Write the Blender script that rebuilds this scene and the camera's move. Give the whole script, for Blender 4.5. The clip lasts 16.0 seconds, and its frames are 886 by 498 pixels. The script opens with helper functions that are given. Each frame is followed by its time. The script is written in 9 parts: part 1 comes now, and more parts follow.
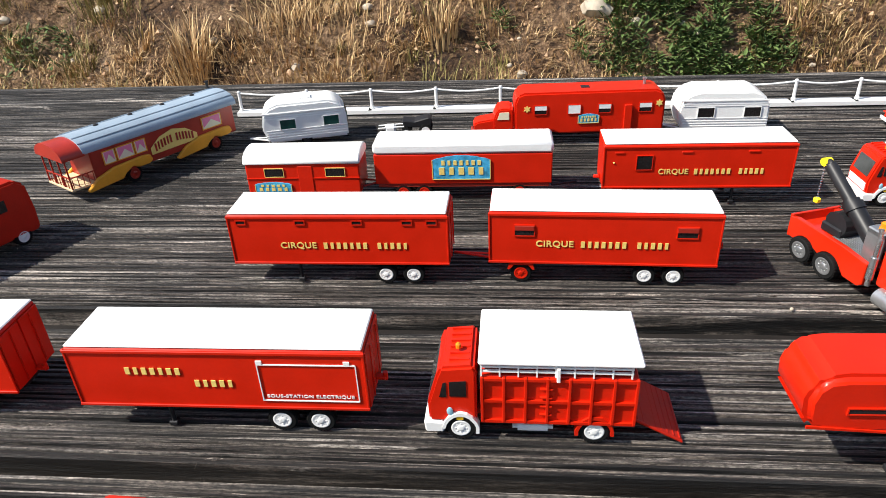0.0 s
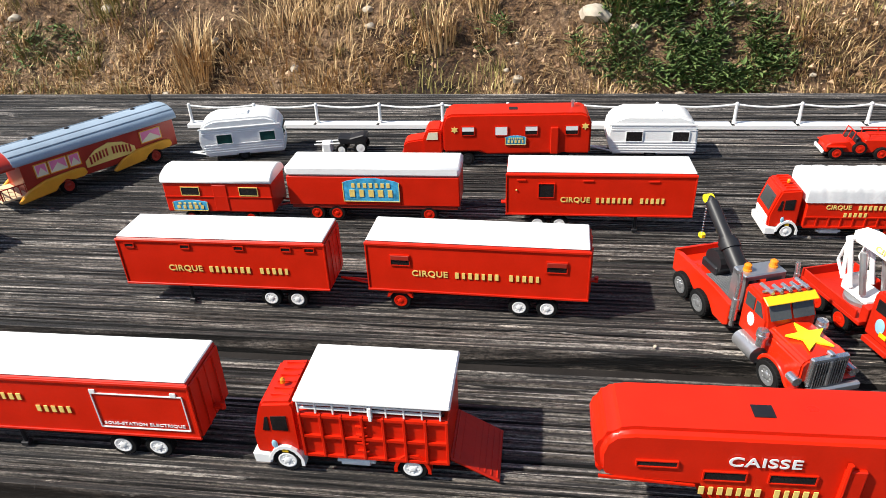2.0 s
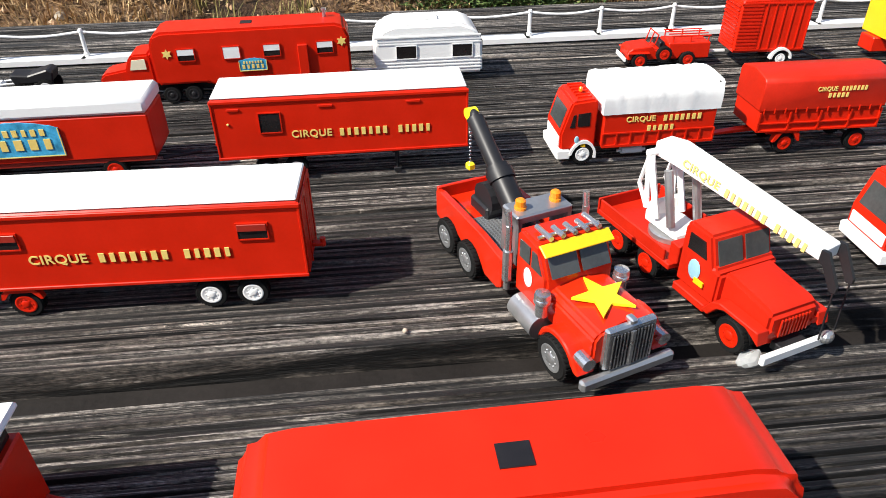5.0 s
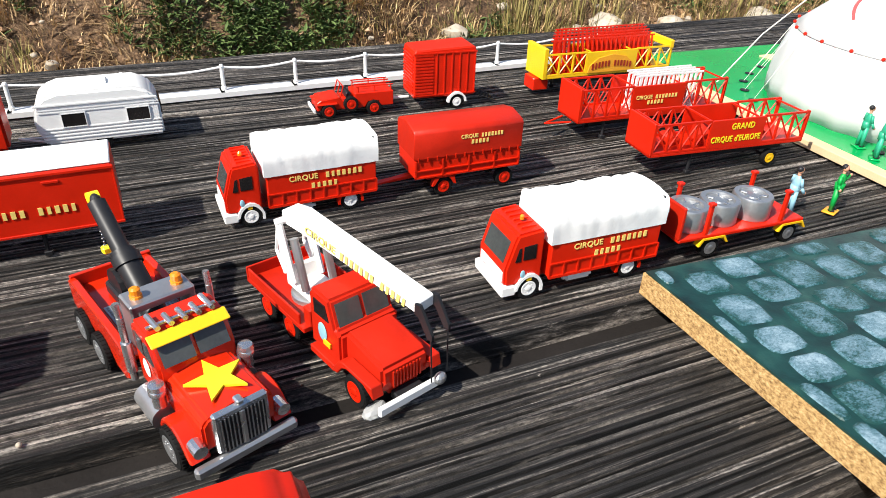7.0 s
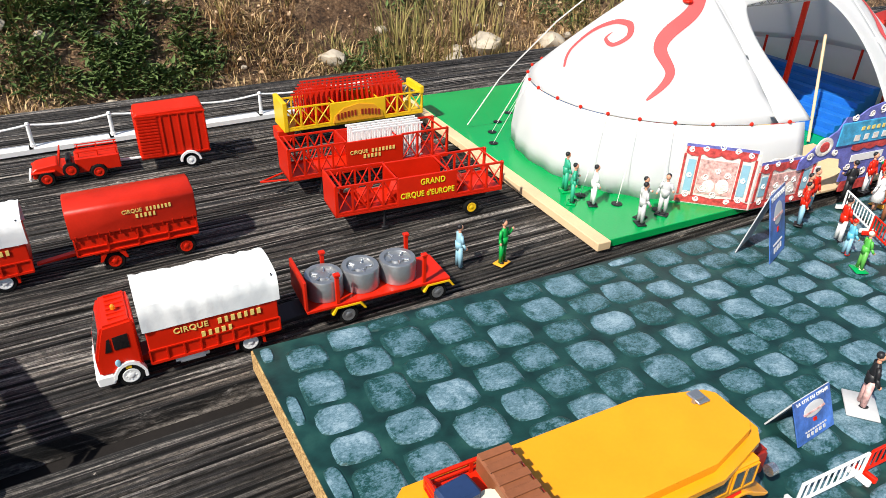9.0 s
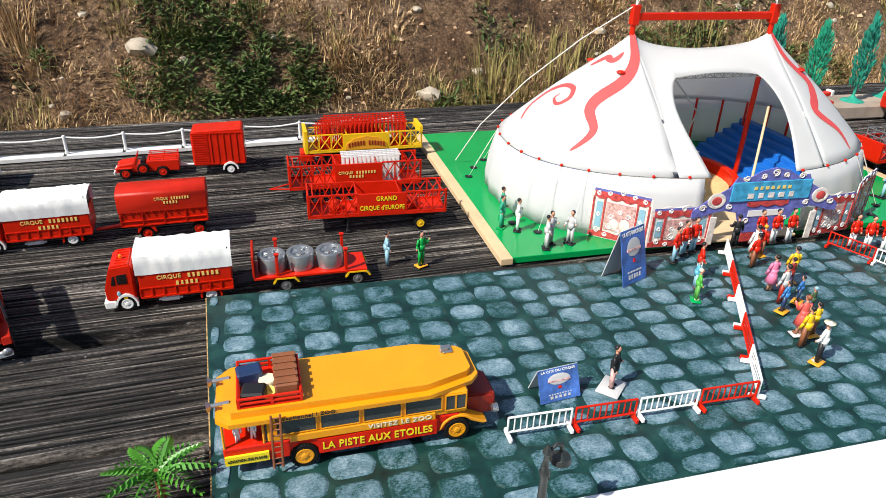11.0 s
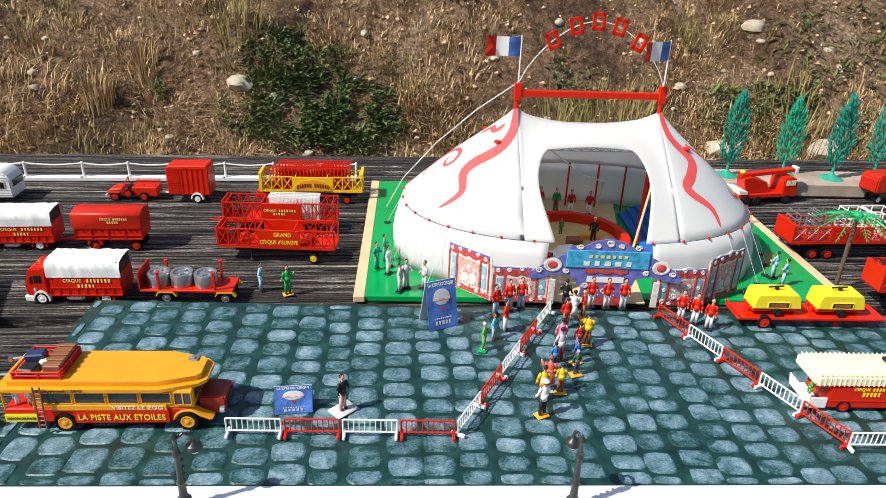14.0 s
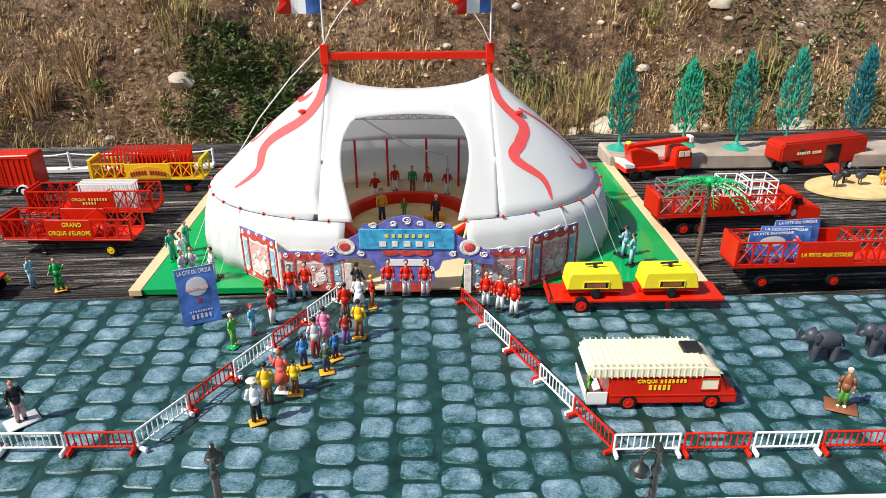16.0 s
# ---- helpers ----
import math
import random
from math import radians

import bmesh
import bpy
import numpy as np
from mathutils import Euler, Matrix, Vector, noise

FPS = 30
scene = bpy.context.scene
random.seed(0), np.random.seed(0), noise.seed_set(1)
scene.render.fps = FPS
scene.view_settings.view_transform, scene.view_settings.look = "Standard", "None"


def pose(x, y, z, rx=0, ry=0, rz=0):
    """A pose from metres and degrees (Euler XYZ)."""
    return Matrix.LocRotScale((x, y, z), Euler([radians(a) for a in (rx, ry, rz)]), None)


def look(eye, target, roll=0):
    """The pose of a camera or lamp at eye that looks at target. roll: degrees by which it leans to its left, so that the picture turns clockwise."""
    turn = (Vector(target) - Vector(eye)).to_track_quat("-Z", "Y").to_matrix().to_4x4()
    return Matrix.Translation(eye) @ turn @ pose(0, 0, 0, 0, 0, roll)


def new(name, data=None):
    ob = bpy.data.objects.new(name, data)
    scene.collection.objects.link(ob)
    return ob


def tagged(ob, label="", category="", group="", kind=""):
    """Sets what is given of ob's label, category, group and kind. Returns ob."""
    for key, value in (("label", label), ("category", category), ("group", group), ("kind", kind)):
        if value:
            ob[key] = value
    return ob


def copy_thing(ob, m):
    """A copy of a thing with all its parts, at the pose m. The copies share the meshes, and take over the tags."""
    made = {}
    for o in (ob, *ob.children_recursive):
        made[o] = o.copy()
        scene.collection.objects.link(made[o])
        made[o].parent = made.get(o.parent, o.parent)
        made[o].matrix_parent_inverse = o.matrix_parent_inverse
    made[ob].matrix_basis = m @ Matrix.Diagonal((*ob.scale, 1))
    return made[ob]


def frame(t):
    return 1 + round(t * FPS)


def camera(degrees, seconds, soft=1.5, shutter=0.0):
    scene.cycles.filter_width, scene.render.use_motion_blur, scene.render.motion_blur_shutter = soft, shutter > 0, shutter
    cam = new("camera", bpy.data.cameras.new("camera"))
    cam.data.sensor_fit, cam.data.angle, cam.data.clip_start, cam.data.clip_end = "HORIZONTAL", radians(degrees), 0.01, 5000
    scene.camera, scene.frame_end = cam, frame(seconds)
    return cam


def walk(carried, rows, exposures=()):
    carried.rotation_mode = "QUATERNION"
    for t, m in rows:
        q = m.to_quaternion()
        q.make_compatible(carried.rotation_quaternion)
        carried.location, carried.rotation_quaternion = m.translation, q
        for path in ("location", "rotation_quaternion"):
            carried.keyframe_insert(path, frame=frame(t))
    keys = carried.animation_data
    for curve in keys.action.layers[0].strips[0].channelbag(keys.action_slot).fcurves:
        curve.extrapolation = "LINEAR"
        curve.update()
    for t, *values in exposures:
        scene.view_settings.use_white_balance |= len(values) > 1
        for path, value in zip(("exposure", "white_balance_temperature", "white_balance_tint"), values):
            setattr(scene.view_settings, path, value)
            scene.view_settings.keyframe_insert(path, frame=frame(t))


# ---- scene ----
cam = camera(66.1, 16.0, soft=0.9)
PATH = [
    (0, (0.097, 0.038, 0.267), (-0.068, 1.773, -0.714), -2.9),
    (0.5, (0.125, 0.034, 0.277), (-0.071, 1.766, -0.705), -2.3),
    (1, (0.147, 0.037, 0.283), (-0.08, 1.764, -0.699), -2.7),
    (1.5, (0.17, 0.043, 0.287), (-0.076, 1.765, -0.7), -2.9),
    (2, (0.201, 0.051, 0.287), (-0.032, 1.775, -0.7), -2.6),
    (2.5, (0.239, 0.067, 0.281), (0.029, 1.777, -0.735), -2.5),
    (3, (0.268, 0.076, 0.271), (0.067, 1.764, -0.783), -1.0),
    (3.2, (0.277, 0.079, 0.267), (0.07, 1.758, -0.799), -0.9),
    (5.3, (0.284, 0.201, 0.203), (0.651, 1.828, -0.901), 0.5),
    (5.5, (0.289, 0.207, 0.207), (0.798, 1.805, -0.883), 1.7),
    (6, (0.306, 0.198, 0.216), (1.015, 1.755, -0.82), 2.1),
    (6.5, (0.324, 0.184, 0.22), (1.037, 1.737, -0.82), 1.1),
    (7, (0.363, 0.168, 0.229), (1.102, 1.709, -0.808), 2.3),
    (7.5, (0.4, 0.154, 0.239), (1.171, 1.68, -0.799), 1.7),
    (8, (0.442, 0.138, 0.252), (1.243, 1.655, -0.776), 1.7),
    (8.5, (0.497, 0.119, 0.26), (1.344, 1.624, -0.748), 1.8),
    (9, (0.549, 0.09, 0.273), (1.429, 1.577, -0.735), 1.5),
    (9.5, (0.585, 0.052, 0.294), (1.424, 1.573, -0.697), 1.0),
    (9.7, (0.597, 0.03, 0.295), (1.373, 1.585, -0.695), 1.3),
    (11.8, (0.667, -0.194, 0.366), (1.21, 1.519, -0.513), 2.6),
    (12, (0.676, -0.211, 0.374), (1.22, 1.51, -0.486), 3.3),
    (12.5, (0.721, -0.224, 0.386), (1.252, 1.51, -0.457), 3.0),
    (13, (0.788, -0.232, 0.39), (1.223, 1.523, -0.464), 2.7),
    (13.5, (0.853, -0.236, 0.394), (1.208, 1.537, -0.46), 3.4),
    (14, (0.914, -0.261, 0.395), (1.122, 1.536, -0.456), 2.2),
    (14.5, (0.968, -0.273, 0.392), (1.086, 1.533, -0.46), -0.3),
    (15, (1.034, -0.246, 0.38), (1.137, 1.561, -0.47), -2.2),
    (15.5, (1.101, -0.222, 0.358), (1.223, 1.57, -0.521), -2.2),
    (16, (1.157, -0.205, 0.34), (1.317, 1.598, -0.511), -0.2),
]
walk(cam, [(t, look(eye, target, roll)) for t, eye, target, roll in PATH],
     [(0, 0.8), (5.0, 0.84), (7.5, 0.76), (9.5, 0.5), (12.0, 0.42), (16.0, 0.48)])

# ---- light ----
SUN_AZ, SUN_EL = 250.0, 47.0          # compass degrees from +y, clockwise; height
world = bpy.data.worlds.new("sky")
scene.world = world
world.use_nodes = True
wn = world.node_tree
sky = wn.nodes.new("ShaderNodeTexSky")
sky.sky_type, sky.sun_disc = "NISHITA", False
sky.sun_elevation, sky.sun_rotation = radians(SUN_EL), radians(SUN_AZ)
wn.nodes["Background"].inputs["Strength"].default_value = 0.092
wn.links.new(sky.outputs[0], wn.nodes["Background"].inputs["Color"])
sun = new("sun", bpy.data.lights.new("sun", "SUN"))
sun.data.energy, sun.data.angle, sun.data.color = 4.9, radians(0.8), (1.0, 0.95, 0.86)
_d = Vector((math.sin(radians(SUN_AZ)) * math.cos(radians(SUN_EL)), math.cos(radians(SUN_AZ)) * math.cos(radians(SUN_EL)), math.sin(radians(SUN_EL))))
sun.matrix_world = look(_d * 20, (0, 0, 0))


# ---- materials ----
def material(name, color, rough=0.45, metal=0.0, vary=0.12, scale=60.0, bump=0.0, bump_scale=400.0, coat=0.0, fine=600.0, spec=0.5):
    """A painted or moulded surface with variation at two scales and a fine relief."""
    m = bpy.data.materials.new(name)
    m.use_nodes = True
    nt = m.node_tree
    b = nt.nodes["Principled BSDF"]
    b.inputs["Roughness"].default_value, b.inputs["Metallic"].default_value = rough, metal
    b.inputs["Coat Weight"].default_value = coat
    b.inputs["Specular IOR Level"].default_value = spec
    tc = nt.nodes.new("ShaderNodeTexCoord")
    n1 = nt.nodes.new("ShaderNodeTexNoise")
    n1.inputs["Scale"].default_value, n1.inputs["Detail"].default_value = scale, 5
    n2 = nt.nodes.new("ShaderNodeTexNoise")
    n2.inputs["Scale"].default_value, n2.inputs["Detail"].default_value = fine, 2
    add = nt.nodes.new("ShaderNodeMath")
    add.operation = "MULTIPLY_ADD"
    add.inputs[1].default_value = 0.35
    nt.links.new(tc.outputs["Object"], n1.inputs["Vector"])
    nt.links.new(tc.outputs["Object"], n2.inputs["Vector"])
    nt.links.new(n2.outputs["Fac"], add.inputs[0])
    nt.links.new(n1.outputs["Fac"], add.inputs[2])
    r = nt.nodes.new("ShaderNodeValToRGB")
    r.color_ramp.elements[0].position, r.color_ramp.elements[1].position = 0.4, 0.95
    lo, hi = [c * (1 - vary) for c in color], [min(1, c * (1 + vary)) for c in color]
    r.color_ramp.elements[0].color, r.color_ramp.elements[1].color = (*lo, 1), (*hi, 1)
    nt.links.new(add.outputs[0], r.inputs["Fac"])
    nt.links.new(r.outputs["Color"], b.inputs["Base Color"])
    mr = nt.nodes.new("ShaderNodeMapRange")
    mr.inputs["To Min"].default_value, mr.inputs["To Max"].default_value = max(0.03, rough - 0.08), min(1, rough + 0.12)
    nt.links.new(n1.outputs["Fac"], mr.inputs["Value"])
    nt.links.new(mr.outputs["Result"], b.inputs["Roughness"])
    if bump:
        n3 = nt.nodes.new("ShaderNodeTexNoise")
        n3.inputs["Scale"].default_value, n3.inputs["Detail"].default_value = bump_scale, 4
        bp = nt.nodes.new("ShaderNodeBump")
        bp.inputs["Strength"].default_value, bp.inputs["Distance"].default_value = bump, 0.001
        nt.links.new(tc.outputs["Object"], n3.inputs["Vector"])
        nt.links.new(n3.outputs["Fac"], bp.inputs["Height"])
        nt.links.new(bp.outputs["Normal"], b.inputs["Normal"])
    return m


RED = material("red_plastic", (0.56, 0.015, 0.0028), 0.3, vary=0.1, bump=0.05, bump_scale=150, spec=0.3)
RED_MATT = material("red_matt_plastic", (0.45, 0.015, 0.004), 0.42, vary=0.15, bump=0.12, bump_scale=250, spec=0.25)
RED_PAINT = material("red_enamel", (0.54, 0.02, 0.004), 0.2, vary=0.12, coat=0.3, spec=0.35)
RED_DARK = material("dark_red_paint", (0.3, 0.0202, 0.01), 0.4, vary=0.2)
WHITE = material("white_plastic", (0.78, 0.78, 0.76), 0.4, vary=0.04, bump=0.04)
WHITE_CLOTH = material("white_tarpaulin", (0.8, 0.8, 0.78), 0.6, vary=0.05, bump=0.25, bump_scale=120)
TENT = material("white_canvas", (0.82, 0.82, 0.82), 0.75, vary=0.04, scale=14, bump=0.25, bump_scale=60)
_nt = TENT.node_tree
_tl, _mx = _nt.nodes.new("ShaderNodeBsdfTranslucent"), _nt.nodes.new("ShaderNodeMixShader")
_tl.inputs["Color"].default_value, _mx.inputs[0].default_value = (0.85, 0.85, 0.85, 1), 0.5
_nt.links.new(_nt.nodes["Principled BSDF"].outputs[0], _mx.inputs[1])
_nt.links.new(_tl.outputs[0], _mx.inputs[2])
_nt.links.new(_mx.outputs[0], _nt.nodes["Material Output"].inputs["Surface"])
CREAM = material("cream_plastic", (0.75, 0.7, 0.5), 0.45, vary=0.06)
GOLD = material("gold_lettering", (0.78, 0.58, 0.16), 0.45, vary=0.1)
YELLOW = material("yellow_plastic", (0.8, 0.48, 0.01), 0.35, vary=0.08)
YELLOW_BUS = material("bus_yellow_enamel", (0.74, 0.3, 0.006), 0.3, vary=0.06, coat=0.2)
YELLOW_LT = material("lemon_plastic", (0.82, 0.66, 0.02), 0.35, vary=0.06)
ORANGE = material("orange_lens", (0.75, 0.22, 0.01), 0.2, vary=0.1)
BLACK = material("black_plastic", (0.016, 0.016, 0.018), 0.42, vary=0.3, spec=0.3)
RUBBER = material("tyre_rubber", (0.008, 0.008, 0.008), 0.8, vary=0.35, bump=0.3, spec=0.15)
# near-black for windows, and for shade painted inside load bodies and doorways
DARK = material("dark_opening_and_shade", (0.014, 0.012, 0.012), 0.15, vary=0.4)
GLASS = material("tinted_window", (0.05, 0.055, 0.055), 0.08, vary=0.3)
CHROME = material("dull_chrome", (0.6, 0.61, 0.62), 0.25, metal=0.9, vary=0.15)
SILVER = material("silver_paint", (0.4, 0.41, 0.42), 0.3, metal=0.75, vary=0.15)
GREYROOF = material("grey_blue_roof_paint", (0.26, 0.33, 0.4), 0.5, vary=0.18, scale=30)
OCHRE = material("ochre_yellow_paint", (0.75, 0.33, 0.02), 0.4, vary=0.12)
MAROON = material("maroon_varnish", (0.33, 0.022, 0.01), 0.35, vary=0.2)
BLUE_SIGN = material("blue_printed_card", (0.05, 0.33, 0.55), 0.35, vary=0.5, scale=160)
BLUE_DEEP = material("deep_blue_poster", (0.05, 0.13, 0.4), 0.3, vary=0.75, scale=60)
BLUE_SEAT = material("blue_seating", (0.01, 0.13, 0.5), 0.4, vary=0.15)
TENTRED = material("faded_red_canvas_print", (0.66, 0.07, 0.07), 0.7, vary=0.1)
GREEN = material("glossy_green_board", (0.0, 0.3, 0.07), 0.16, vary=0.15, scale=8)
TREEGREEN = material("bluish_green_plastic", (0.025, 0.3, 0.21), 0.45, vary=0.3)
PALMGREEN = material("bright_green_plastic", (0.01, 0.33, 0.1), 0.4, vary=0.25)
FERN = material("leaf_green_plastic", (0.07, 0.25, 0.025), 0.4, vary=0.3)
BROWN = material("brown_leather_plastic", (0.22, 0.075, 0.03), 0.5, vary=0.25)
NAVY = material("navy_plastic", (0.015, 0.035, 0.1), 0.4, vary=0.3)
PALEWOOD = material("pale_pine", (0.62, 0.46, 0.27), 0.55, vary=0.15, scale=20)
CARD = material("grey_card", (0.5, 0.5, 0.5), 0.6, vary=0.1)
GREYPLAST = material("elephant_grey_plastic", (0.045, 0.05, 0.065), 0.45, vary=0.4)
SKIN = material("flesh_paint", (0.55, 0.26, 0.16), 0.5)
PINK = material("pink_paint", (0.75, 0.2, 0.35), 0.5)
SANDC = material("sand_coating", (0.6, 0.44, 0.2), 0.9, vary=0.25, bump=0.6, bump_scale=900)
ROPE = material("white_cord", (0.7, 0.68, 0.62), 0.8)
LAMPBLACK = material("black_cast_lamp_paint", (0.02, 0.026, 0.026), 0.38, vary=0.3)
PALEBLUE = material("pale_blue_paint", (0.25, 0.45, 0.55), 0.5)
CLEAR = bpy.data.materials.new("clear_glass_chip")
CLEAR.use_nodes = True
_b = CLEAR.node_tree.nodes["Principled BSDF"]
_b.inputs["Transmission Weight"].default_value, _b.inputs["Roughness"].default_value = 0.7, 0.2
_b.inputs["Base Color"].default_value = (0.9, 0.92, 0.92, 1)


def ramp(nt, stops):
    r = nt.nodes.new("ShaderNodeValToRGB")
    e = r.color_ramp.elements
    while len(e) < len(stops):
        e.new(0.5)
    for el, (p, c) in zip(e, stops):
        el.position, el.color = p, (*c, 1)
    return r


def noise_node(nt, vec, scale, detail=5, stretch=(1, 1, 1), rough=0.55, dist=0.0):
    mp = nt.nodes.new("ShaderNodeMapping")
    mp.inputs["Scale"].default_value = stretch
    n = nt.nodes.new("ShaderNodeTexNoise")
    n.inputs["Scale"].default_value, n.inputs["Detail"].default_value = scale, detail
    n.inputs["Roughness"].default_value, n.inputs["Distortion"].default_value = rough, dist
    nt.links.new(vec, mp.inputs["Vector"])
    nt.links.new(mp.outputs["Vector"], n.inputs["Vector"])
    return n.outputs["Fac"]


def mixed(nt, fac, a, b, mode="MIX"):
    m = nt.nodes.new("ShaderNodeMix")
    m.data_type, m.blend_type = "RGBA", mode
    for sock, v in ((m.inputs[0], fac), (m.inputs[6], a), (m.inputs[7], b)):
        if isinstance(v, (int, float)):
            sock.default_value = v
        elif isinstance(v, tuple):
            sock.default_value = (*v, 1)
        else:
            nt.links.new(v, sock)
    return m.outputs[2]


def start_mat(name, rough):
    m = bpy.data.materials.new(name)
    m.use_nodes = True
    nt = m.node_tree
    b = nt.nodes["Principled BSDF"]
    b.inputs["Roughness"].default_value = rough
    return m, nt, b, nt.nodes.new("ShaderNodeTexCoord")


def bumped(nt, b, height, strength, dist):
    bp = nt.nodes.new("ShaderNodeBump")
    bp.inputs["Strength"].default_value, bp.inputs["Distance"].default_value = strength, dist
    nt.links.new(height, bp.inputs["Height"])
    nt.links.new(bp.outputs["Normal"], b.inputs["Normal"])


def weathered_wood():
    """Old grooved boards: near-black furrows, silvered ridges, split grain, pale worn streaks and a few knots."""
    m, nt, b, tc = start_mat("weathered_charcoal_timber", 0.62)
    oi = nt.nodes.new("ShaderNodeObjectInfo")
    sh = nt.nodes.new("ShaderNodeVectorMath")
    sh.operation = "MULTIPLY_ADD"
    sh.inputs[1].default_value = (7.0, 3.0, 5.0)
    nt.links.new(oi.outputs["Random"], sh.inputs[0])
    nt.links.new(tc.outputs["Object"], sh.inputs[2])
    v = sh.outputs["Vector"]
    fine = noise_node(nt, v, 1.0, 8, (4.5, 520, 60), 0.75, 0.35)
    mid = noise_node(nt, v, 1.0, 6, (2.2, 170, 20), 0.7, 0.8)
    big = noise_node(nt, v, 1.0, 4, (3.2, 16, 5), 0.6, 0.4)
    c1 = ramp(nt, [(0.43, (0.002, 0.002, 0.002)), (0.48, (0.03, 0.027, 0.025)), (0.53, (0.17, 0.157, 0.146)), (0.61, (0.5, 0.465, 0.43))])
    nt.links.new(fine, c1.inputs["Fac"])
    c2 = ramp(nt, [(0.42, (0.1, 0.098, 0.098)), (0.5, (0.5, 0.475, 0.45)), (0.57, (1, 1, 1))])
    nt.links.new(mid, c2.inputs["Fac"])
    c3 = ramp(nt, [(0.4, (0.32, 0.305, 0.29)), (0.53, (0.9, 0.875, 0.85)), (0.66, (1.35, 1.3, 1.24))])
    nt.links.new(big, c3.inputs["Fac"])
    col = mixed(nt, 1.0, c1.outputs["Color"], c2.outputs["Color"], "MULTIPLY")
    pale = ramp(nt, [(0.575, (0, 0, 0)), (0.62, (1, 1, 1))])
    nt.links.new(noise_node(nt, v, 1.0, 7, (3.5, 360, 20), 0.74, 0.6), pale.inputs["Fac"])
    col = mixed(nt, pale.outputs["Color"], col, (0.46, 0.43, 0.4))
    col = mixed(nt, 0.85, col, c3.outputs["Color"], "MULTIPLY")
    worn = ramp(nt, [(0.61, (0, 0, 0)), (0.66, (1, 1, 1))])
    nt.links.new(noise_node(nt, v, 1.0, 8, (9, 46, 12), 0.78, 1.2), worn.inputs["Fac"])
    col = mixed(nt, worn.outputs["Color"], col, mixed(nt, 1.0, c1.outputs["Color"], (1.9, 1.8, 1.68), "MULTIPLY"))
    grit = noise_node(nt, v, 1.0, 5, (300, 900, 600), 0.72)
    c4 = ramp(nt, [(0.38, (0.2, 0.2, 0.2)), (0.5, (0.92, 0.91, 0.9)), (0.64, (1.7, 1.67, 1.62))])
    nt.links.new(grit, c4.inputs["Fac"])
    col = mixed(nt, 0.85, col, c4.outputs["Color"], "MULTIPLY")
    nt.links.new(col, b.inputs["Base Color"])
    bumped(nt, b, fine, 1.0, 0.0025)
    return m


def maths(nt, op, a, b=0.0, c=0.0):
    n = nt.nodes.new("ShaderNodeMath")
    n.operation = op
    for sock, v in zip(n.inputs, (a, b, c)):
        if isinstance(v, (int, float)):
            sock.default_value = v
        else:
            nt.links.new(v, sock)
    return n.outputs[0]


def cobble_paint():
    """Dark green stones, each with a pale blue-grey dab dry-brushed on its crown."""
    m, nt, b, tc = start_mat("sponged_stone_paint", 0.42)
    oi = nt.nodes.new("ShaderNodeObjectInfo")
    geo = nt.nodes.new("ShaderNodeNewGeometry")
    own = maths(nt, "FRACT", maths(nt, "ADD", oi.outputs["Random"], geo.outputs["Random Per Island"]))
    pos = geo.outputs["Position"]
    brush = noise_node(nt, pos, 1.0, 6, (620, 900, 600), 0.75)
    patch = noise_node(nt, pos, 70, 4, (1, 1, 1), 0.62, 0.5)
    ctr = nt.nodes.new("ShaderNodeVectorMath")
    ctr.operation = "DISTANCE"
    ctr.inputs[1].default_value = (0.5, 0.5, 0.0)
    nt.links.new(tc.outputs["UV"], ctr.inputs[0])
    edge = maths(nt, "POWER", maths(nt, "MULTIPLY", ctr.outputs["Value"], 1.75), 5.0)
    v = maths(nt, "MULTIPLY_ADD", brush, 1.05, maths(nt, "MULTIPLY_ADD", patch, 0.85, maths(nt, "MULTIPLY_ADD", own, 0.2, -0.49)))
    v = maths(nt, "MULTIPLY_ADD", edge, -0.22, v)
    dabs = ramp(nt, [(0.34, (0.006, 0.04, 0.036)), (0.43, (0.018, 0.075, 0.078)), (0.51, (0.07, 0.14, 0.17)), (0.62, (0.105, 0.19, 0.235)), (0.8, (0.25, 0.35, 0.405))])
    nt.links.new(v, dabs.inputs["Fac"])
    nt.links.new(dabs.outputs["Color"], b.inputs["Base Color"])
    bumped(nt, b, brush, 0.3, 0.0006)
    return m


def mortar_paint():
    m, nt, b, tc = start_mat("dark_green_mortar_paint", 0.38)
    n = noise_node(nt, tc.outputs["Object"], 60, 5)
    r = ramp(nt, [(0.3, (0.003, 0.014, 0.013)), (0.55, (0.007, 0.04, 0.035)), (0.78, (0.022, 0.08, 0.064))])
    nt.links.new(n, r.inputs["Fac"])
    nt.links.new(r.outputs["Color"], b.inputs["Base Color"])
    bumped(nt, b, noise_node(nt, tc.outputs["Object"], 300, 4), 0.3, 0.0005)
    return m


def chipboard():
    m, nt, b, tc = start_mat("raw_chipboard_edge", 0.85)
    n = noise_node(nt, tc.outputs["Object"], 420, 5, (1, 1, 1.6), 0.7)
    r = ramp(nt, [(0.32, (0.16, 0.08, 0.025)), (0.5, (0.45, 0.27, 0.1)), (0.7, (0.68, 0.48, 0.22))])
    nt.links.new(n, r.inputs["Fac"])
    nt.links.new(r.outputs["Color"], b.inputs["Base Color"])
    bumped(nt, b, n, 0.7, 0.0015)
    return m


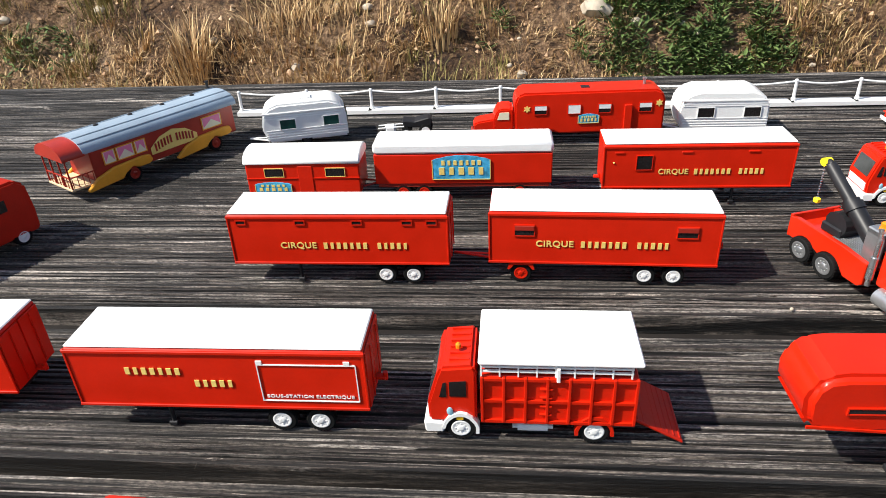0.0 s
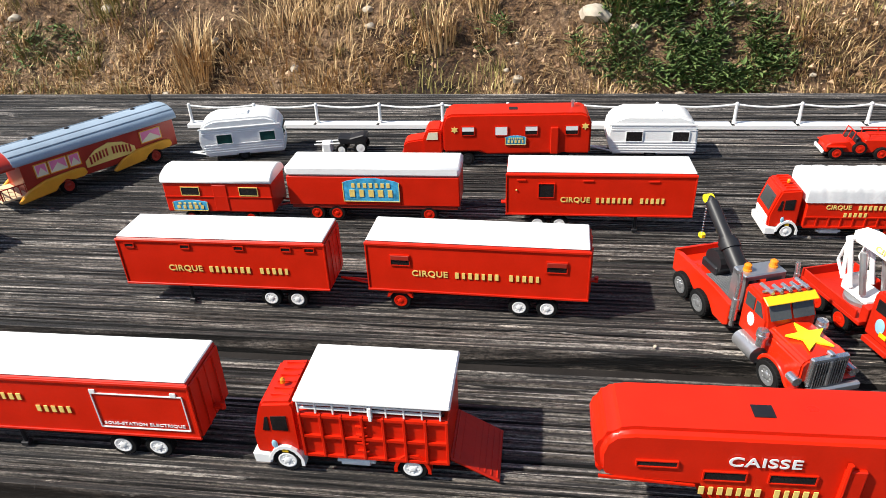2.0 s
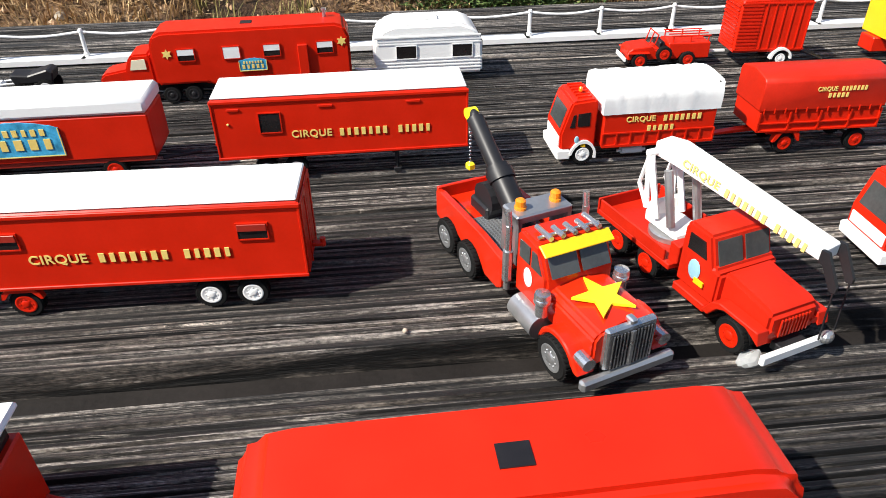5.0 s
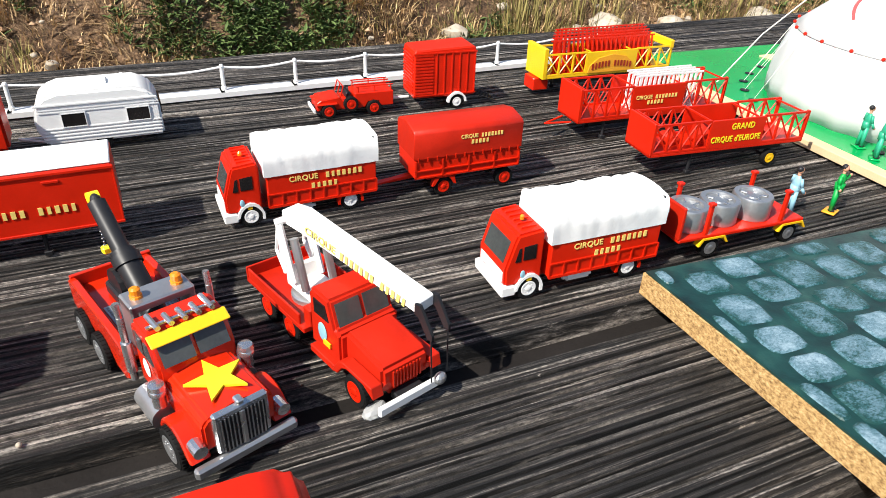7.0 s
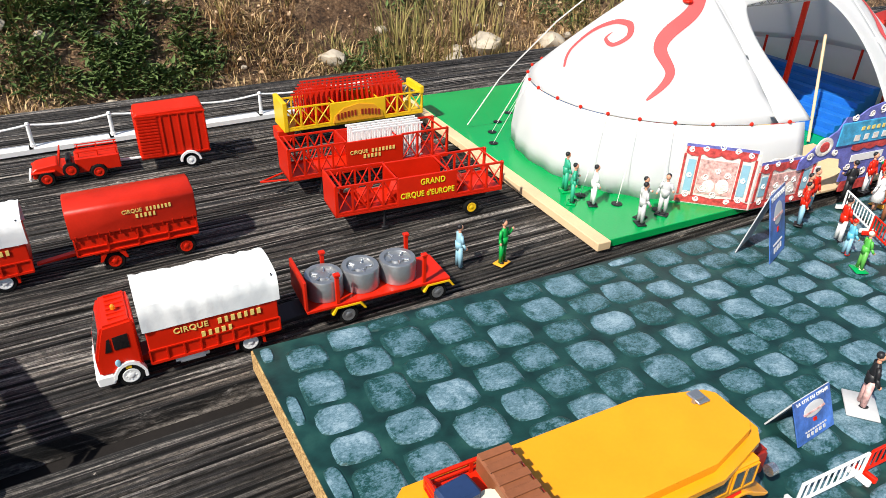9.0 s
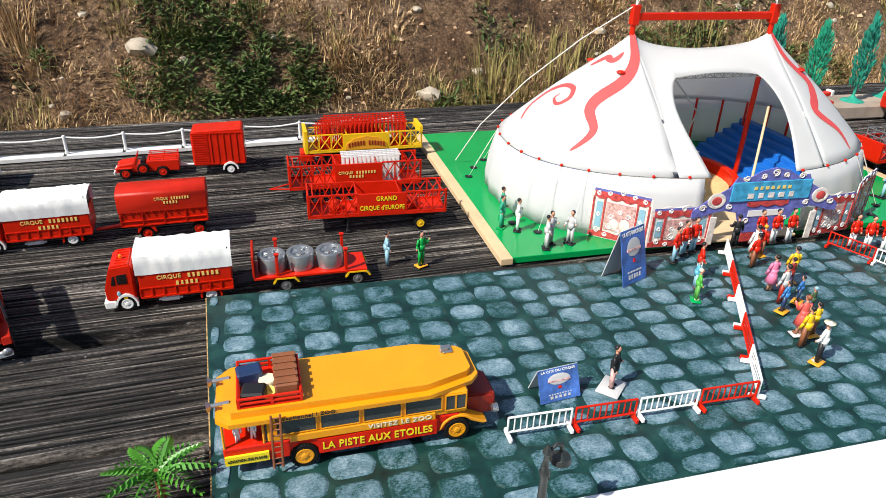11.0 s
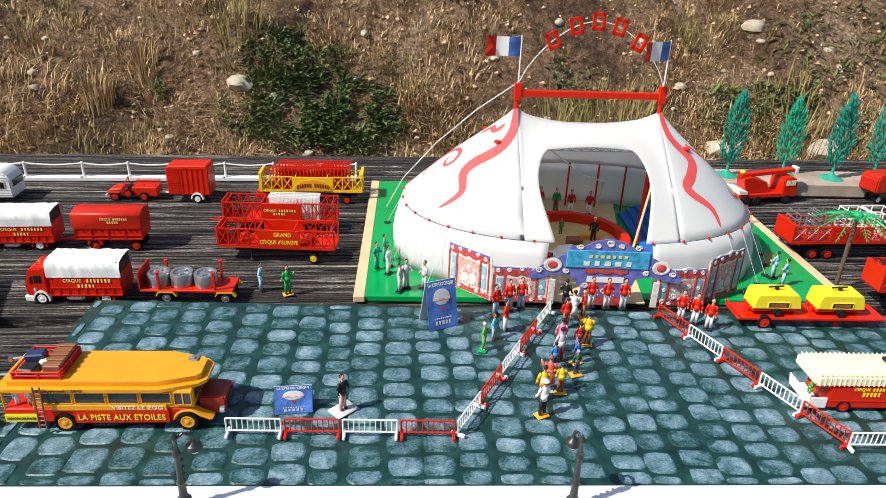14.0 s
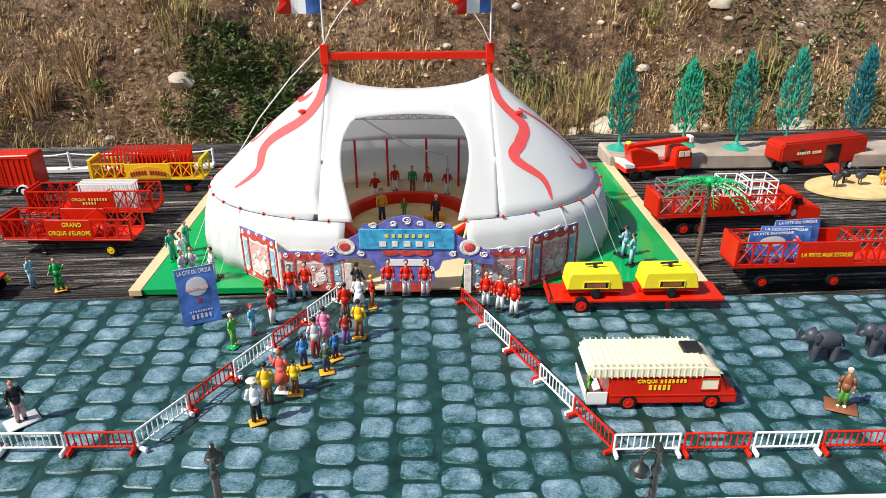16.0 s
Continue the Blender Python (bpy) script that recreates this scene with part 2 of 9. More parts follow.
def earth():
    m, nt, b, tc = start_mat("dry_sandy_earth", 0.95)
    v = tc.outputs["Object"]
    big = noise_node(nt, v, 2.4, 7, (1, 1, 1), 0.68, 0.3)
    r = ramp(nt, [(0.34, (0.09, 0.045, 0.02)), (0.43, (0.33, 0.185, 0.09)), (0.52, (0.6, 0.385, 0.22)), (0.66, (0.77, 0.56, 0.38))])
    nt.links.new(big, r.inputs["Fac"])
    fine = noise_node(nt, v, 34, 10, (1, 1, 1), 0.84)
    # lows of the fine relief coloured dark: small shadows put into the soil colour
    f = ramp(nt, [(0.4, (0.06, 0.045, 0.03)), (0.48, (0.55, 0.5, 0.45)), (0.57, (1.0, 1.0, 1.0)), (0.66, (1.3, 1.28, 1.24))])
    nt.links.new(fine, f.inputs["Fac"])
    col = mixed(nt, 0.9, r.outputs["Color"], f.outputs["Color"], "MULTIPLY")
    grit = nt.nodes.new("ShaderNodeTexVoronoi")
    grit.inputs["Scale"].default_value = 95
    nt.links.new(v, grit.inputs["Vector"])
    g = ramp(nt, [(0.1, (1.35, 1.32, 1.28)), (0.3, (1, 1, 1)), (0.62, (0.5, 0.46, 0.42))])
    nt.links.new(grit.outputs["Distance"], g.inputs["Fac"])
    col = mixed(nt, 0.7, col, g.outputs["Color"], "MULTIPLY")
    nt.links.new(col, b.inputs["Base Color"])
    bumped(nt, b, fine, 1.0, 0.09)
    return m


def straw(name, lo, hi):
    m, nt, b, tc = start_mat(name, 0.7)
    g = nt.nodes.new("ShaderNodeNewGeometry")
    r = ramp(nt, [(0.0, lo), (1.0, hi)])
    nt.links.new(g.outputs["Random Per Island"], r.inputs["Fac"])
    nt.links.new(r.outputs["Color"], b.inputs["Base Color"])
    b.inputs["Specular IOR Level"].default_value = 0.25
    return m


WOOD, STONE, MORTAR, CHIP, EARTH = weathered_wood(), cobble_paint(), mortar_paint(), chipboard(), earth()
STRAW = straw("dry_straw", (0.22, 0.115, 0.045), (0.7, 0.5, 0.26))
WEED = straw("weed_leaf", (0.03, 0.06, 0.014), (0.14, 0.2, 0.06))
WEED_DULL = straw("dull_grass_blade", (0.1, 0.085, 0.025), (0.32, 0.26, 0.09))
ROCK = material("pale_field_stone", (0.42, 0.36, 0.28), 0.9, vary=0.35, scale=18, bump=0.8, bump_scale=60, fine=90)


# ---- building helpers ----
def mesh_of(bm, name):
    me = bpy.data.meshes.new(name)
    bm.normal_update()
    bm.to_mesh(me)
    bm.free()
    return me


def part(name, bm, mat, parent=None, label="", smooth=False, m=None):
    """One mesh object from a bmesh (or a ready mesh) under a thing or a part."""
    me = mesh_of(bm, name) if isinstance(bm, bmesh.types.BMesh) else bm
    if mat is not None and not me.materials:
        me.materials.append(mat)
    if smooth:
        me.shade_smooth()
        me.set_sharp_from_angle(angle=radians(38))
    ob = new(name, me)
    if parent is not None:
        ob.parent = parent
    if m is not None:
        ob.matrix_local = m
    if label:
        ob["label"] = label
    return ob


def root(name, label, category, x, y, turn=0.0, z=0.0, group="", kind=""):
    ob = new(name)
    ob.empty_display_size = 0.01
    ob.matrix_basis = pose(x, y, z, 0, 0, turn)
    return tagged(ob, label, category, group, kind)


def bx(x0, x1, y0, y1, z0, z1, bev=0.0006, bm=None):
    out = bm or bmesh.new()
    b = bmesh.new()
    bmesh.ops.create_cube(b, size=1.0)
    for v in b.verts:
        v.co = ((x0 + x1) / 2 + v.co.x * (x1 - x0), (y0 + y1) / 2 + v.co.y * (y1 - y0), (z0 + z1) / 2 + v.co.z * (z1 - z0))
    if bev:
        bmesh.ops.bevel(b, geom=b.edges[:], offset=min(bev, 0.45 * min(x1 - x0, y1 - y0, z1 - z0)), segments=1, affect="EDGES")
    join(out, b)
    return out


SCRATCH = bpy.data.meshes.new("scratch")


def join(out, b, m=None):
    if m is not None:
        bmesh.ops.transform(b, matrix=m, verts=b.verts[:])
    b.to_mesh(SCRATCH)
    b.free()
    out.from_mesh(SCRATCH)
    return out


def rod(p, q, r, seg=8, bm=None, r2=None):
    out = bm or bmesh.new()
    p, q = Vector(p), Vector(q)
    b = bmesh.new()
    bmesh.ops.create_cone(b, cap_ends=True, segments=seg, radius1=r, radius2=r if r2 is None else r2, depth=(q - p).length)
    m = Matrix.Translation((p + q) / 2) @ (q - p).to_track_quat("Z", "Y").to_matrix().to_4x4()
    return join(out, b, m)


def prism(poly, y0, y1, bev=0.0006, bm=None, seg=1):
    """A side profile (x, z) drawn across from y0 to y1."""
    out = bm or bmesh.new()
    b = bmesh.new()
    f = b.faces.new([b.verts.new((x, y0, z)) for x, z in poly])
    e = bmesh.ops.extrude_face_region(b, geom=[f])
    for v in [g for g in e["geom"] if isinstance(g, bmesh.types.BMVert)]:
        v.co.y = y1
    bmesh.ops.recalc_face_normals(b, faces=b.faces[:])
    if bev:
        bmesh.ops.bevel(b, geom=[ed for ed in b.edges if ed.calc_face_angle(0) > 0.4], offset=bev, segments=seg, affect="EDGES")
    return join(out, b)


def across(poly, x0, x1, bev=0.0006, bm=None, seg=1):
    """A cross profile (y, z) drawn along from x0 to x1."""
    out = bm or bmesh.new()
    b = bmesh.new()
    f = b.faces.new([b.verts.new((x0, y, z)) for y, z in poly])
    e = bmesh.ops.extrude_face_region(b, geom=[f])
    for v in [g for g in e["geom"] if isinstance(g, bmesh.types.BMVert)]:
        v.co.x = x1
    bmesh.ops.recalc_face_normals(b, faces=b.faces[:])
    if bev:
        bmesh.ops.bevel(b, geom=[ed for ed in b.edges if ed.calc_face_angle(0) > 0.4], offset=bev, segments=seg, affect="EDGES")
    return join(out, b)


def ball(c, rx, ry, rz, bm=None, seg=12, m=None):
    out = bm or bmesh.new()
    b = bmesh.new()
    bmesh.ops.create_uvsphere(b, u_segments=seg, v_segments=max(6, seg // 2 + 2), radius=1)
    t = Matrix.Translation(c) @ (m or Matrix()) @ Matrix.Diagonal((rx, ry, rz, 1))
    return join(out, b, t)


def lathe(profile, seg=20, bm=None):
    """A body of revolution about z from (radius, z) pairs."""
    out = bm or bmesh.new()
    rows = []
    for r, z in profile:
        rows.append([out.verts.new((r * math.cos(2 * math.pi * i / seg), r * math.sin(2 * math.pi * i / seg), z)) for i in range(seg)])
    for a, c in zip(rows, rows[1:]):
        for i in range(seg):
            out.faces.new((a[i], a[(i + 1) % seg], c[(i + 1) % seg], c[i]))
    for row, flip in ((rows[0], True), (rows[-1], False)):
        out.faces.new(row[::-1] if flip else row)
    return out


def tube(pts, r, seg=6):
    """One bent round bar through the points."""
    b = bmesh.new()
    P = [Vector(p) for p in pts]
    rows = []
    for i, p in enumerate(P):
        d = (P[min(i + 1, len(P) - 1)] - P[max(i - 1, 0)]).normalized()
        q = d.to_track_quat("Z", "Y").to_matrix()
        rows.append([b.verts.new(p + q @ Vector((r * math.cos(2 * math.pi * k / seg), r * math.sin(2 * math.pi * k / seg), 0))) for k in range(seg)])
    for u, w in zip(rows, rows[1:]):
        for k in range(seg):
            b.faces.new((u[k], u[(k + 1) % seg], w[(k + 1) % seg], w[k]))
    b.faces.new(rows[0][::-1])
    b.faces.new(rows[-1])
    return b


CACHE = {}


def text_mesh(words, size, font_bold=True):
    key = (words, size)
    if key not in CACHE:
        cu = bpy.data.curves.new("lettering", "FONT")
        cu.body, cu.size, cu.extrude, cu.align_x, cu.align_y = words, size, 0.00012, "CENTER", "CENTER"
        cu.offset = size * 0.018
        cu.space_character = 1.08
        tmp = new("lettering_tmp", cu)
        dg = bpy.context.evaluated_depsgraph_get()
        CACHE[key] = bpy.data.meshes.new_from_object(tmp.evaluated_get(dg))
        bpy.data.objects.remove(tmp)
    return CACHE[key]


def lettering(words, size, x, z, mat, parent, y=-0.0004, wide=None, turn=None):
    """Raised letters on a front face (which looks towards -y), centred at x, z."""
    me = text_mesh(words, size).copy()
    me.materials.clear()
    me.materials.append(mat)
    if wide:
        xs = [v.co.x for v in me.vertices]
        k = wide / (max(xs) - min(xs))
        for v in me.vertices:
            v.co.x *= k
    return part("lettering", me, None, parent, m=turn or pose(x, y, z, 90, 0, 0))


def bars(counts, width, height, x, z, mat, parent, y=-0.0004, arch=0.0, turn=None):
    """A line of unlettered strokes of the size of a name; counts: strokes in each word."""
    n = sum(counts) + len(counts) - 1
    step = width / n
    b = bmesh.new()
    i = 0
    for c in counts:
        for k in range(c):
            cx = -width / 2 + (i + 0.5) * step
            dz = arch * (1 - (2 * cx / width) ** 2)
            w = step * (0.56 if k % 3 != 1 else 0.46)
            bx(cx - w / 2, cx + w / 2, -0.0002, 0.0002, dz - height / 2, dz + height / 2, 0, b)
            i += 1
        i += 1
    return tagged(part("name_stroke", b, mat, parent, m=turn or pose(x, y, z)), kind="stuff")


def wheel(parent, x, y, r, w, rim=WHITE, z=None, side=-1, double=False):
    """A tyre standing across y, its outer side towards side*y, with a dished rim and hub."""
    key = ("tyre", r, w)
    if key not in CACHE:
        b = lathe([(r * 0.6, -w / 2), (r * 0.93, -w / 2), (r, -w * 0.36), (r, -w * 0.12), (r * 0.97, -w * 0.06), (r * 0.97, w * 0.06), (r, w * 0.12), (r, w * 0.36), (r * 0.93, w / 2), (r * 0.6, w / 2)], 28)
        for i in range(28):
            a = 2 * math.pi * i / 28
            for s in (-1, 1):
                bb = bmesh.new()
                bx(r * 0.98, r * 1.025, -r * 0.055, r * 0.055, s * w * 0.1, s * w * 0.44, 0, bb) if s > 0 else bx(r * 0.98, r * 1.025, -r * 0.055, r * 0.055, -w * 0.44, -w * 0.1, 0, bb)
                join(b, bb, Matrix.Rotation(a + (0.1 if s > 0 else 0), 4, "Z"))
        CACHE[key] = mesh_of(b, "wheel")
        CACHE[key].materials.append(RUBBER)
        CACHE[key].shade_smooth()
        CACHE[key].set_sharp_from_angle(angle=radians(30))
    key2 = ("rim", r, w, rim.name)
    if key2 not in CACHE:
        b = lathe([(r * 0.66, w * 0.3), (r * 0.66, w * 0.53), (r * 0.6, w * 0.56), (r * 0.54, w * 0.55), (r * 0.47, w * 0.515), (r * 0.3, w * 0.515), (r * 0.24, w * 0.58), (r * 0.12, w * 0.61), (r * 0.02, w * 0.61)], 24)
        for i in range(8):
            a = 2 * math.pi * i / 8
            rod((r * 0.37 * math.cos(a), r * 0.37 * math.sin(a), w * 0.5), (r * 0.37 * math.cos(a), r * 0.37 * math.sin(a), w * 0.56), r * 0.05, 6, b)
        CACHE[key2] = mesh_of(b, "rim")
        CACHE[key2].materials.append(rim)
        CACHE[key2].shade_smooth()
        CACHE[key2].set_sharp_from_angle(angle=radians(35))
    m = pose(x, y, r if z is None else z, 90 if side < 0 else -90, 0, 0)
    t = part("wheel", CACHE[key], None, parent, m=m)
    part("rim", CACHE[key2], None, t)
    return t


def axle(parent, x, depth, r=0.0074, w=0.0052, rim=WHITE, inset=0.001):
    wheel(parent, x, inset + w / 2, r, w, rim, side=-1)
    wheel(parent, x, depth - inset - w / 2, r, w, rim, side=1)
    part("axle", rod((x, inset + w, r), (x, depth - inset - w, r), 0.0012), BLACK, parent)


def window(parent, x0, x1, z0, z1, y=0.0, mat=DARK, frame_mat=None, fw=0.0006):
    """A recessed pane with a thin raised frame on a front face."""
    b = bx(x0, x1, y - 0.0002, y + 0.0006, z0, z1, 0)
    w = part("window", b, mat, parent)
    if frame_mat:
        f = bmesh.new()
        bx(x0 - fw, x1 + fw, y - 0.0006, y + 0.0004, z0 - fw, z0, 0, f)
        bx(x0 - fw, x1 + fw, y - 0.0006, y + 0.0004, z1, z1 + fw, 0, f)
        bx(x0 - fw, x0, y - 0.0006, y + 0.0004, z0, z1, 0, f)
        bx(x1, x1 + fw, y - 0.0006, y + 0.0004, z0, z1, 0, f)
        part("frame", f, frame_mat, w)
    return w


# ---- ground, bank and deck ----
def hill_z(x, y):
    """Height of the ground: flat round the deck, then a steep earth bank."""
    base = -0.42
    if y > 2.2:
        base += min((y - 2.2) * 0.88, 2.4 + (y - 4.9) * 0.02)
        k = min(1.0, (y - 2.2) / 0.4)
        base += k * (0.16 * noise.noise((x * 0.9, y * 0.9, 3)) + 0.075 * noise.noise((x * 2.6, y * 2.6, 1)) + 0.05 * noise.noise((x * 6, y * 6, 5)) + 0.03 * noise.noise((x * 15, y * 15, 8)) + 0.014 * noise.noise((x * 34, y * 34, 6)))
    else:
        base += 0.01 * noise.noise((x * 3, y * 3, 2))
    return base


def build_ground():
    xs = [-40, -12, -5] + list(np.linspace(-2.6, 4.8, 460)) + [8, 15, 45]
    ys = [-40, -8, -2, 0.5, 1.4] + list(np.linspace(1.95, 4.7, 190)) + [7, 12, 60]
    verts = [(x, y, hill_z(x, y)) for y in ys for x in xs]
    n = len(xs)
    faces = [(j * n + i, j * n + i + 1, (j + 1) * n + i + 1, (j + 1) * n + i) for j in range(len(ys) - 1) for i in range(n - 1)]
    me = bpy.data.meshes.new("ground")
    me.from_pydata(verts, [], faces)
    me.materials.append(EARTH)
    me.shade_smooth()
    tagged(new("ground", me), "dry sandy earth bank with bare soil and pebbles", "ground", kind="structure")


build_ground()
rng = random.Random(7)


def tuft_mesh(name, mat, spots, label, category):
    """Thin curved blades in clumps: spots are (x, y, radius, blades, length, spread)."""
    verts, faces = [], []
    for x, y, rad, count, length, spread in spots:
        for _ in range(count):
            a, r = rng.uniform(0, 6.283), rad * math.sqrt(rng.random())
            bx_, by_ = x + r * math.cos(a), y + r * math.sin(a)
            bz = hill_z(bx_, by_) - 0.01
            d = a + rng.uniform(-0.9, 0.9)
            ln = length * rng.uniform(0.5, 1.2)
            lean = spread * rng.uniform(0.2, 1.0)
            w = 0.0017 * rng.uniform(0.6, 1.5) * (1 + length * 2)
            px, py = -math.sin(d) * w, math.cos(d) * w
            pts = []
            for s in (0, 0.5, 1.0):
                h = ln * s * (1 - 0.45 * lean * s)
                o = ln * lean * s * s
                pts.append((bx_ + math.cos(d) * o, by_ + math.sin(d) * o - 0.25 * o * (lean > 0.7), bz + h))
            k = len(verts)
            for (qx, qy, qz), ww in zip(pts[:2], (1, 0.7)):
                verts += [(qx - px * ww, qy - py * ww, qz), (qx + px * ww, qy + py * ww, qz)]
            verts.append(pts[2])
            faces += [(k, k + 1, k + 3, k + 2), (k + 2, k + 3, k + 4)]
    me = bpy.data.meshes.new(name)
    me.from_pydata(verts, [], faces)
    me.materials.append(mat)
    return tagged(new(name, me), label, category, kind="stuff")


def leaf_mesh(name, mat, spots, label, category, size=0.03):
    """Low weeds: folded leaves on all sides, spots are (x, y, rx, ry, leaves)."""
    verts, faces = [], []
    for x, y, rx, ry, count in spots:
        for _ in range(count):
            a, r = rng.uniform(0, 6.283), math.sqrt(rng.random())
            cx, cy = x + rx * r * math.cos(a), y + ry * r * math.sin(a)
            if noise.noise((cx * 11, cy * 11, 3)) < -0.2:
                continue
            up = rng.uniform(0.0, 0.03) * (1.15 - r * r)
            cz = hill_z(cx, cy) + 0.003 + up
            d, tilt = rng.uniform(0, 6.283), rng.uniform(-0.15, 0.85)
            ln, w = size * rng.uniform(0.7, 2.0), size * rng.uniform(0.1, 0.22)
            ux, uy, uz = math.cos(d) * math.cos(tilt), math.sin(d) * math.cos(tilt), math.sin(tilt)
            sx, sy = -math.sin(d) * w, math.cos(d) * w
            k = len(verts)
            verts += [(cx, cy, cz), (cx + ux * ln * 0.5 + sx, cy + uy * ln * 0.5 + sy, cz + uz * ln * 0.5 + w * 0.3), (cx + ux * ln, cy + uy * ln, cz + uz * ln - w * 0.4),
                      (cx + ux * ln * 0.5 - sx, cy + uy * ln * 0.5 - sy, cz + uz * ln * 0.5 + w * 0.3), (cx + ux * ln * 0.5, cy + uy * ln * 0.5, cz + uz * ln * 0.5)]
            faces += [(k, k + 1, k + 4), (k + 1, k + 2, k + 4), (k + 2, k + 3, k + 4), (k + 3, k, k + 4)]
    me = bpy.data.meshes.new(name)
    me.from_pydata(verts, [], faces)
    me.materials.append(mat)
    return tagged(new(name, me), label, category, kind="stuff")


straws, dull = [], []
for _ in range(1500):
    x, y = rng.uniform(-2.4, 4.6), 2.15 + 2.2 * rng.random() ** 1.5
    if noise.noise((x * 1.6, y * 1.6, 9)) > -0.12:
        straws.append((x, y, rng.uniform(0.03, 0.14), rng.randint(40, 110), rng.uniform(0.025, 0.08), rng.uniform(0.7, 1.6)))
for _ in range(230):
    x, y = rng.uniform(-2.4, 4.6), 2.15 + 2.2 * rng.random() ** 1.4
    if noise.noise((x * 1.1, y * 1.1, 4)) > 0.0:
        dull.append((x, y, rng.uniform(0.04, 0.13), rng.randint(60, 150), rng.uniform(0.035, 0.09), rng.uniform(0.5, 1.3)))
for _ in range(240):
    x, y = rng.uniform(-2.2, 4.4), 2.2 + 1.9 * rng.random()
    dull.append((x, y, rng.uniform(0.01, 0.04), rng.randint(8, 30), rng.uniform(0.03, 0.07), rng.uniform(0.4, 1.0)))
straws += [(-0.95, 2.32, 0.08, 300, 0.16, 0.6), (-0.62, 2.36, 0.22, 420, 0.12, 1.0), (-0.4, 2.34, 0.2, 320, 0.1, 1.0), (-0.1, 2.4, 0.06, 120, 0.13, 0.5), (0.05, 2.5, 0.05, 90, 0.13, 0.5)]
dull += [(-1.35, 2.62, 0.14, 260, 0.16, 0.6), (-1.15, 2.75, 0.12, 200, 0.15, 0.6), (-0.7, 2.72, 0.12, 220, 0.16, 0.6), (0.4, 2.62, 0.1, 160, 0.12, 0.6), (1.9, 2.3, 0.2, 300, 0.16, 0.5), (1.65, 2.28, 0.12, 200, 0.16, 0.5), (2.6, 2.3, 0.2, 260, 0.16, 0.5)]
tuft_mesh("dry_grass", STRAW, straws, "dry straw-coloured grass tufts on the earth bank", "dry grass")
tuft_mesh("dull_grass", WEED_DULL, dull, "half-green grass tufts on the earth bank", "grass")
leaf_mesh("weeds", WEED, [(0.68, 2.36, 0.34, 0.12, 2600), (0.62, 2.52, 0.2, 0.12, 1000), (0.85, 2.3, 0.22, 0.08, 700), (0.08, 2.42, 0.07, 0.05, 160), (1.52, 2.26, 0.13, 0.08, 420), (1.75, 2.5, 0.1, 0.1, 200), (2.5, 2.4, 0.25, 0.12, 700), (2.9, 2.6, 0.3, 0.2, 600), (1.25, 2.75, 0.1, 0.07, 160), (3.1, 2.3, 0.3, 0.1, 600), (-1.6, 2.4, 0.2, 0.1, 300)],
          "low green leafy weeds growing on the bank", "weeds")


def stone(x, y, s, label="pale angular stone lying on the earth bank"):
    b = bmesh.new()
    bmesh.ops.create_icosphere(b, subdivisions=2, radius=1)
    k = rng.uniform(0, 50)
    for v in b.verts:
        v.co *= 1 + 0.35 * noise.noise(v.co * 1.3 + Vector((k, 0, 0)))
        v.co = Vector((v.co.x * s, v.co.y * s * 0.8, v.co.z * s * 0.62))
    ob = part("stone", b, ROCK, smooth=True)
    ob.matrix_basis = pose(x, y, hill_z(x, y), 0, 0, rng.uniform(0, 360))
    tagged(ob, label, "stone", "stones on the bank")


for x, y, s in ((2.0, 2.28, 0.07), (2.3, 2.26, 0.06), (2.75, 2.25, 0.08), (0.42, 2.42, 0.05), (0.9, 2.95, 0.035), (0.35, 3.25, 0.04), (1.72, 3.2, 0.03), (2.35, 2.95, 0.035), (1.4, 2.3, 0.05), (1.85, 2.24, 0.05), (2.62, 2.75, 0.05), (2.1, 3.0, 0.03)):
    stone(x, y, s)
for _ in range(170):
    stone(rng.uniform(-1.8, 4.2), rng.uniform(2.22, 3.6), rng.uniform(0.008, 0.026), "small pebble lying on the earth bank")

# loose gravel and clods over the bank, too many to count
verts, faces = [], []
for _ in range(9000):
    x, y, s = rng.uniform(-2.2, 4.4), 2.2 + 1.9 * rng.random(), 0.0035 + 0.011 * rng.random() ** 4
    z = hill_z(x, y)
    k = len(verts)
    for dx, dy, dz in ((-1, 0, 0), (0.2, -1, 0.1), (1, 0.1, 0), (-0.1, 1, 0.2), (0.1, -0.1, 0.9), (0, 0, -0.8)):
        verts.append((x + s * (dx + rng.uniform(-0.3, 0.3)), y + s * (dy + rng.uniform(-0.3, 0.3)), z + s * (dz + rng.uniform(-0.2, 0.2))))
    for a, c in ((0, 1), (1, 2), (2, 3), (3, 0)):
        faces += [(k + a, k + c, k + 4), (k + c, k + a, k + 5)]
me = bpy.data.meshes.new("gravel")
me.from_pydata(verts, [], faces)
me.materials.append(straw("earth_clod", (0.22, 0.12, 0.06), (0.58, 0.4, 0.25)))
tagged(new("gravel", me), "loose clods and gravel on the earth bank", "gravel", kind="stuff")

# the deck: ridged boards on two bearers
DECK = root("deck", "weathered dark grey grooved timber decking", "deck", 0.01, 0.4145, -0.8, kind="structure")


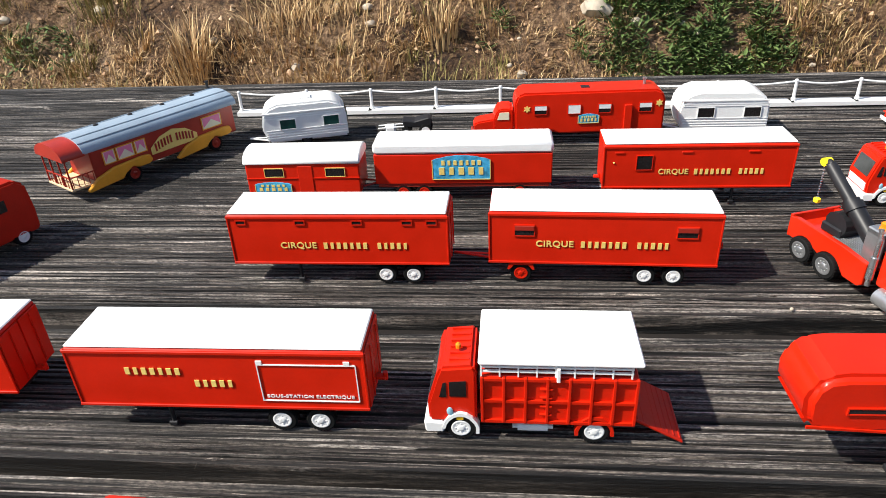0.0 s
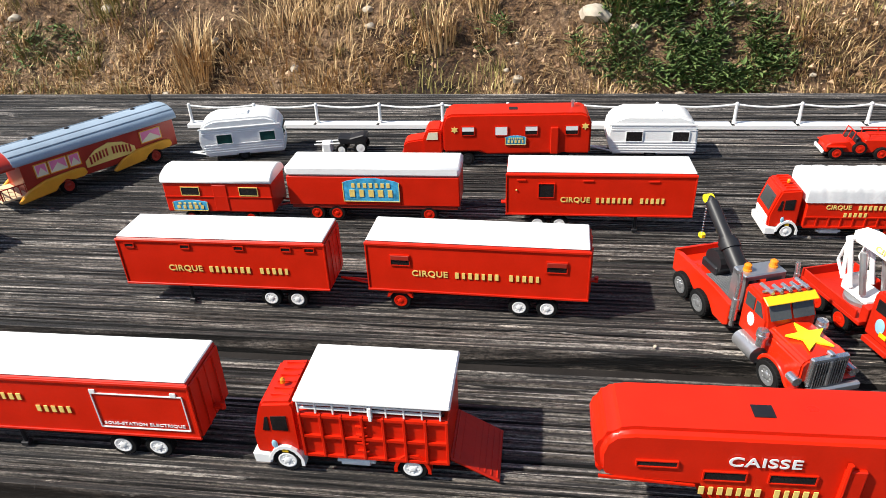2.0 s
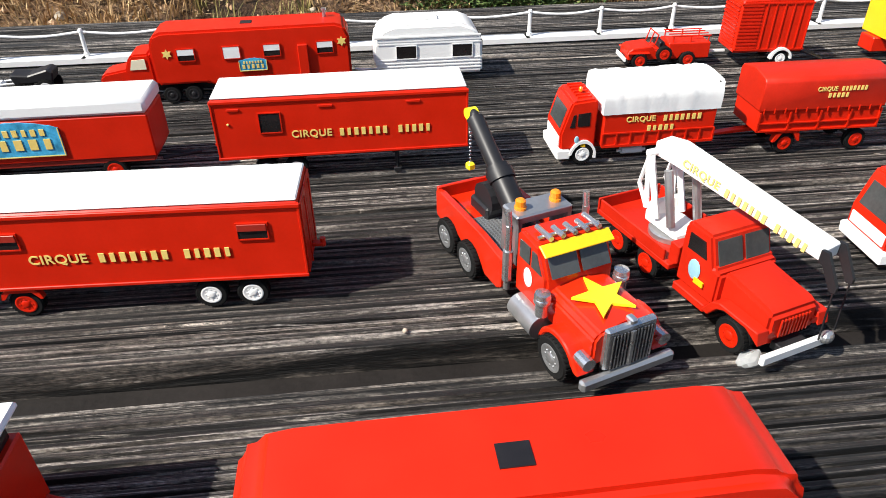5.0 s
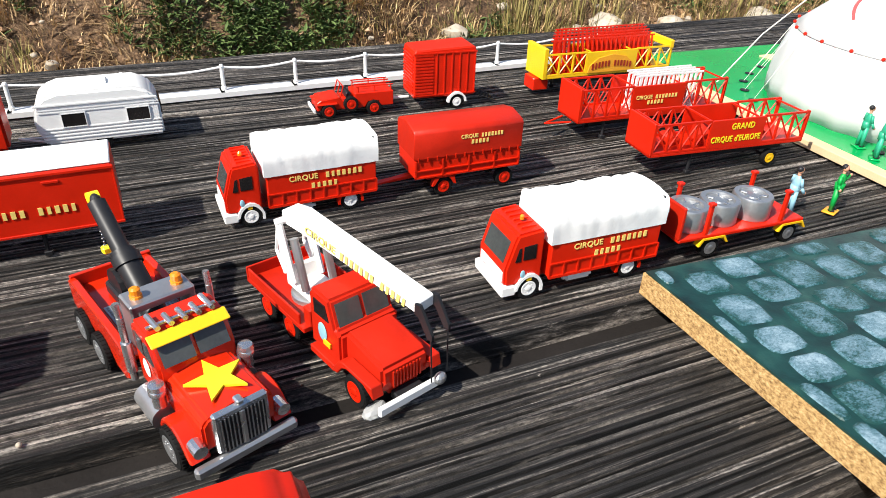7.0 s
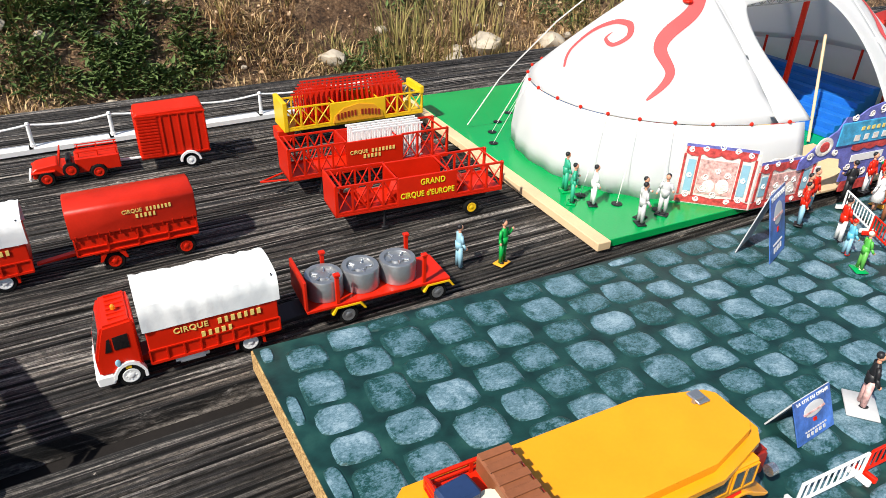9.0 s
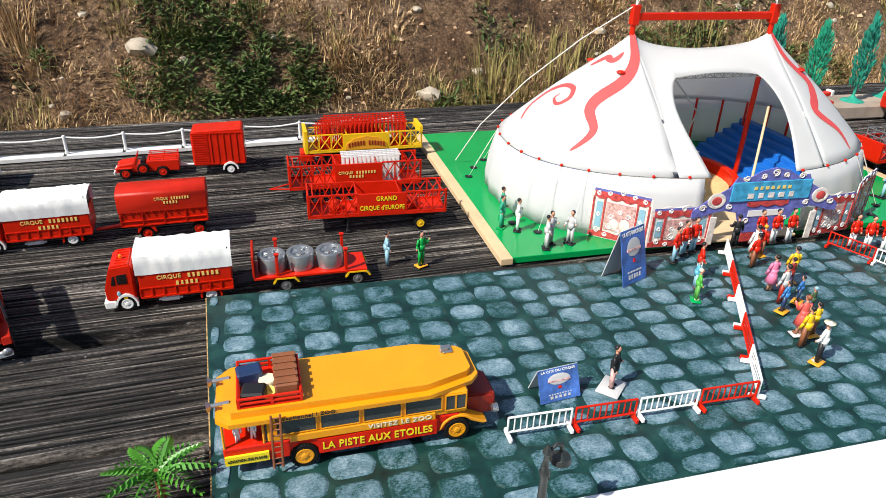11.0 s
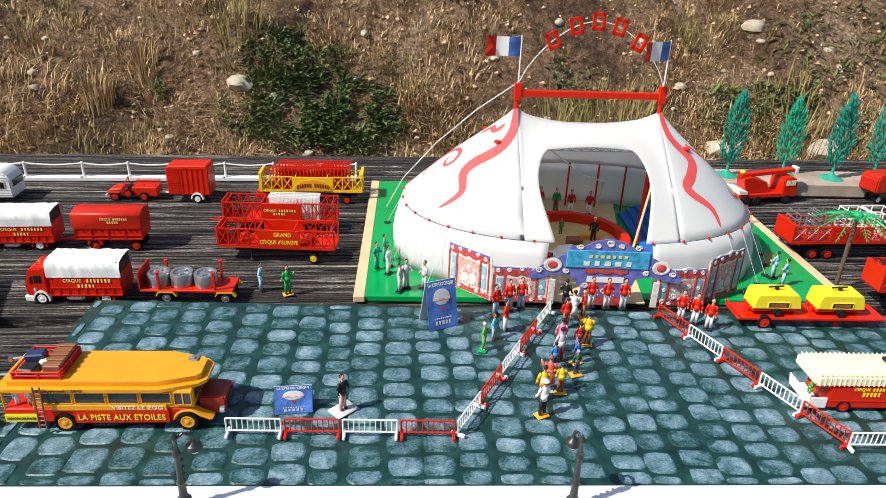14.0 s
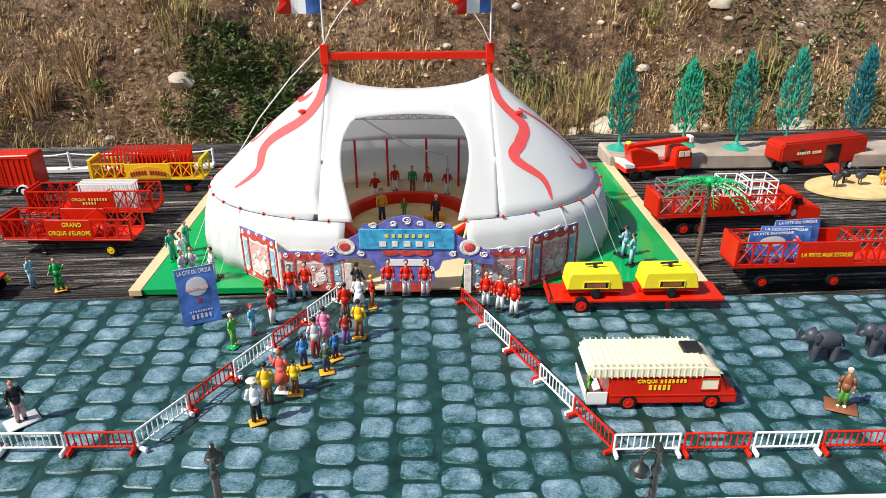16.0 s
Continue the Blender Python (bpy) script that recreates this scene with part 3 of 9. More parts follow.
def plank(y0, y1, z=0.0, thick=0.028):
    pts = [(y0, -thick), (y0, -0.0012)]
    y = y0 + 0.001
    while y + 0.0062 < y1 - 0.0008:
        pitch, d, top = rng.uniform(0.0038, 0.0058), rng.uniform(0.002, 0.0046), rng.uniform(-0.0008, 0.0)
        k = rng.uniform(0.52, 0.66)
        pts += [(y, top), (y + pitch * k, top - rng.uniform(0, 0.0005)), (y + pitch * (k + 0.08), -d), (y + pitch * 0.93, -d)]
        y += pitch
    pts += [(y1 - 0.0008, 0), (y1, -0.0012), (y1, -thick)]
    xs = np.linspace(-1.7, 2.6, 60)
    ph = rng.uniform(0, 99)
    verts = [(x, yy + 0.0006 * noise.noise((x * 3, ph, 0)), zz + z + (0.0005 * noise.noise((x * 4, yy * 60, ph)) if zz > -0.02 else 0)) for x in xs for yy, zz in pts]
    n = len(pts)
    faces = [(i * n + j, (i + 1) * n + j, (i + 1) * n + j + 1, i * n + j + 1) for i in range(len(xs) - 1) for j in range(n - 1)]
    faces += [tuple(range(n))[::-1], tuple((len(xs) - 1) * n + j for j in range(n))]
    me = bpy.data.meshes.new("plank")
    me.from_pydata(verts, [], faces)
    part("plank", me, WOOD, DECK)


for y0, y1 in ((-0.282, -0.1435), (-0.1315, -0.0165), (0.0085, 0.1265), (0.1315, 0.2565), (0.2625, 0.3875), (0.3925, 0.5155), (0.5205, 0.585)):
    plank(y0, y1)
for x in (-1.4, 0.45, 2.3):
    part("bearer", bx(x - 0.04, x + 0.04, -0.28, 0.58, -0.088, -0.0285, 0.003), WOOD, DECK)
    for y in (-0.25, 0.55):
        part("post", bx(x - 0.03, x + 0.03, y - 0.03, y + 0.03, -0.44, -0.088, 0.003), WOOD, DECK)

# recessed board; its near-black colour puts the gap's shade into the timber
part("filler_board", bx(-1.7, 2.6, -0.016, 0.008, -0.045, -0.014, 0.002), material("gap_shade_timber", (0.012, 0.01, 0.009), 0.7, vary=0.4, scale=30, bump=0.5, bump_scale=200, spec=0.2), DECK, "board sunk in the gap, coloured near-black as the gap's shade")

# green board with pale wooden edge, under the tent
BASE = root("tent_base_board", "glossy green baseboard with a pale pine edging strip", "board", 0.892, 0.4295, -3.4, kind="structure")
part("green_panel", bx(0.0132, 0.5826, 0.002, 0.397, 0.0015, 0.0085, 0.0005), GREEN, BASE)
part("edge_strip", bx(0, 0.013, 0, 0.397, 0.0015, 0.0088, 0.0005), PALEWOOD, BASE)
part("edge_strip", bx(0.5828, 0.5958, 0, 0.397, 0.0015, 0.0088, 0.0005), PALEWOOD, BASE)

# white ledge in front
LEDGE = root("ledge", "white painted wooden ledge with a lower step", "ledge", 0.629, 0.1425, -3.5, kind="structure")
part("ledge_top", bx(0, 1.74, -0.049, 0, -0.03, 0.0186, 0.0015), WHITE, LEDGE)
part("step", bx(0, 1.74, -0.13, -0.0502, -0.03, 0.008, 0.0015), WHITE, LEDGE)
part("ledge_post", bx(0.06, 0.12, -0.1, -0.002, -0.43, -0.0305, 0.0015), WHITE, LEDGE)
part("ledge_post", bx(1.55, 1.61, -0.1, -0.002, -0.43, -0.0305, 0.0015), WHITE, LEDGE)

# pale beam behind, under the model trees
tagged(part("beam", bx(0, 0.8, 0, 0.072, 0.0012, 0.026, 0.003), material("grey_weathered_beam", (0.36, 0.29, 0.23), 0.8, vary=0.35, scale=25, bump=0.6), m=pose(1.499, 0.772, 0, 0, 0, -4.0)), "pale weathered wooden beam lying on the decking", "beam", kind="structure")


# ---- vehicles: local x to the viewer's right, y away, origin under the near-left corner ----
def box_shell(parent, L, D, zb, top, mat=RED, roof_mat=WHITE, roof_t=0.0015, lip=0.0):
    b = bx(0, L, 0, D, zb, top - roof_t, 0.0008)
    for x in (0.0, L):
        bx(x - 0.0006, x + 0.0006, -0.0006, 0.0006, zb, top - roof_t - 0.0005, 0.0002, b)
    part("body", b, mat, parent, smooth=False)
    part("roof", bx(0.0004, L - 0.0004, 0.0004, D - 0.0004, top - roof_t + 0.0001, top, 0.0006), roof_mat, parent)
    part("top_rail", bx(-0.0008, L + 0.0008, -0.0009, 0.0, top - roof_t - 0.0028, top - roof_t - 0.0008, 0.0003), mat, parent)
    part("bottom_rail", bx(-0.0008, L + 0.0008, -0.0009, 0.0, zb, zb + 0.0018, 0.0003), mat, parent)
    part("chassis", bx(0.02, L - 0.004, D * 0.3, D * 0.7, zb - 0.006, zb - 0.0002, 0.0004), BLACK, parent)


def back_doors(parent, L, D, zb, top):
    for y0, y1 in ((0.001, D / 2 - 0.0004), (D / 2 + 0.0004, D - 0.001)):
        d = part("rear_door", bx(L + 0.0001, L + 0.0012, y0, y1, zb + 0.001, top - 0.003, 0.0003), RED, parent)
        part("lock_rod", rod((L + 0.0018, (y0 + y1) / 2, zb + 0.002), (L + 0.0018, (y0 + y1) / 2, top - 0.004), 0.0004, 6), RED, d)


def leg(parent, x, D, zb):
    for y in (0.004, D - 0.004):
        b = rod((x, y, 0.003), (x, y, zb - 0.0002), 0.0013, 8)
        bx(x - 0.0024, x + 0.0024, y - 0.002, y + 0.002, 0.0, 0.0032, 0.0005, b)
        part("landing_leg", b, BLACK, parent)


def hitch(parent, L, D, z, mat=RED):
    b = bx(L, L + 0.0055, D / 2 - 0.002, D / 2 + 0.002, z - 0.001, z + 0.001, 0.0004)
    rod((L + 0.005, D / 2, z - 0.0015), (L + 0.005, D / 2, z + 0.003), 0.0014, 8, b)
    part("hitch", b, mat, parent)


def plate_sign(parent, x0, x1, z0, z1, strokes, y=0.0, h=0.3):
    """A blue printed card with an arched crown, carrying a name."""
    n = 12
    pts = [(x0, z0), (x1, z0), (x1, z1 * 0.8 + z0 * 0.2)]
    for i in range(1, n):
        f = i / n
        pts.append((x1 + (x0 - x1) * f, z1 * 0.82 + z0 * 0.18 + (z1 - z0) * 0.18 * math.sin(math.pi * f) + 0.0003 * (i % 2)))
    pts.append((x0, z1 * 0.8 + z0 * 0.2))
    s = part("sign", prism(pts, y - 0.0006, y + 0.0002, 0), BLUE_SIGN, parent, "blue and gold printed sign")
    w = x1 - x0
    bars(strokes[:1], w * 0.72, (z1 - z0) * h * 0.62, (x0 + x1) / 2, z0 + (z1 - z0) * 0.7, GOLD, s, y - 0.0008)
    bars(strokes[1:], w * 0.84, (z1 - z0) * h, (x0 + x1) / 2, z0 + (z1 - z0) * 0.36, GOLD, s, y - 0.0008)
    f = bmesh.new()
    for a, c, d, e in ((x0, x1, z0, z0 + 0.0006), (x0, x0 + 0.0006, z0, z1 * 0.8 + z0 * 0.2), (x1 - 0.0006, x1, z0, z1 * 0.8 + z0 * 0.2)):
        bx(a, c, y - 0.0009, y - 0.0006, d, e, 0, f)
    part("sign_border", f, GOLD, s)


def circus_name(parent, L, x0, x1, z, size):
    """The word for circus, then two name words as strokes."""
    w = x1 - x0
    lettering("CIRQUE", size, x0 + w * 0.142, z, GOLD, parent, wide=w * 0.284)
    bars((7,), w * 0.36, size * 0.72, x0 + w * 0.51, z, GOLD, parent)
    bars((5,), w * 0.25, size * 0.72, x0 + w * 0.875, z, GOLD, parent)


BOXLABEL = "red plastic box trailer with a white roof"
GT = "circus trailers"

# front row trailer with the outlined hatch
A = root("semi_trailer", "red toy semi-trailer with white roof and outlined side hatch", "trailer", -0.132, 0.308, -0.4, group=GT)
A.scale = (1.07, 1.03, 1.02)
box_shell(A, 0.1494, 0.036, 0.0165, 0.056)
back_doors(A, 0.1494, 0.036, 0.0165, 0.056)
axle(A, 0.1035, 0.036); axle(A, 0.1235, 0.036); leg(A, 0.044, 0.036, 0.0165); hitch(A, 0.1505, 0.036, 0.024)
bars((7,), 0.03, 0.0042, 0.043, 0.0405, GOLD, A)
bars((5,), 0.021, 0.0042, 0.073, 0.033, GOLD, A)
h = bmesh.new()
for a, c, d, e in ((0.0965, 0.1455, 0.022, 0.0225), (0.0965, 0.1455, 0.0455, 0.046), (0.0965, 0.097, 0.022, 0.046), (0.145, 0.1455, 0.022, 0.046), (0.0965, 0.0995, 0.046, 0.0482), (0.1395, 0.1425, 0.046, 0.0482)):
    bx(a, c, -0.0006, 0.0001, d, e, 0, h)
part("hatch_outline", h, WHITE, A, "thin pale hatch outline")
lettering("SOUS-STATION ELECTRIQUE", 0.0028, 0.121, 0.0252, WHITE, A, wide=0.044)

# second row
C = root("semi_trailer", "red toy semi-trailer with white roof and small top vents", "trailer", -0.0975, 0.4605, -1.0, group=GT)
C.scale = (1.045, 1.02, 1.01)
box_shell(C, 0.1514, 0.036, 0.0165, 0.0575)
back_doors(C, 0.1514, 0.036, 0.0165, 0.0575)
axle(C, 0.107, 0.036); axle(C, 0.1265, 0.036); leg(C, 0.045, 0.036, 0.0165)
for f in (0.04, 0.315, 0.575, 0.8, 0.91):
    window(C, f * 0.1514, f * 0.1514 + 0.0062, 0.0488, 0.0514, y=-0.0002, frame_mat=RED)
circus_name(C, 0.1514, 0.035, 0.1245, 0.0318, 0.0066)

D = root("drawbar_trailer", "red toy drawbar trailer with white roof and two side windows", "trailer", 0.09, 0.4615, -2.8, group=GT)
D.scale = (1.02, 1.02, 1.0)
box_shell(D, 0.1535, 0.036, 0.0165, 0.0585)
back_doors(D, 0.1535, 0.036, 0.0165, 0.0585)
axle(D, 0.107, 0.036); axle(D, 0.1265, 0.036); axle(D, 0.022, 0.036, rim=RED)
for y in (0.0, 0.033):
    part("mudguard", prism([(0.0125, 0.011), (0.0135, 0.0145), (0.016, 0.0163), (0.028, 0.0163), (0.0305, 0.0145), (0.0315, 0.011), (0.03, 0.011), (0.027, 0.0146), (0.017, 0.0146), (0.014, 0.011)], y, y + 0.003, 0), RED, D)
part("drawbar", rod((0.004, 0.018, 0.013), (-0.027, 0.018, 0.014), 0.0009, 8, rod((0.004, 0.012, 0.013), (-0.027, 0.018, 0.014), 0.0009)), RED, D)
for x0, x1 in ((0.0175, 0.0305), (0.1255, 0.1385)):
    w = window(D, x0, x1, 0.039, 0.0468, y=-0.0002, frame_mat=RED)
    part("shutter", bx(x0, x1, -0.0012, -0.0003, 0.0432, 0.0468, 0.0002), RED_DARK, w)
circus_name(D, 0.1535, 0.032, 0.1215, 0.0325, 0.0066)
hitch(D, 0.1547, 0.036, 0.023)

# third row
F = root("drawbar_trailer", "red toy trailer with a deep white roof cap and blue sign", "trailer", -0.015, 0.602, -0.4, group=GT)
F.scale = (1.035, 1.0, 1.0)
part("body", bx(0, 0.1535, 0, 0.036, 0.016, 0.0445, 0.0008), RED, F)
part("roof", bx(-0.0006, 0.1541, -0.0006, 0.0366, 0.0447, 0.0545, 0.0022), WHITE, F, smooth=True)
part("skirt", bx(0.002, 0.1515, 0.001, 0.035, 0.0125, 0.0158, 0.0005), RED_DARK, F)
axle(F, 0.024, 0.036, rim=RED); axle(F, 0.0425, 0.036, rim=RED); axle(F, 0.126, 0.036, rim=RED)
part("drawbar", rod((0.154, 0.018, 0.011), (0.176, 0.018, 0.0095), 0.0012, 8, rod((0.154, 0.008, 0.011), (0.176, 0.018, 0.0095), 0.0012)), BLACK, F)
plate_sign(F, 0.0505, 0.101, 0.0205, 0.0435, (7, 5), -0.0002)

G = root("semi_trailer", "red toy semi-trailer with white roof and square window", "trailer", 0.186, 0.587, -0.4, group=GT)
box_shell(G, 0.1565, 0.037, 0.0165, 0.0575)
axle(G, 0.027, 0.037); axle(G, 0.046, 0.037); leg(G, 0.111, 0.037, 0.0165)
window(G, 0.0275, 0.0402, 0.0338, 0.0462, y=-0.0002, frame_mat=RED)
circus_name(G, 0.1565, 0.046, 0.1335, 0.0315, 0.0066)
hitch(G, -0.0055, 0.037, 0.02)
for x, w in ((0.009, 0.0075), (0.064, 0.009), (0.118, 0.009)):
    part("vent_ridge", bx(x, x + w, -0.0007, 0.0001, 0.0485, 0.05, 0.0002), RED, G)
part("red_light", ball((0.0085, -0.0004, 0.0402), 0.0008, 0.0006, 0.0008), GOLD, G)

E_ = root("living_wagon", "red toy living wagon with a curved white roof", "wagon", -0.131, 0.593, 0.0, group=GT)
E_.scale = (1.065, 1.0, 1.0)
part("body", bx(0, 0.0975, 0, 0.036, 0.0115, 0.0405, 0.001), RED, E_)
arc = [(-0.001, 0.0405)] + [(0.018 - 0.0195 * math.cos(math.pi * i / 10), 0.0425 + 0.0095 * math.sin(math.pi * i / 10)) for i in range(11)] + [(0.037, 0.0405)]
part("roof", across(arc, -0.0012, 0.0985, 0.0008), WHITE, E_, smooth=True)
for x0 in (0.0165, 0.069):
    window(E_, x0, x0 + 0.016, 0.0288, 0.0365, y=-0.0002, frame_mat=GOLD, fw=0.0004)
part("door", bx(0.045, 0.0575, -0.0006, 0.0001, 0.013, 0.0388, 0.0003), RED, E_)
part("ridge", bx(0.0, 0.0975, -0.0007, 0.0001, 0.0268, 0.0275, 0), RED, E_)
plate_sign(E_, 0.006, 0.038, 0.013, 0.0235, (5, 5), -0.0002)
axle(E_, 0.02, 0.036, r=0.0058, rim=RED); axle(E_, 0.075, 0.036, r=0.0058, rim=RED)
part("drawbar", rod((0.0975, 0.01, 0.014), (0.114, 0.018, 0.016), 0.001, 8, rod((0.0975, 0.026, 0.014), (0.114, 0.018, 0.016), 0.001)), RED_DARK, E_)

# partly seen trailer and van at the row's end
T0 = root("semi_trailer", "red toy semi-trailer with white roof beside the decking gap", "trailer", -0.337, 0.315, 0.5, group=GT)
T0.scale = (1.08, 1.03, 1.02)
box_shell(T0, 0.1494, 0.036, 0.0165, 0.0555)
back_doors(T0, 0.1494, 0.036, 0.0165, 0.0555)
axle(T0, 0.1035, 0.036); axle(T0, 0.1235, 0.036); leg(T0, 0.044, 0.036, 0.0165); hitch(T0, 0.1505, 0.036, 0.02)

V0 = root("panel_van", "red toy van with dark side windows", "van", -0.33, 0.464, 67)
prof = [(-0.09, 0.008), (-0.09, 0.05), (-0.084, 0.056), (0.07, 0.056), (0.078, 0.05), (0.08, 0.026), (0.079, 0.008)]
part("body", prism(prof, 0, 0.04, 0.002, seg=2), RED_MATT, V0, smooth=True)
for x in (0.012, 0.045):
    window(V0, x, x + 0.012, 0.034, 0.044)
wheel(V0, 0.062, 0.003, 0.0075, 0.0055); wheel(V0, 0.062, 0.037, 0.0075, 0.0055, side=1); wheel(V0, -0.06, 0.003, 0.0075, 0.0055); wheel(V0, -0.06, 0.037, 0.0075, 0.0055, side=1)

# three red roofs in the nearest row
for x, y, w in ((-0.127, 0.226, 0.033), (-0.066, 0.229, 0.035), (0.001, 0.225, 0.028)):
    q = root("tractor_unit", "red toy lorry cab at the front edge of the decking", "lorry", x, y, -3, group="front lorries")
    part("cab", prism([(-w / 2, 0.008), (-w / 2 - 0.001, 0.022), (-w * 0.28, 0.0365), (w * 0.3, 0.0365), (w / 2, 0.03), (w / 2, 0.008)], -0.03, 0.004, 0.003, seg=3), RED_MATT, q, smooth=True)
    part("chassis", bx(-w / 2, w / 2 + 0.02, -0.024, -0.004, 0.005, 0.0079, 0.0005), BLACK, q)
    for xx in (-w * 0.3, w * 0.5):
        wheel(q, xx, -0.028, 0.0064, 0.005); wheel(q, xx, 0.0, 0.0064, 0.005, side=1)


def stretch(o, ky, kz, z0):
    """Widens a vehicle and raises what lies above z0; wheels keep their shape."""
    for c in o.children:
        up = lambda z: z if z < z0 else z0 + (z - z0) * kz
        if c.name.startswith(("wheel", "lettering", "name_stroke", "beacon")) and not c.name.startswith("wheel_arch"):
            p = c.location
            c.location = (p.x, p.y * ky, up(p.z) if not c.name.startswith("wheel") else p.z)
        else:
            for v in c.data.vertices:
                v.co.y *= ky
                v.co.z = up(v.co.z)
        for d in c.children:
            if c.name.startswith("wheel") and not c.name.startswith("wheel_arch"):
                continue
            if d.name.startswith("beacon"):
                d.location = (d.location.x, d.location.y * ky, up(d.location.z))
                continue
            for e in (d, *d.children):
                for v in e.data.vertices:
                    v.co.y *= ky
                    v.co.z = up(v.co.z)


def lorry(x, y, turn, kind, size=1.0):
    """A forward-control lorry facing -x: cab, white bumper and arches, and a load body. kind: 'tilt' or 'cattle'."""
    lab = "red toy lorry with a white tarpaulin tilt" if kind == "tilt" else "red toy cattle lorry with white roof and lowered tail ramp"
    o = root("lorry", lab, "lorry", x, y, turn, group="circus lorries")
    D = 0.032
    cab = part("cab", prism([(0.0, 0.0105), (-0.0003, 0.0195), (0.0045, 0.032), (0.0065, 0.036), (0.022, 0.0372), (0.0235, 0.035), (0.0235, 0.0105)], 0.0015, D - 0.0015, 0.0012, seg=2), RED, o, smooth=True)
    part("windscreen", prism([(0.0001, 0.0215), (0.004, 0.0315), (0.0044, 0.0315), (0.0008, 0.0215)], 0.0055, D - 0.0055, 0), GLASS, cab)
    for s, y0 in ((-1, 0.0012), (1, D - 0.0018)):
        part("side_window", prism([(0.0105, 0.0232), (0.0105, 0.0298), (0.0185, 0.0304), (0.0185, 0.0232)], y0, y0 + 0.0006, 0), DARK, cab)
        part("quarter_window", prism([(0.0055, 0.0228), (0.0075, 0.0292), (0.009, 0.0296), (0.009, 0.0228)], y0, y0 + 0.0006, 0), DARK, cab)
    part("roof_ribs", (lambda b: [bx(0.0105, 0.0202, 0.006 + 0.0042 * i, 0.0068 + 0.0042 * i, 0.0364, 0.0375, 0.0002, b) for i in range(6)] and b)(bmesh.new()), RED, cab)
    part("beacon", lathe([(0.0013, 0.0), (0.0013, 0.002), (0.0005, 0.003)], 10), ORANGE, cab, "orange beacon", m=pose(0.0145, 0.0125, 0.038))
    part("bumper", prism([(-0.002, 0.0042), (-0.0026, 0.0108), (0.0008, 0.0112), (0.007, 0.0108), (0.0072, 0.0042)], 0.0005, D - 0.0005, 0.0008), WHITE, o, "white bumper")
    part("grille", prism([(-0.0008, 0.0125), (-0.0008, 0.0172), (0.0005, 0.018), (0.0005, 0.0122)], 0.004, D - 0.004, 0.0003), WHITE, cab, "white grille panel")
    for y0 in (0.0001, D - 0.0041):
        pts = [(0.0245, 0.0045), (0.0245, 0.0085)] + [(0.0155 + 0.0092 * math.cos(math.radians(a)), 0.0068 + 0.0092 * math.sin(math.radians(a))) for a in range(10, 180, 20)]
        pts += [(0.0065, 0.0068)] + [(0.0155 + 0.0076 * math.cos(math.radians(a)), 0.0068 + 0.0076 * math.sin(math.radians(a))) for a in range(175, 0, -20)] + [(0.0228, 0.0045)]
        part("wheel_arch", prism(pts, y0, y0 + 0.004, 0), WHITE, o, "white wheel arch")
    clown = part("sticker", (lambda b: join(ball((0.0105, 0.0006, 0.0165), 0.0016, 0.0005, 0.002, b), ball((0.0125, 0.0006, 0.0145), 0.0024, 0.0004, 0.001)))(bmesh.new()), PALEBLUE, cab, "pale round printed sticker")
    part("sticker_tag", bx(0.0135, 0.0168, 0.0005, 0.0014, 0.0125, 0.014, 0), YELLOW, clown)
    part("chassis", bx(0.02, 0.102, D * 0.3, D * 0.7, 0.0072, 0.0112, 0.0004), RED_MATT, o)
    axle(o, 0.0155, D, 0.0073, 0.005, inset=0.0004)
    axle(o, 0.0845 if kind == "tilt" else 0.0795, D, 0.0073, 0.005, inset=0.0004)
    xr = 0.0845 if kind == "tilt" else 0.0795
    for y0 in (0.0, D - 0.004):
        pts = [(xr + 0.0094 * math.cos(math.radians(a)), 0.0068 + 0.0092 * math.sin(math.radians(a))) for a in range(-10, 195, 20)] + [(xr + 0.0077 * math.cos(math.radians(a)), 0.0068 + 0.0077 * math.sin(math.radians(a))) for a in range(190, -11, -20)]
        part("wheel_arch", prism(pts, y0, y0 + 0.004, 0), RED, o)
    t = rod((0.043, 0.004, 0.0065), (0.0575, 0.004, 0.0065), 0.0022, 10)
    rod((0.0405, 0.004, 0.0065), (0.060, 0.004, 0.0065), 0.0011, 8, t)
    part("fuel_tank", t, WHITE, o, "white fuel tank")
    if kind == "tilt":
        x0, x1, zt = 0.0275, 0.1035, 0.0305
        part("load_body", bx(x0, x1, 0, D, 0.0115, zt, 0.0006), RED, o)
        ribs = bmesh.new()
        for i in range(9):
            xx = x0 + (x1 - x0) * i / 8
            bx(xx - 0.0005, xx + 0.0005, -0.0007, 0.0002, 0.012, 0.019, 0, ribs)
        bx(x0, x1, -0.0008, 0.0002, 0.0115, 0.0128, 0, ribs)
        bx(x0, x1, -0.0006, 0.0002, 0.0186, 0.0193, 0, ribs)
        part("side_ribs", ribs, RED, o)
        b = bmesh.new()
        n, m_ = 40, 22
        rows = []
        prof = [(-0.0008, 0.0292), (-0.001, 0.0385), (0.0005, 0.0432), (D * 0.3, 0.0443), (D * 0.5, 0.0446), (D * 0.7, 0.0443), (D - 0.0005, 0.0432), (D + 0.001, 0.0385), (D + 0.0008, 0.0292)]
        k0 = rng.uniform(0, 40)
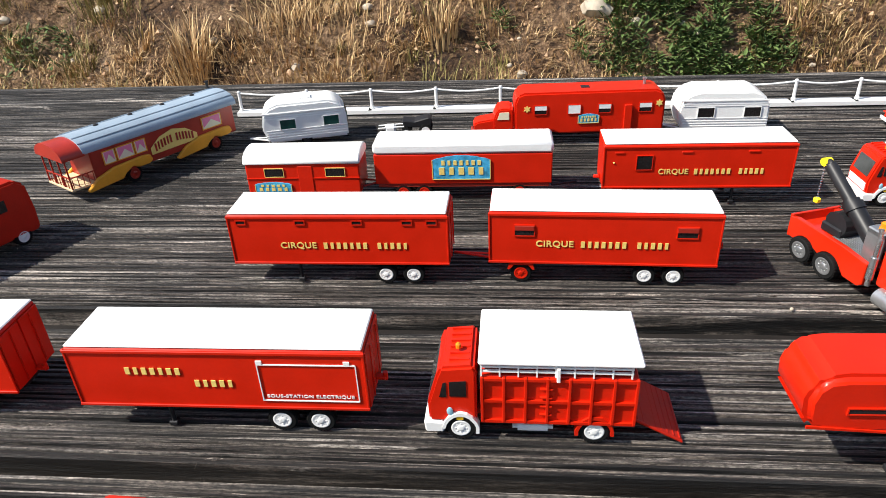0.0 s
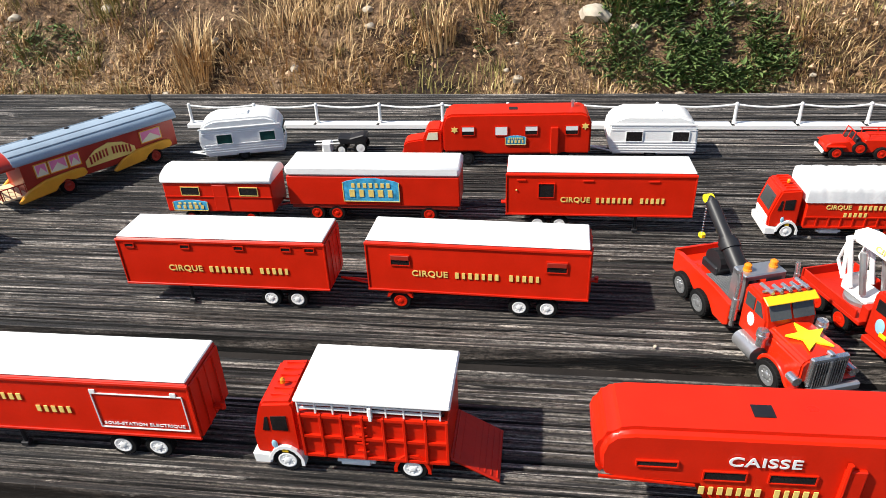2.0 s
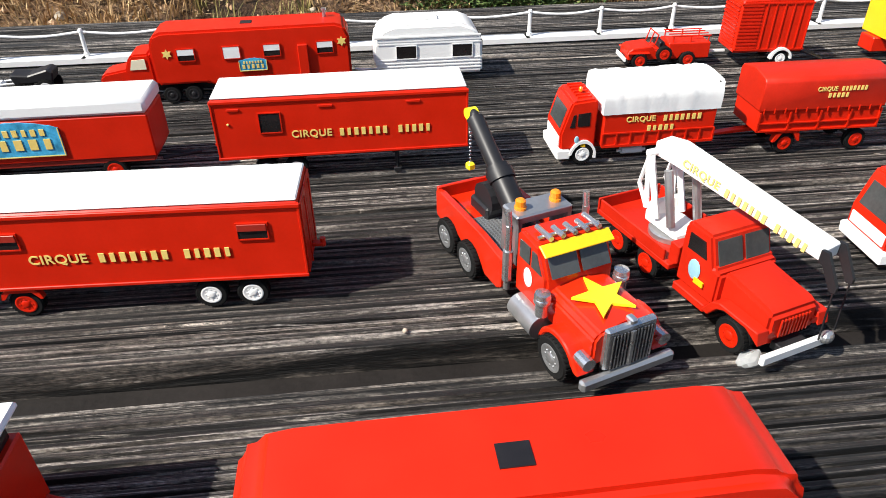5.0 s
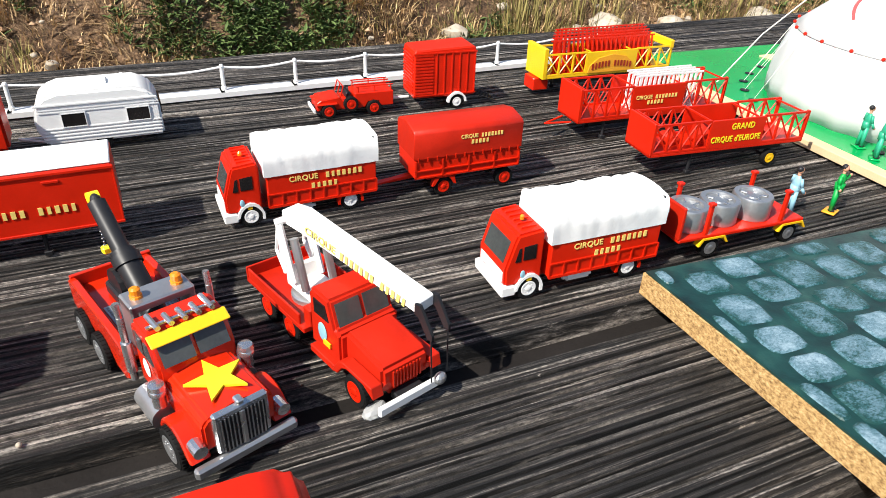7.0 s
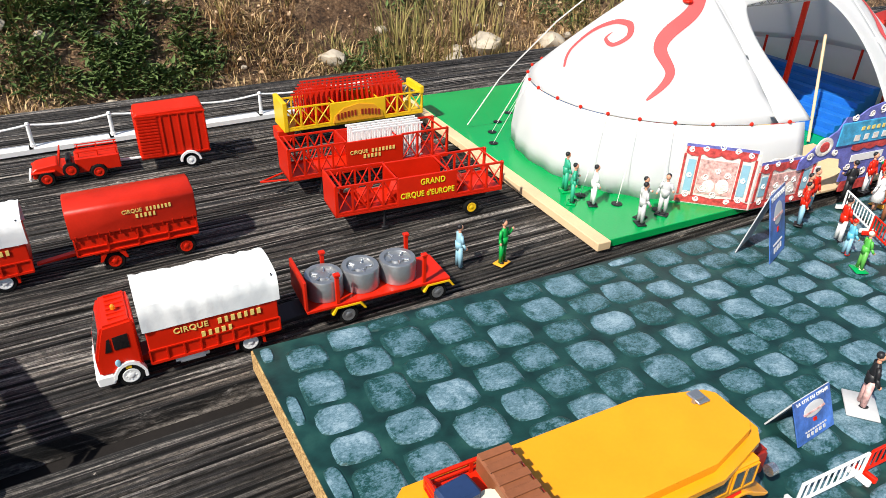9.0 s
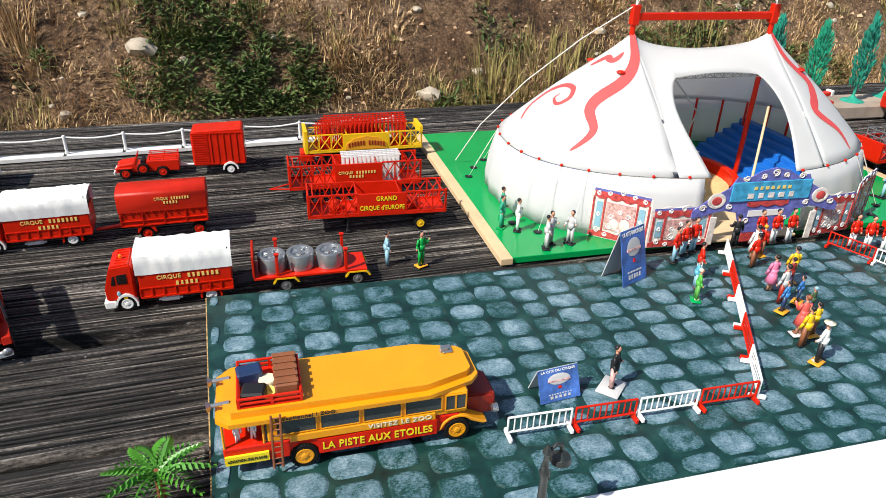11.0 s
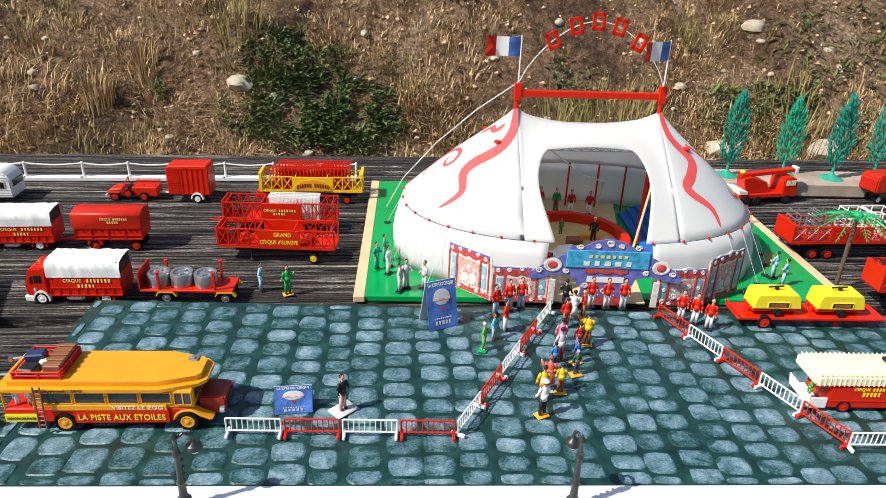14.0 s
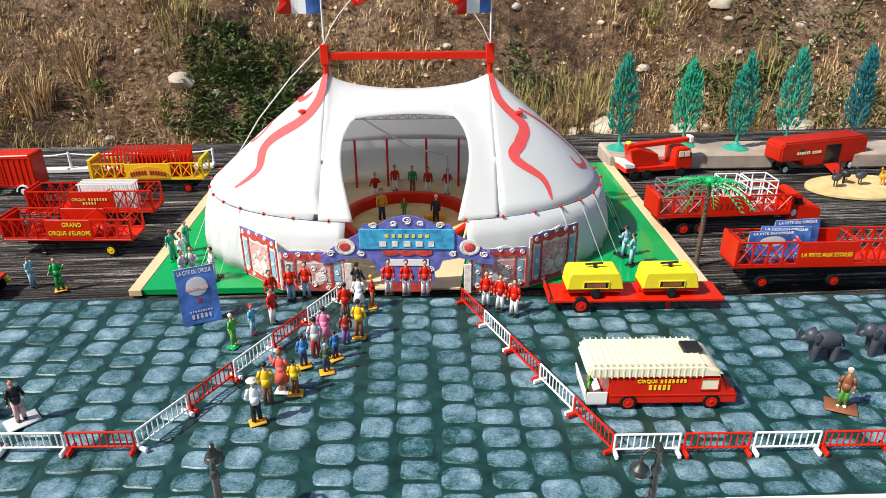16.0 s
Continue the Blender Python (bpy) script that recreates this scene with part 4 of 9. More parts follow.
        for i in range(n + 1):
            xx = x0 - 0.0015 + (x1 - x0 + 0.003) * i / n
            row = []
            for k in range(m_ + 1):
                f = k / m_ * (len(prof) - 1)
                a = min(int(f), len(prof) - 2)
                yy = prof[a][0] + (prof[a + 1][0] - prof[a][0]) * (f - a)
                zz = prof[a][1] + (prof[a + 1][1] - prof[a][1]) * (f - a)
                w = 0.0007 * noise.noise((xx * 260 + zz * 130, k * 0.25, k0)) + 0.00018 * abs(math.sin((xx - x0) * math.pi / 0.019))
                row.append(b.verts.new((xx, yy + (w if yy < D / 2 else -w), zz - w * 0.8)))
            rows.append(row)
        for r1, r2 in zip(rows, rows[1:]):
            for k in range(m_):
                b.faces.new((r1[k], r2[k], r2[k + 1], r1[k + 1]))
        b.faces.new(rows[0][::-1])
        part("tilt", b, WHITE_CLOTH, o, "creased white tarpaulin", smooth=True)
        # dark sheet painted as the shade under the open end of the tilt
        part("tail_shade", bx(x1 - 0.002, x1 - 0.0012, 0.0005, D - 0.0005, 0.0306, 0.043, 0), DARK, o)
        lettering("CIRQUE", 0.0052, x0 + 0.0245, 0.0258, GOLD, o, -0.0003, wide=0.0195)
        bars((7,), 0.027, 0.0038, x0 + 0.0525, 0.0258, GOLD, o)
        bars((5,), 0.0195, 0.0036, x0 + 0.0385, 0.0208, GOLD, o)
    else:
        x0, x1, zt = 0.0255, 0.098, 0.0335
        part("load_body", bx(x0, x1, 0.001, D + 0.002, 0.0125, zt, 0.0006), RED, o)
        ribs = bmesh.new()
        for i in range(8):
            xx = x0 + 0.0006 + (x1 - x0 - 0.0012) * i / 7
            bx(xx - 0.0007, xx + 0.0007, -0.0004, 0.0012, 0.0125, zt, 0.0002, ribs)
        for z in (0.0128, 0.0225, zt - 0.001):
            bx(x0, x1, -0.0002, 0.0012, z - 0.0006, z + 0.0006, 0, ribs)
        for z in (0.0165, 0.0205, 0.0245, 0.0285):
            bx(0.0532, 0.0588, -0.0003, 0.0009, z - 0.00025, z + 0.00025, 0, ribs)
        part("side_ribs", ribs, RED, o)
        for z in (0.0355, 0.0375):
            part("side_rail", bx(x0, x1 - 0.003, 0.0005, 0.0013, z, z + 0.0008, 0), WHITE, o, "white side rail")
        for i in range(9):
            xx = x0 + (x1 - x0 - 0.004) * i / 8
            part("rail_post", bx(xx, xx + 0.0007, 0.0003, 0.0014, zt + 0.0002, 0.039, 0), WHITE, o, "white rail post")
        part("clip", bx(0.0605, 0.0622, -0.001, 0.0012, 0.0322, 0.0385, 0.0003), WHITE, o)
        # near-black block in place of the shade between body and roof
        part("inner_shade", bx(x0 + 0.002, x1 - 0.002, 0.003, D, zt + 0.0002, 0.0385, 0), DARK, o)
        r = bx(x0 - 0.001, x1 + 0.0015, -0.001, D + 0.004, 0.0392, 0.0412, 0.0008)
        part("roof", r, WHITE, o, "white plastic roof")
        part("roof_seam", bx(x0, x1, D * 0.45, D * 0.45 + 0.0006, 0.0413, 0.0416, 0), WHITE, o)
        rp = bmesh.new()
        prism([(x1, 0.0128), (x1, 0.0142), (x1 + 0.024, 0.0014), (x1 + 0.024, 0.0)], 0.002, D, 0.0003, rp)
        part("ramp", rp, RED_MATT, o, "lowered ribbed red ramp")
        rr = bmesh.new()
        for i in range(8):
            f = (i + 0.5) / 8
            bx(x1 + 0.024 * f - 0.0003, x1 + 0.024 * f + 0.0003, 0.003, D - 0.001, 0.0142 - 0.0128 * f - 0.0006, 0.0142 - 0.0128 * f + 0.0004, 0, rr)
        part("ramp_ribs", rr, RED_MATT, o)
    stretch(o, 1.16, 1.3, 0.0112)
    o.scale = (size, size, size)
    return o


lorry(0.0597, 0.3035, -1.0, "cattle", 1.08)
lorry(0.5335, 0.4395, -1.8, "tilt")
lorry(0.4035, 0.5805, 0.5, "tilt")


# covered drawbar trailer behind the lorry
H = root("covered_trailer", "red toy drawbar trailer with a red tarpaulin cover", "trailer", 0.535, 0.5785, -1.5, group=GT)
H.scale = (0.955, 1.0, 0.98)
part("load_body", bx(0, 0.0885, 0, 0.033, 0.017, 0.0325, 0.0006), RED, H)
cv = [(-0.0012, 0.032), (-0.0012, 0.052), (0.001, 0.0545), (0.0165, 0.0575), (0.032, 0.0545), (0.0342, 0.052), (0.0342, 0.032)]
part("cover", across(cv, -0.001, 0.0895, 0.0008), RED_MATT, H, "red tarpaulin cover", smooth=True)
rb = bmesh.new()
for i in range(12):
    xx = 0.002 + i * 0.0076
    bx(xx, xx + 0.0006, -0.0018, -0.001, 0.0305, 0.034, 0, rb)
bx(0, 0.0885, -0.0012, 0, 0.0172, 0.0184, 0, rb)
bx(0, 0.0885, -0.0012, 0, 0.0228, 0.0236, 0, rb)
for i in range(5):
    bx(i * 0.0218, i * 0.0218 + 0.0012, -0.0012, 0, 0.0172, 0.031, 0, rb)
part("lashing_band", rb, RED, H)
axle(H, 0.0245, 0.033, rim=RED); axle(H, 0.0775, 0.033, rim=RED)
part("mudguard", prism([(0.0145, 0.009), (0.016, 0.015), (0.02, 0.0172), (0.029, 0.0172), (0.033, 0.015), (0.0345, 0.009), (0.0325, 0.0095), (0.0285, 0.0155), (0.0205, 0.0155), (0.0165, 0.0095)], -0.0004, 0.004, 0), RED, H)
part("turntable", bx(0.012, 0.037, 0.005, 0.028, 0.0125, 0.0168, 0.0005), RED, H)
part("drawbar", prism([(0.012, 0.012), (0.012, 0.0155), (-0.028, 0.0105), (-0.028, 0.0092)], 0.014, 0.019, 0.0003), RED, H)
lettering("CIRQUE", 0.0042, 0.0435, 0.0462, GOLD, H, -0.0015, wide=0.014)
bars((7,), 0.019, 0.003, 0.0625, 0.0462, GOLD, H, -0.0015)
bars((5,), 0.0155, 0.003, 0.0525, 0.0418, GOLD, H, -0.0015)

# flat trailer with three reels
K = root("flat_trailer", "red toy flat trailer with stakes, loaded with reels", "trailer", 0.6555, 0.4375, -3.6, group=GT)
K.scale = (0.955, 1.0, 0.97)
part("deck_plate", bx(0, 0.107, 0, 0.034, 0.0155, 0.0182, 0.0005), RED, K)
part("headboard", bx(-0.001, 0.0012, 0, 0.034, 0.0184, 0.041, 0.0004), RED_MATT, K)
for x in (0.022, 0.0865):
    for y in (0.0015, 0.0325):
        s = part("stake", bx(x - 0.0014, x + 0.0014, y - 0.0012, y + 0.0012, 0.0184, 0.0395, 0.0003), RED, K)
        part("stake_cap", bx(x - 0.0022, x + 0.0022, y - 0.0018, y + 0.0018, 0.0396, 0.0415, 0.0003), RED, s)
for x in (0.029, 0.0975):
    axle(K, x, 0.034, 0.0072, 0.0055, rim=SILVER)
    for y in (-0.0005, 0.0295):
        part("mudguard", prism([(x - 0.012, 0.0105), (x - 0.009, 0.0162), (x + 0.009, 0.0162), (x + 0.013, 0.0105), (x + 0.0112, 0.0105), (x + 0.008, 0.0148), (x - 0.008, 0.0148), (x - 0.0105, 0.0105)], y, y + 0.005, 0), YELLOW, K, "yellow mudguard")
part("tow_frame", prism([(0.012, 0.009), (0.012, 0.013), (-0.006, 0.0115), (-0.019, 0.009), (-0.019, 0.006)], 0.008, 0.026, 0.0006), BLACK, K)
for i, (x, y) in enumerate(((0.0175, 0.017), (0.0445, 0.0175), (0.0725, 0.0165))):
    o = root("cable_reel", "silver ribbed metal reel standing on the flat trailer", "reel", 0, 0, group="reels on the trailer")
    o.matrix_basis = K.matrix_basis @ pose(x, y, 0.0184) @ Matrix.Diagonal((1.14, 1.14, 1.12, 1))
    part("drum", lathe([(0.0115, 0), (0.0118, 0.001), (0.0116, 0.002), (0.0118, 0.003), (0.0116, 0.0045), (0.0118, 0.0125), (0.0112, 0.0138), (0.0085, 0.0138), (0.008, 0.0122), (0.0045, 0.0118), (0.004, 0.0128), (0.001, 0.013)], 28), SILVER, o, smooth=True)
    b = bmesh.new()
    for j in range(5):
        a = j * 1.2566 + i
        rod((0.0032 * math.cos(a), 0.0032 * math.sin(a), 0.0125), (0.0075 * math.cos(a), 0.0075 * math.sin(a), 0.0128), 0.0007, 6, b)
    part("spokes", b, CHROME, o)


# lattice-sided trailers
def truss_side(parent, mat, x0, x1, y, z0, z1, bays, r=0.0008):
    """Chords, uprights and crossed braces of one side, each a part."""
    for z in (z0, z1):
        part("chord", bx(x0, x1, y - r, y + r, z - r, z + r, 0), mat, parent)
    st = (x1 - x0) / bays
    for i in range(bays + 1):
        part("upright", bx(x0 + i * st - r, x0 + i * st + r, y - r, y + r, z0 + r, z1 - r, 0), mat, parent)
    for i in range(bays):
        part("brace", rod((x0 + i * st, y, z0), (x0 + (i + 1) * st, y, z1), r * 0.9, 5), mat, parent)
        part("brace", rod((x0 + i * st, y, z1), (x0 + (i + 1) * st, y, z0), r * 0.9, 5), mat, parent)


def lattice_trailer(x, y, turn, L, D, zb, zt, mat, panel, label, wheels, rim, kind="semi"):
    o = root("lattice_trailer", label, "trailer", x, y, turn, group="lattice trailers")
    part("floor", bx(0, L, 0, D, zb, zb + 0.0025, 0.0004), mat, o)
    part("front_wall", bx(0, 0.002, 0, D, zb, zt + 0.002, 0.0004), mat, o)
    for yy in (0, D - 0.003):
        part("rear_post", bx(L - 0.002, L, yy, yy + 0.003, zb, zt + 0.001, 0.0003), mat, o)
    p0, p1 = panel
    for yy in (0.0008, D - 0.0008):
        for a, c in ((0.002, p0), (p1, L - 0.001)):
            truss_side(o, mat, a, c, yy, zb + 0.0035, zt, max(1, round((c - a) / 0.014)))
        part("side_panel", bx(p0, p1, yy - 0.0009, yy + 0.0009, zb + 0.002, zt, 0.0003), mat, o)
    for i in range(4):
        xx = 0.006 + (L - 0.012) * i / 3
        part("cross_bar", bx(xx - 0.0006, xx + 0.0006, 0.0017, D - 0.0017, zt - 0.0006, zt + 0.0006, 0), mat, o)
    part("chassis", bx(0.02, L - 0.01, D * 0.3, D * 0.7, 0.0105, zb - 0.0002, 0.0004), BLACK, o)
    for wx in wheels:
        axle(o, wx, D, 0.0066, 0.005, rim=rim)
    return o


J1 = lattice_trailer(0.719, 0.5455, -6.0, 0.1495, 0.036, 0.019, 0.045, RED, (0.053, 0.1045), "red toy lattice-sided trailer with yellow wheel", (0.121,), YELLOW)
leg(J1, 0.042, 0.036, 0.019)
lettering("GRAND", 0.0072, 0.0835, 0.0388, YELLOW_LT, J1, -0.0004, wide=0.022)
lettering("CIRQUE d'EUROPE", 0.007, 0.079, 0.0285, YELLOW_LT, J1, -0.0004, wide=0.048)
J2 = lattice_trailer(0.71, 0.631, -4.0, 0.156, 0.036, 0.0175, 0.0465, RED, (0.054, 0.108), "red toy lattice-sided trailer carrying white fence panels", (0.125,), RED)
leg(J2, 0.03, 0.036, 0.0175)
part("drawbar", rod((0, 0.01, 0.016), (-0.022, 0.018, 0.014), 0.0009, 6, rod((0, 0.026, 0.016), (-0.022, 0.018, 0.014), 0.0009)), RED, J2)
lettering("CIRQUE", 0.0048, 0.0655, 0.036, GOLD, J2, -0.0004, wide=0.017)
bars((7,), 0.024, 0.0034, 0.089, 0.036, GOLD, J2)
bars((5,), 0.018, 0.0034, 0.078, 0.0312, GOLD, J2)
J3 = lattice_trailer(0.7445, 0.745, -2.8, 0.157, 0.036, 0.0195, 0.044, YELLOW, (0.05, 0.111), "yellow toy lattice-sided trailer carrying red grid panels", (0.132,), RED)
leg(J3, 0.03, 0.036, 0.0195)
part("end_wall", bx(-0.0006, 0.004, -0.0005, 0.0365, 0.0195, 0.0505, 0.0004), YELLOW, J3)
part("end_wall", bx(0.153, 0.1576, -0.0005, 0.0365, 0.042, 0.05, 0.0004), YELLOW, J3)
part("tow_frame", bx(-0.006, 0.012, 0.008, 0.028, 0.006, 0.0192, 0.001), RED, J3)
part("arch_panel", prism([(0.052, 0.0225), (0.109, 0.0225), (0.107, 0.03), (0.098, 0.0375), (0.081, 0.0405), (0.064, 0.0375), (0.054, 0.03)], -0.001, -0.0002, 0), OCHRE, J3)
bars((6, 6), 0.05, 0.006, 0.0805, 0.0285, RED_DARK, J3, -0.0014, arch=0.003)


def grid_panel(name, label, cat, base, x0, x1, y, z0, z1, mat, n, lean=0.0, group=""):
    o = root(name, label, cat, 0, 0, group=group)
    o.matrix_basis = base.matrix_basis @ pose(x0, y, z0, lean, 0, 0)
    w, h = x1 - x0, z1 - z0
    b = bmesh.new()
    for z in (0, h):
        bx(0, w, -0.0007, 0.0007, z - 0.0007 + 0.0007, z + 0.0014, 0, b)
    part("panel_frame", b, mat, o)
    for i in range(n):
        xx = w * (i + 0.5) / n
        part("bar", bx(xx - 0.0008, xx + 0.0008, -0.0006, 0.0006, 0.0015, h, 0), mat, o)
    return o


for k in range(4):
    grid_panel("fence_panel", "white plastic fence panel stacked in the trailer", "fence panel", J2, 0.062, 0.132, 0.008 + 0.006 * k, 0.0201, 0.052, WHITE, 14, group="stacked fence panels")
for k in range(5):
    grid_panel("grid_panel", "red plastic cage grid stacked in the yellow trailer", "cage panel", J3, 0.012 + 0.004 * k, 0.138, 0.006 + 0.005 * k, 0.0221, 0.0545 + 0.0015 * k, RED, 22, -8, group="stacked cage grids")
for x, y, s in ((0.03, 0.02, 0.008), (0.06, 0.016, 0.011), (0.085, 0.02, 0.009), (0.11, 0.017, 0.01)):
    b = bmesh.new()
    bmesh.ops.create_icosphere(b, subdivisions=2, radius=s)
    for v in b.verts:
        v.co *= 1 + 0.5 * noise.noise(v.co * 160 + Vector((x * 90, 0, 0)))
        v.co.z = max(v.co.z, -s * 0.5) * 0.9 + s * 0.45
    o = part("folded_canvas", b, RED_MATT)
    o.matrix_basis = J1.matrix_basis @ pose(x, y, 0.0217)
    tagged(o, "crumpled red canvas bundle lying in the trailer", "canvas bundle", "canvas bundles")

# ticket trailer at the front
P = root("ticket_trailer", "glossy red toy ticket-office trailer with rounded ends", "trailer", 0.2375, 0.284, 0.5, group=GT)
P.scale = (1.06, 1.03, 1.0)
prof = [(0.0, 0.034), (-0.001, 0.046), (0.001, 0.054), (0.006, 0.0595), (0.015, 0.061), (0.128, 0.061), (0.137, 0.0595), (0.1425, 0.054), (0.144, 0.047), (0.144, 0.011), (0.052, 0.011), (0.043, 0.027), (0.01, 0.0285), (0.002, 0.031)]
b = bmesh.new()
prism(prof, 0, 0.036, 0.0035, b, seg=3)
part("body", b, RED, P, smooth=True)
part("skirt_rail", prism([(0.001, 0.0315), (0.043, 0.0285), (0.043, 0.0295), (0.001, 0.033)], -0.0008, 0.0002, 0), RED, P)
for x0, x1, z0, z1 in ((0.017, 0.034, 0.0405, 0.0435), (0.046, 0.0635, 0.0335, 0.0385), (0.0735, 0.0925, 0.0335, 0.0385), (0.125, 0.133, 0.037, 0.041)):
    window(P, x0, x1, z0, z1, y=-0.0003, frame_mat=RED)
part("door", bx(0.1025, 0.1115, -0.0022, 0.0002, 0.0135, 0.0445, 0.0006), RED, P)
part("door_hinge", rod((0.1035, -0.0018, 0.014), (0.1035, -0.0018, 0.0485), 0.0013, 8), RED, P)
part("roof_hatch", bx(0.0665, 0.0755, 0.012, 0.02, 0.0606, 0.0614, 0), DARK, P)
lettering("CAISSE", 0.0078, 0.07, 0.0455, WHITE, P, -0.0007, wide=0.03)
bars((7, 5), 0.052, 0.0048, 0.07, 0.0265, GOLD, P, -0.0007)
axle(P, 0.127, 0.036)
leg(P, 0.046, 0.036, 0.011)
part("drawbar", bx(0.1445, 0.152, 0.015, 0.021, 0.014, 0.017, 0.0004), RED, P)

# caravans
def caravan(x, y, turn, L=0.094, D=0.042, tinted=DARK):
    o = root("caravan", "white plastic toy caravan with ribbed sides and dark windows", "caravan", x, y, turn, group="caravans")
    prof = [(0.006, 0.0065), (0.0, 0.022), (0.003, 0.0355), (0.01, 0.0415), (0.02, 0.0445), (0.076, 0.0445), (0.087, 0.0405), (0.0935, 0.031), (0.094, 0.0065)]
    part("body", prism([(a * L / 0.094, c) for a, c in prof], 0, D, 0.002, seg=2), WHITE, o, smooth=True)
    rb = bmesh.new()
    for z in (0.011, 0.0135, 0.016, 0.0185, 0.0305, 0.0325):
        bx(0.005, L - 0.0012, -0.0005, 0.0002, z, z + 0.0008, 0, rb)
    bx(0.002, L - 0.002, -0.001, 0.0002, 0.0352, 0.0368, 0.0003, rb)
    part("ribs", rb, WHITE, o)
    for x0 in (0.0205, 0.068):
        window(o, x0, x0 + 0.0165, 0.02, 0.0292, y=-0.0003, mat=tinted, frame_mat=WHITE)
    part("end_window", bx(L - 0.0012, L + 0.0006, 0.006, D - 0.006, 0.0215, 0.03, 0.0002), tinted, o)
    part("roof_vent", bx(0.042, 0.057, D * 0.35, D * 0.65, 0.0446, 0.0462, 0.0005), WHITE, o)
    axle(o, 0.047, D, 0.006, 0.005, rim=BLACK)
    part("drawbar", rod((0.004, D / 2, 0.0065), (-0.016, D / 2, 0.0075), 0.001, 6, rod((0.006, D * 0.25, 0.0065), (-0.016, D / 2, 0.0075), 0.001)), WHITE, o)
    stretch(o, 1.0, 1.12, 0.008)
    return o


caravan(0.287, 0.755, -0.6)
caravan(-0.162, 0.736, 15.3, tinted=material("green_tinted_window", (0.012, 0.06, 0.05), 0.1, vary=0.4))

# red camper lorry
Q = root("camper_lorry", "red toy living lorry with gold stars and side door", "lorry", 0.114, 0.735, 2.2, group="circus lorries")
part("body", prism([(0.0, 0.0155), (-0.0005, 0.046), (0.003, 0.0545), (0.01, 0.0572), (0.145, 0.0572), (0.152, 0.0545), (0.1555, 0.046), (0.1555, 0.0125), (0.045, 0.0125), (0.04, 0.0155)], 0, 0.037, 0.002, seg=2), RED, Q, smooth=True)
part("bonnet", prism([(-0.044, 0.0105), (-0.044, 0.0225), (-0.04, 0.0255), (-0.02, 0.0285), (-0.02, 0.0105)], 0.007, 0.03, 0.0015, seg=2), RED, Q, smooth=True)
cb = part("cab", prism([(-0.0225, 0.0105), (-0.0225, 0.0285), (-0.0185, 0.038), (-0.015, 0.0402), (-0.003, 0.0402), (-0.001, 0.038), (-0.001, 0.0105)], 0.004, 0.033, 0.0015, seg=2), RED, Q, smooth=True)
part("side_window", prism([(-0.0185, 0.0285), (-0.016, 0.0362), (-0.006, 0.0365), (-0.006, 0.0285)], 0.0034, 0.0042, 0), CREAM, cb)
part("bumper", bx(-0.0465, -0.0445, 0.004, 0.033, 0.008, 0.0125, 0.0005), RED_DARK, Q)
for x in (-0.032, 0.0095, 0.0265, 0.128):
    axle(Q, x, 0.037, 0.0068, 0.005, rim=BLACK)
for x0, kind in ((0.0205, 0), (0.0555, 1), (0.087, 0), (0.129, 0)):
    window(Q, x0, x0 + 0.0125, 0.0345, 0.0435, y=-0.0003, frame_mat=RED)
    part("curtain", bx(x0, x0 + 0.0125, -0.0008, -0.0002, 0.0345 if kind else 0.0388, 0.0435, 0), WHITE, Q, "white window blind")
part("door", bx(0.1135, 0.1215, -0.0026, 0.0, 0.0135, 0.0425, 0.0005), RED, Q)
plate_sign(Q, 0.066, 0.088, 0.0235, 0.0335, (7, 5), -0.0003)


def star(parent, cx, cz, r, y, mat, n=6, inner=0.55):
    pts = []
    for i in range(2 * n):
        a = math.pi * i / n + math.pi / 2
        k = r if i % 2 == 0 else r * inner
        pts.append((cx + k * math.cos(a), cz + k * math.sin(a)))
    return part("star", prism(pts, y - 0.0004, y, 0), mat, parent, "gold star")


star(Q, 0.0125, 0.0405, 0.004, -0.0002, GOLD); star(Q, 0.149, 0.043, 0.004, -0.0002, GOLD)
part("roof_hatch", bx(0.07, 0.079, 0.014, 0.022, 0.0568, 0.0578, 0.0002), BLACK, Q)
part("chimney", rod((0.137, 0.022, 0.057), (0.137, 0.022, 0.0635), 0.0014, 10, rod((0.137, 0.022, 0.0625), (0.137, 0.022, 0.064), 0.0022, 10)), SILVER, Q)
part("chassis", bx(-0.04, 0.15, 0.012, 0.025, 0.0075, 0.0123, 0.0004), BLACK, Q)

# small white and black carriage
R_ = root("open_carriage", "small black and white toy open carriage", "carriage", -0.027, 0.765, 4.4)
part("body", prism([(0.018, 0.012), (0.016, 0.02), (0.03, 0.0185), (0.046, 0.0225), (0.05, 0.02), (0.048, 0.012)], 0, 0.018, 0.001), BLACK, R_)
part("shafts", rod((0.018, 0.004, 0.012), (-0.012, 0.004, 0.011), 0.0008, 6, rod((0.018, 0.014, 0.012), (-0.012, 0.014, 0.011), 0.0008)), WHITE, R_)
for x, r in ((0.02, 0.006), (0.042, 0.0075)):
    axle(R_, x, 0.018, r, 0.002, rim=WHITE, inset=-0.002)
part("seat", bx(-0.004, 0.008, 0.003, 0.015, 0.0, 0.013, 0.002), WHITE, R_)

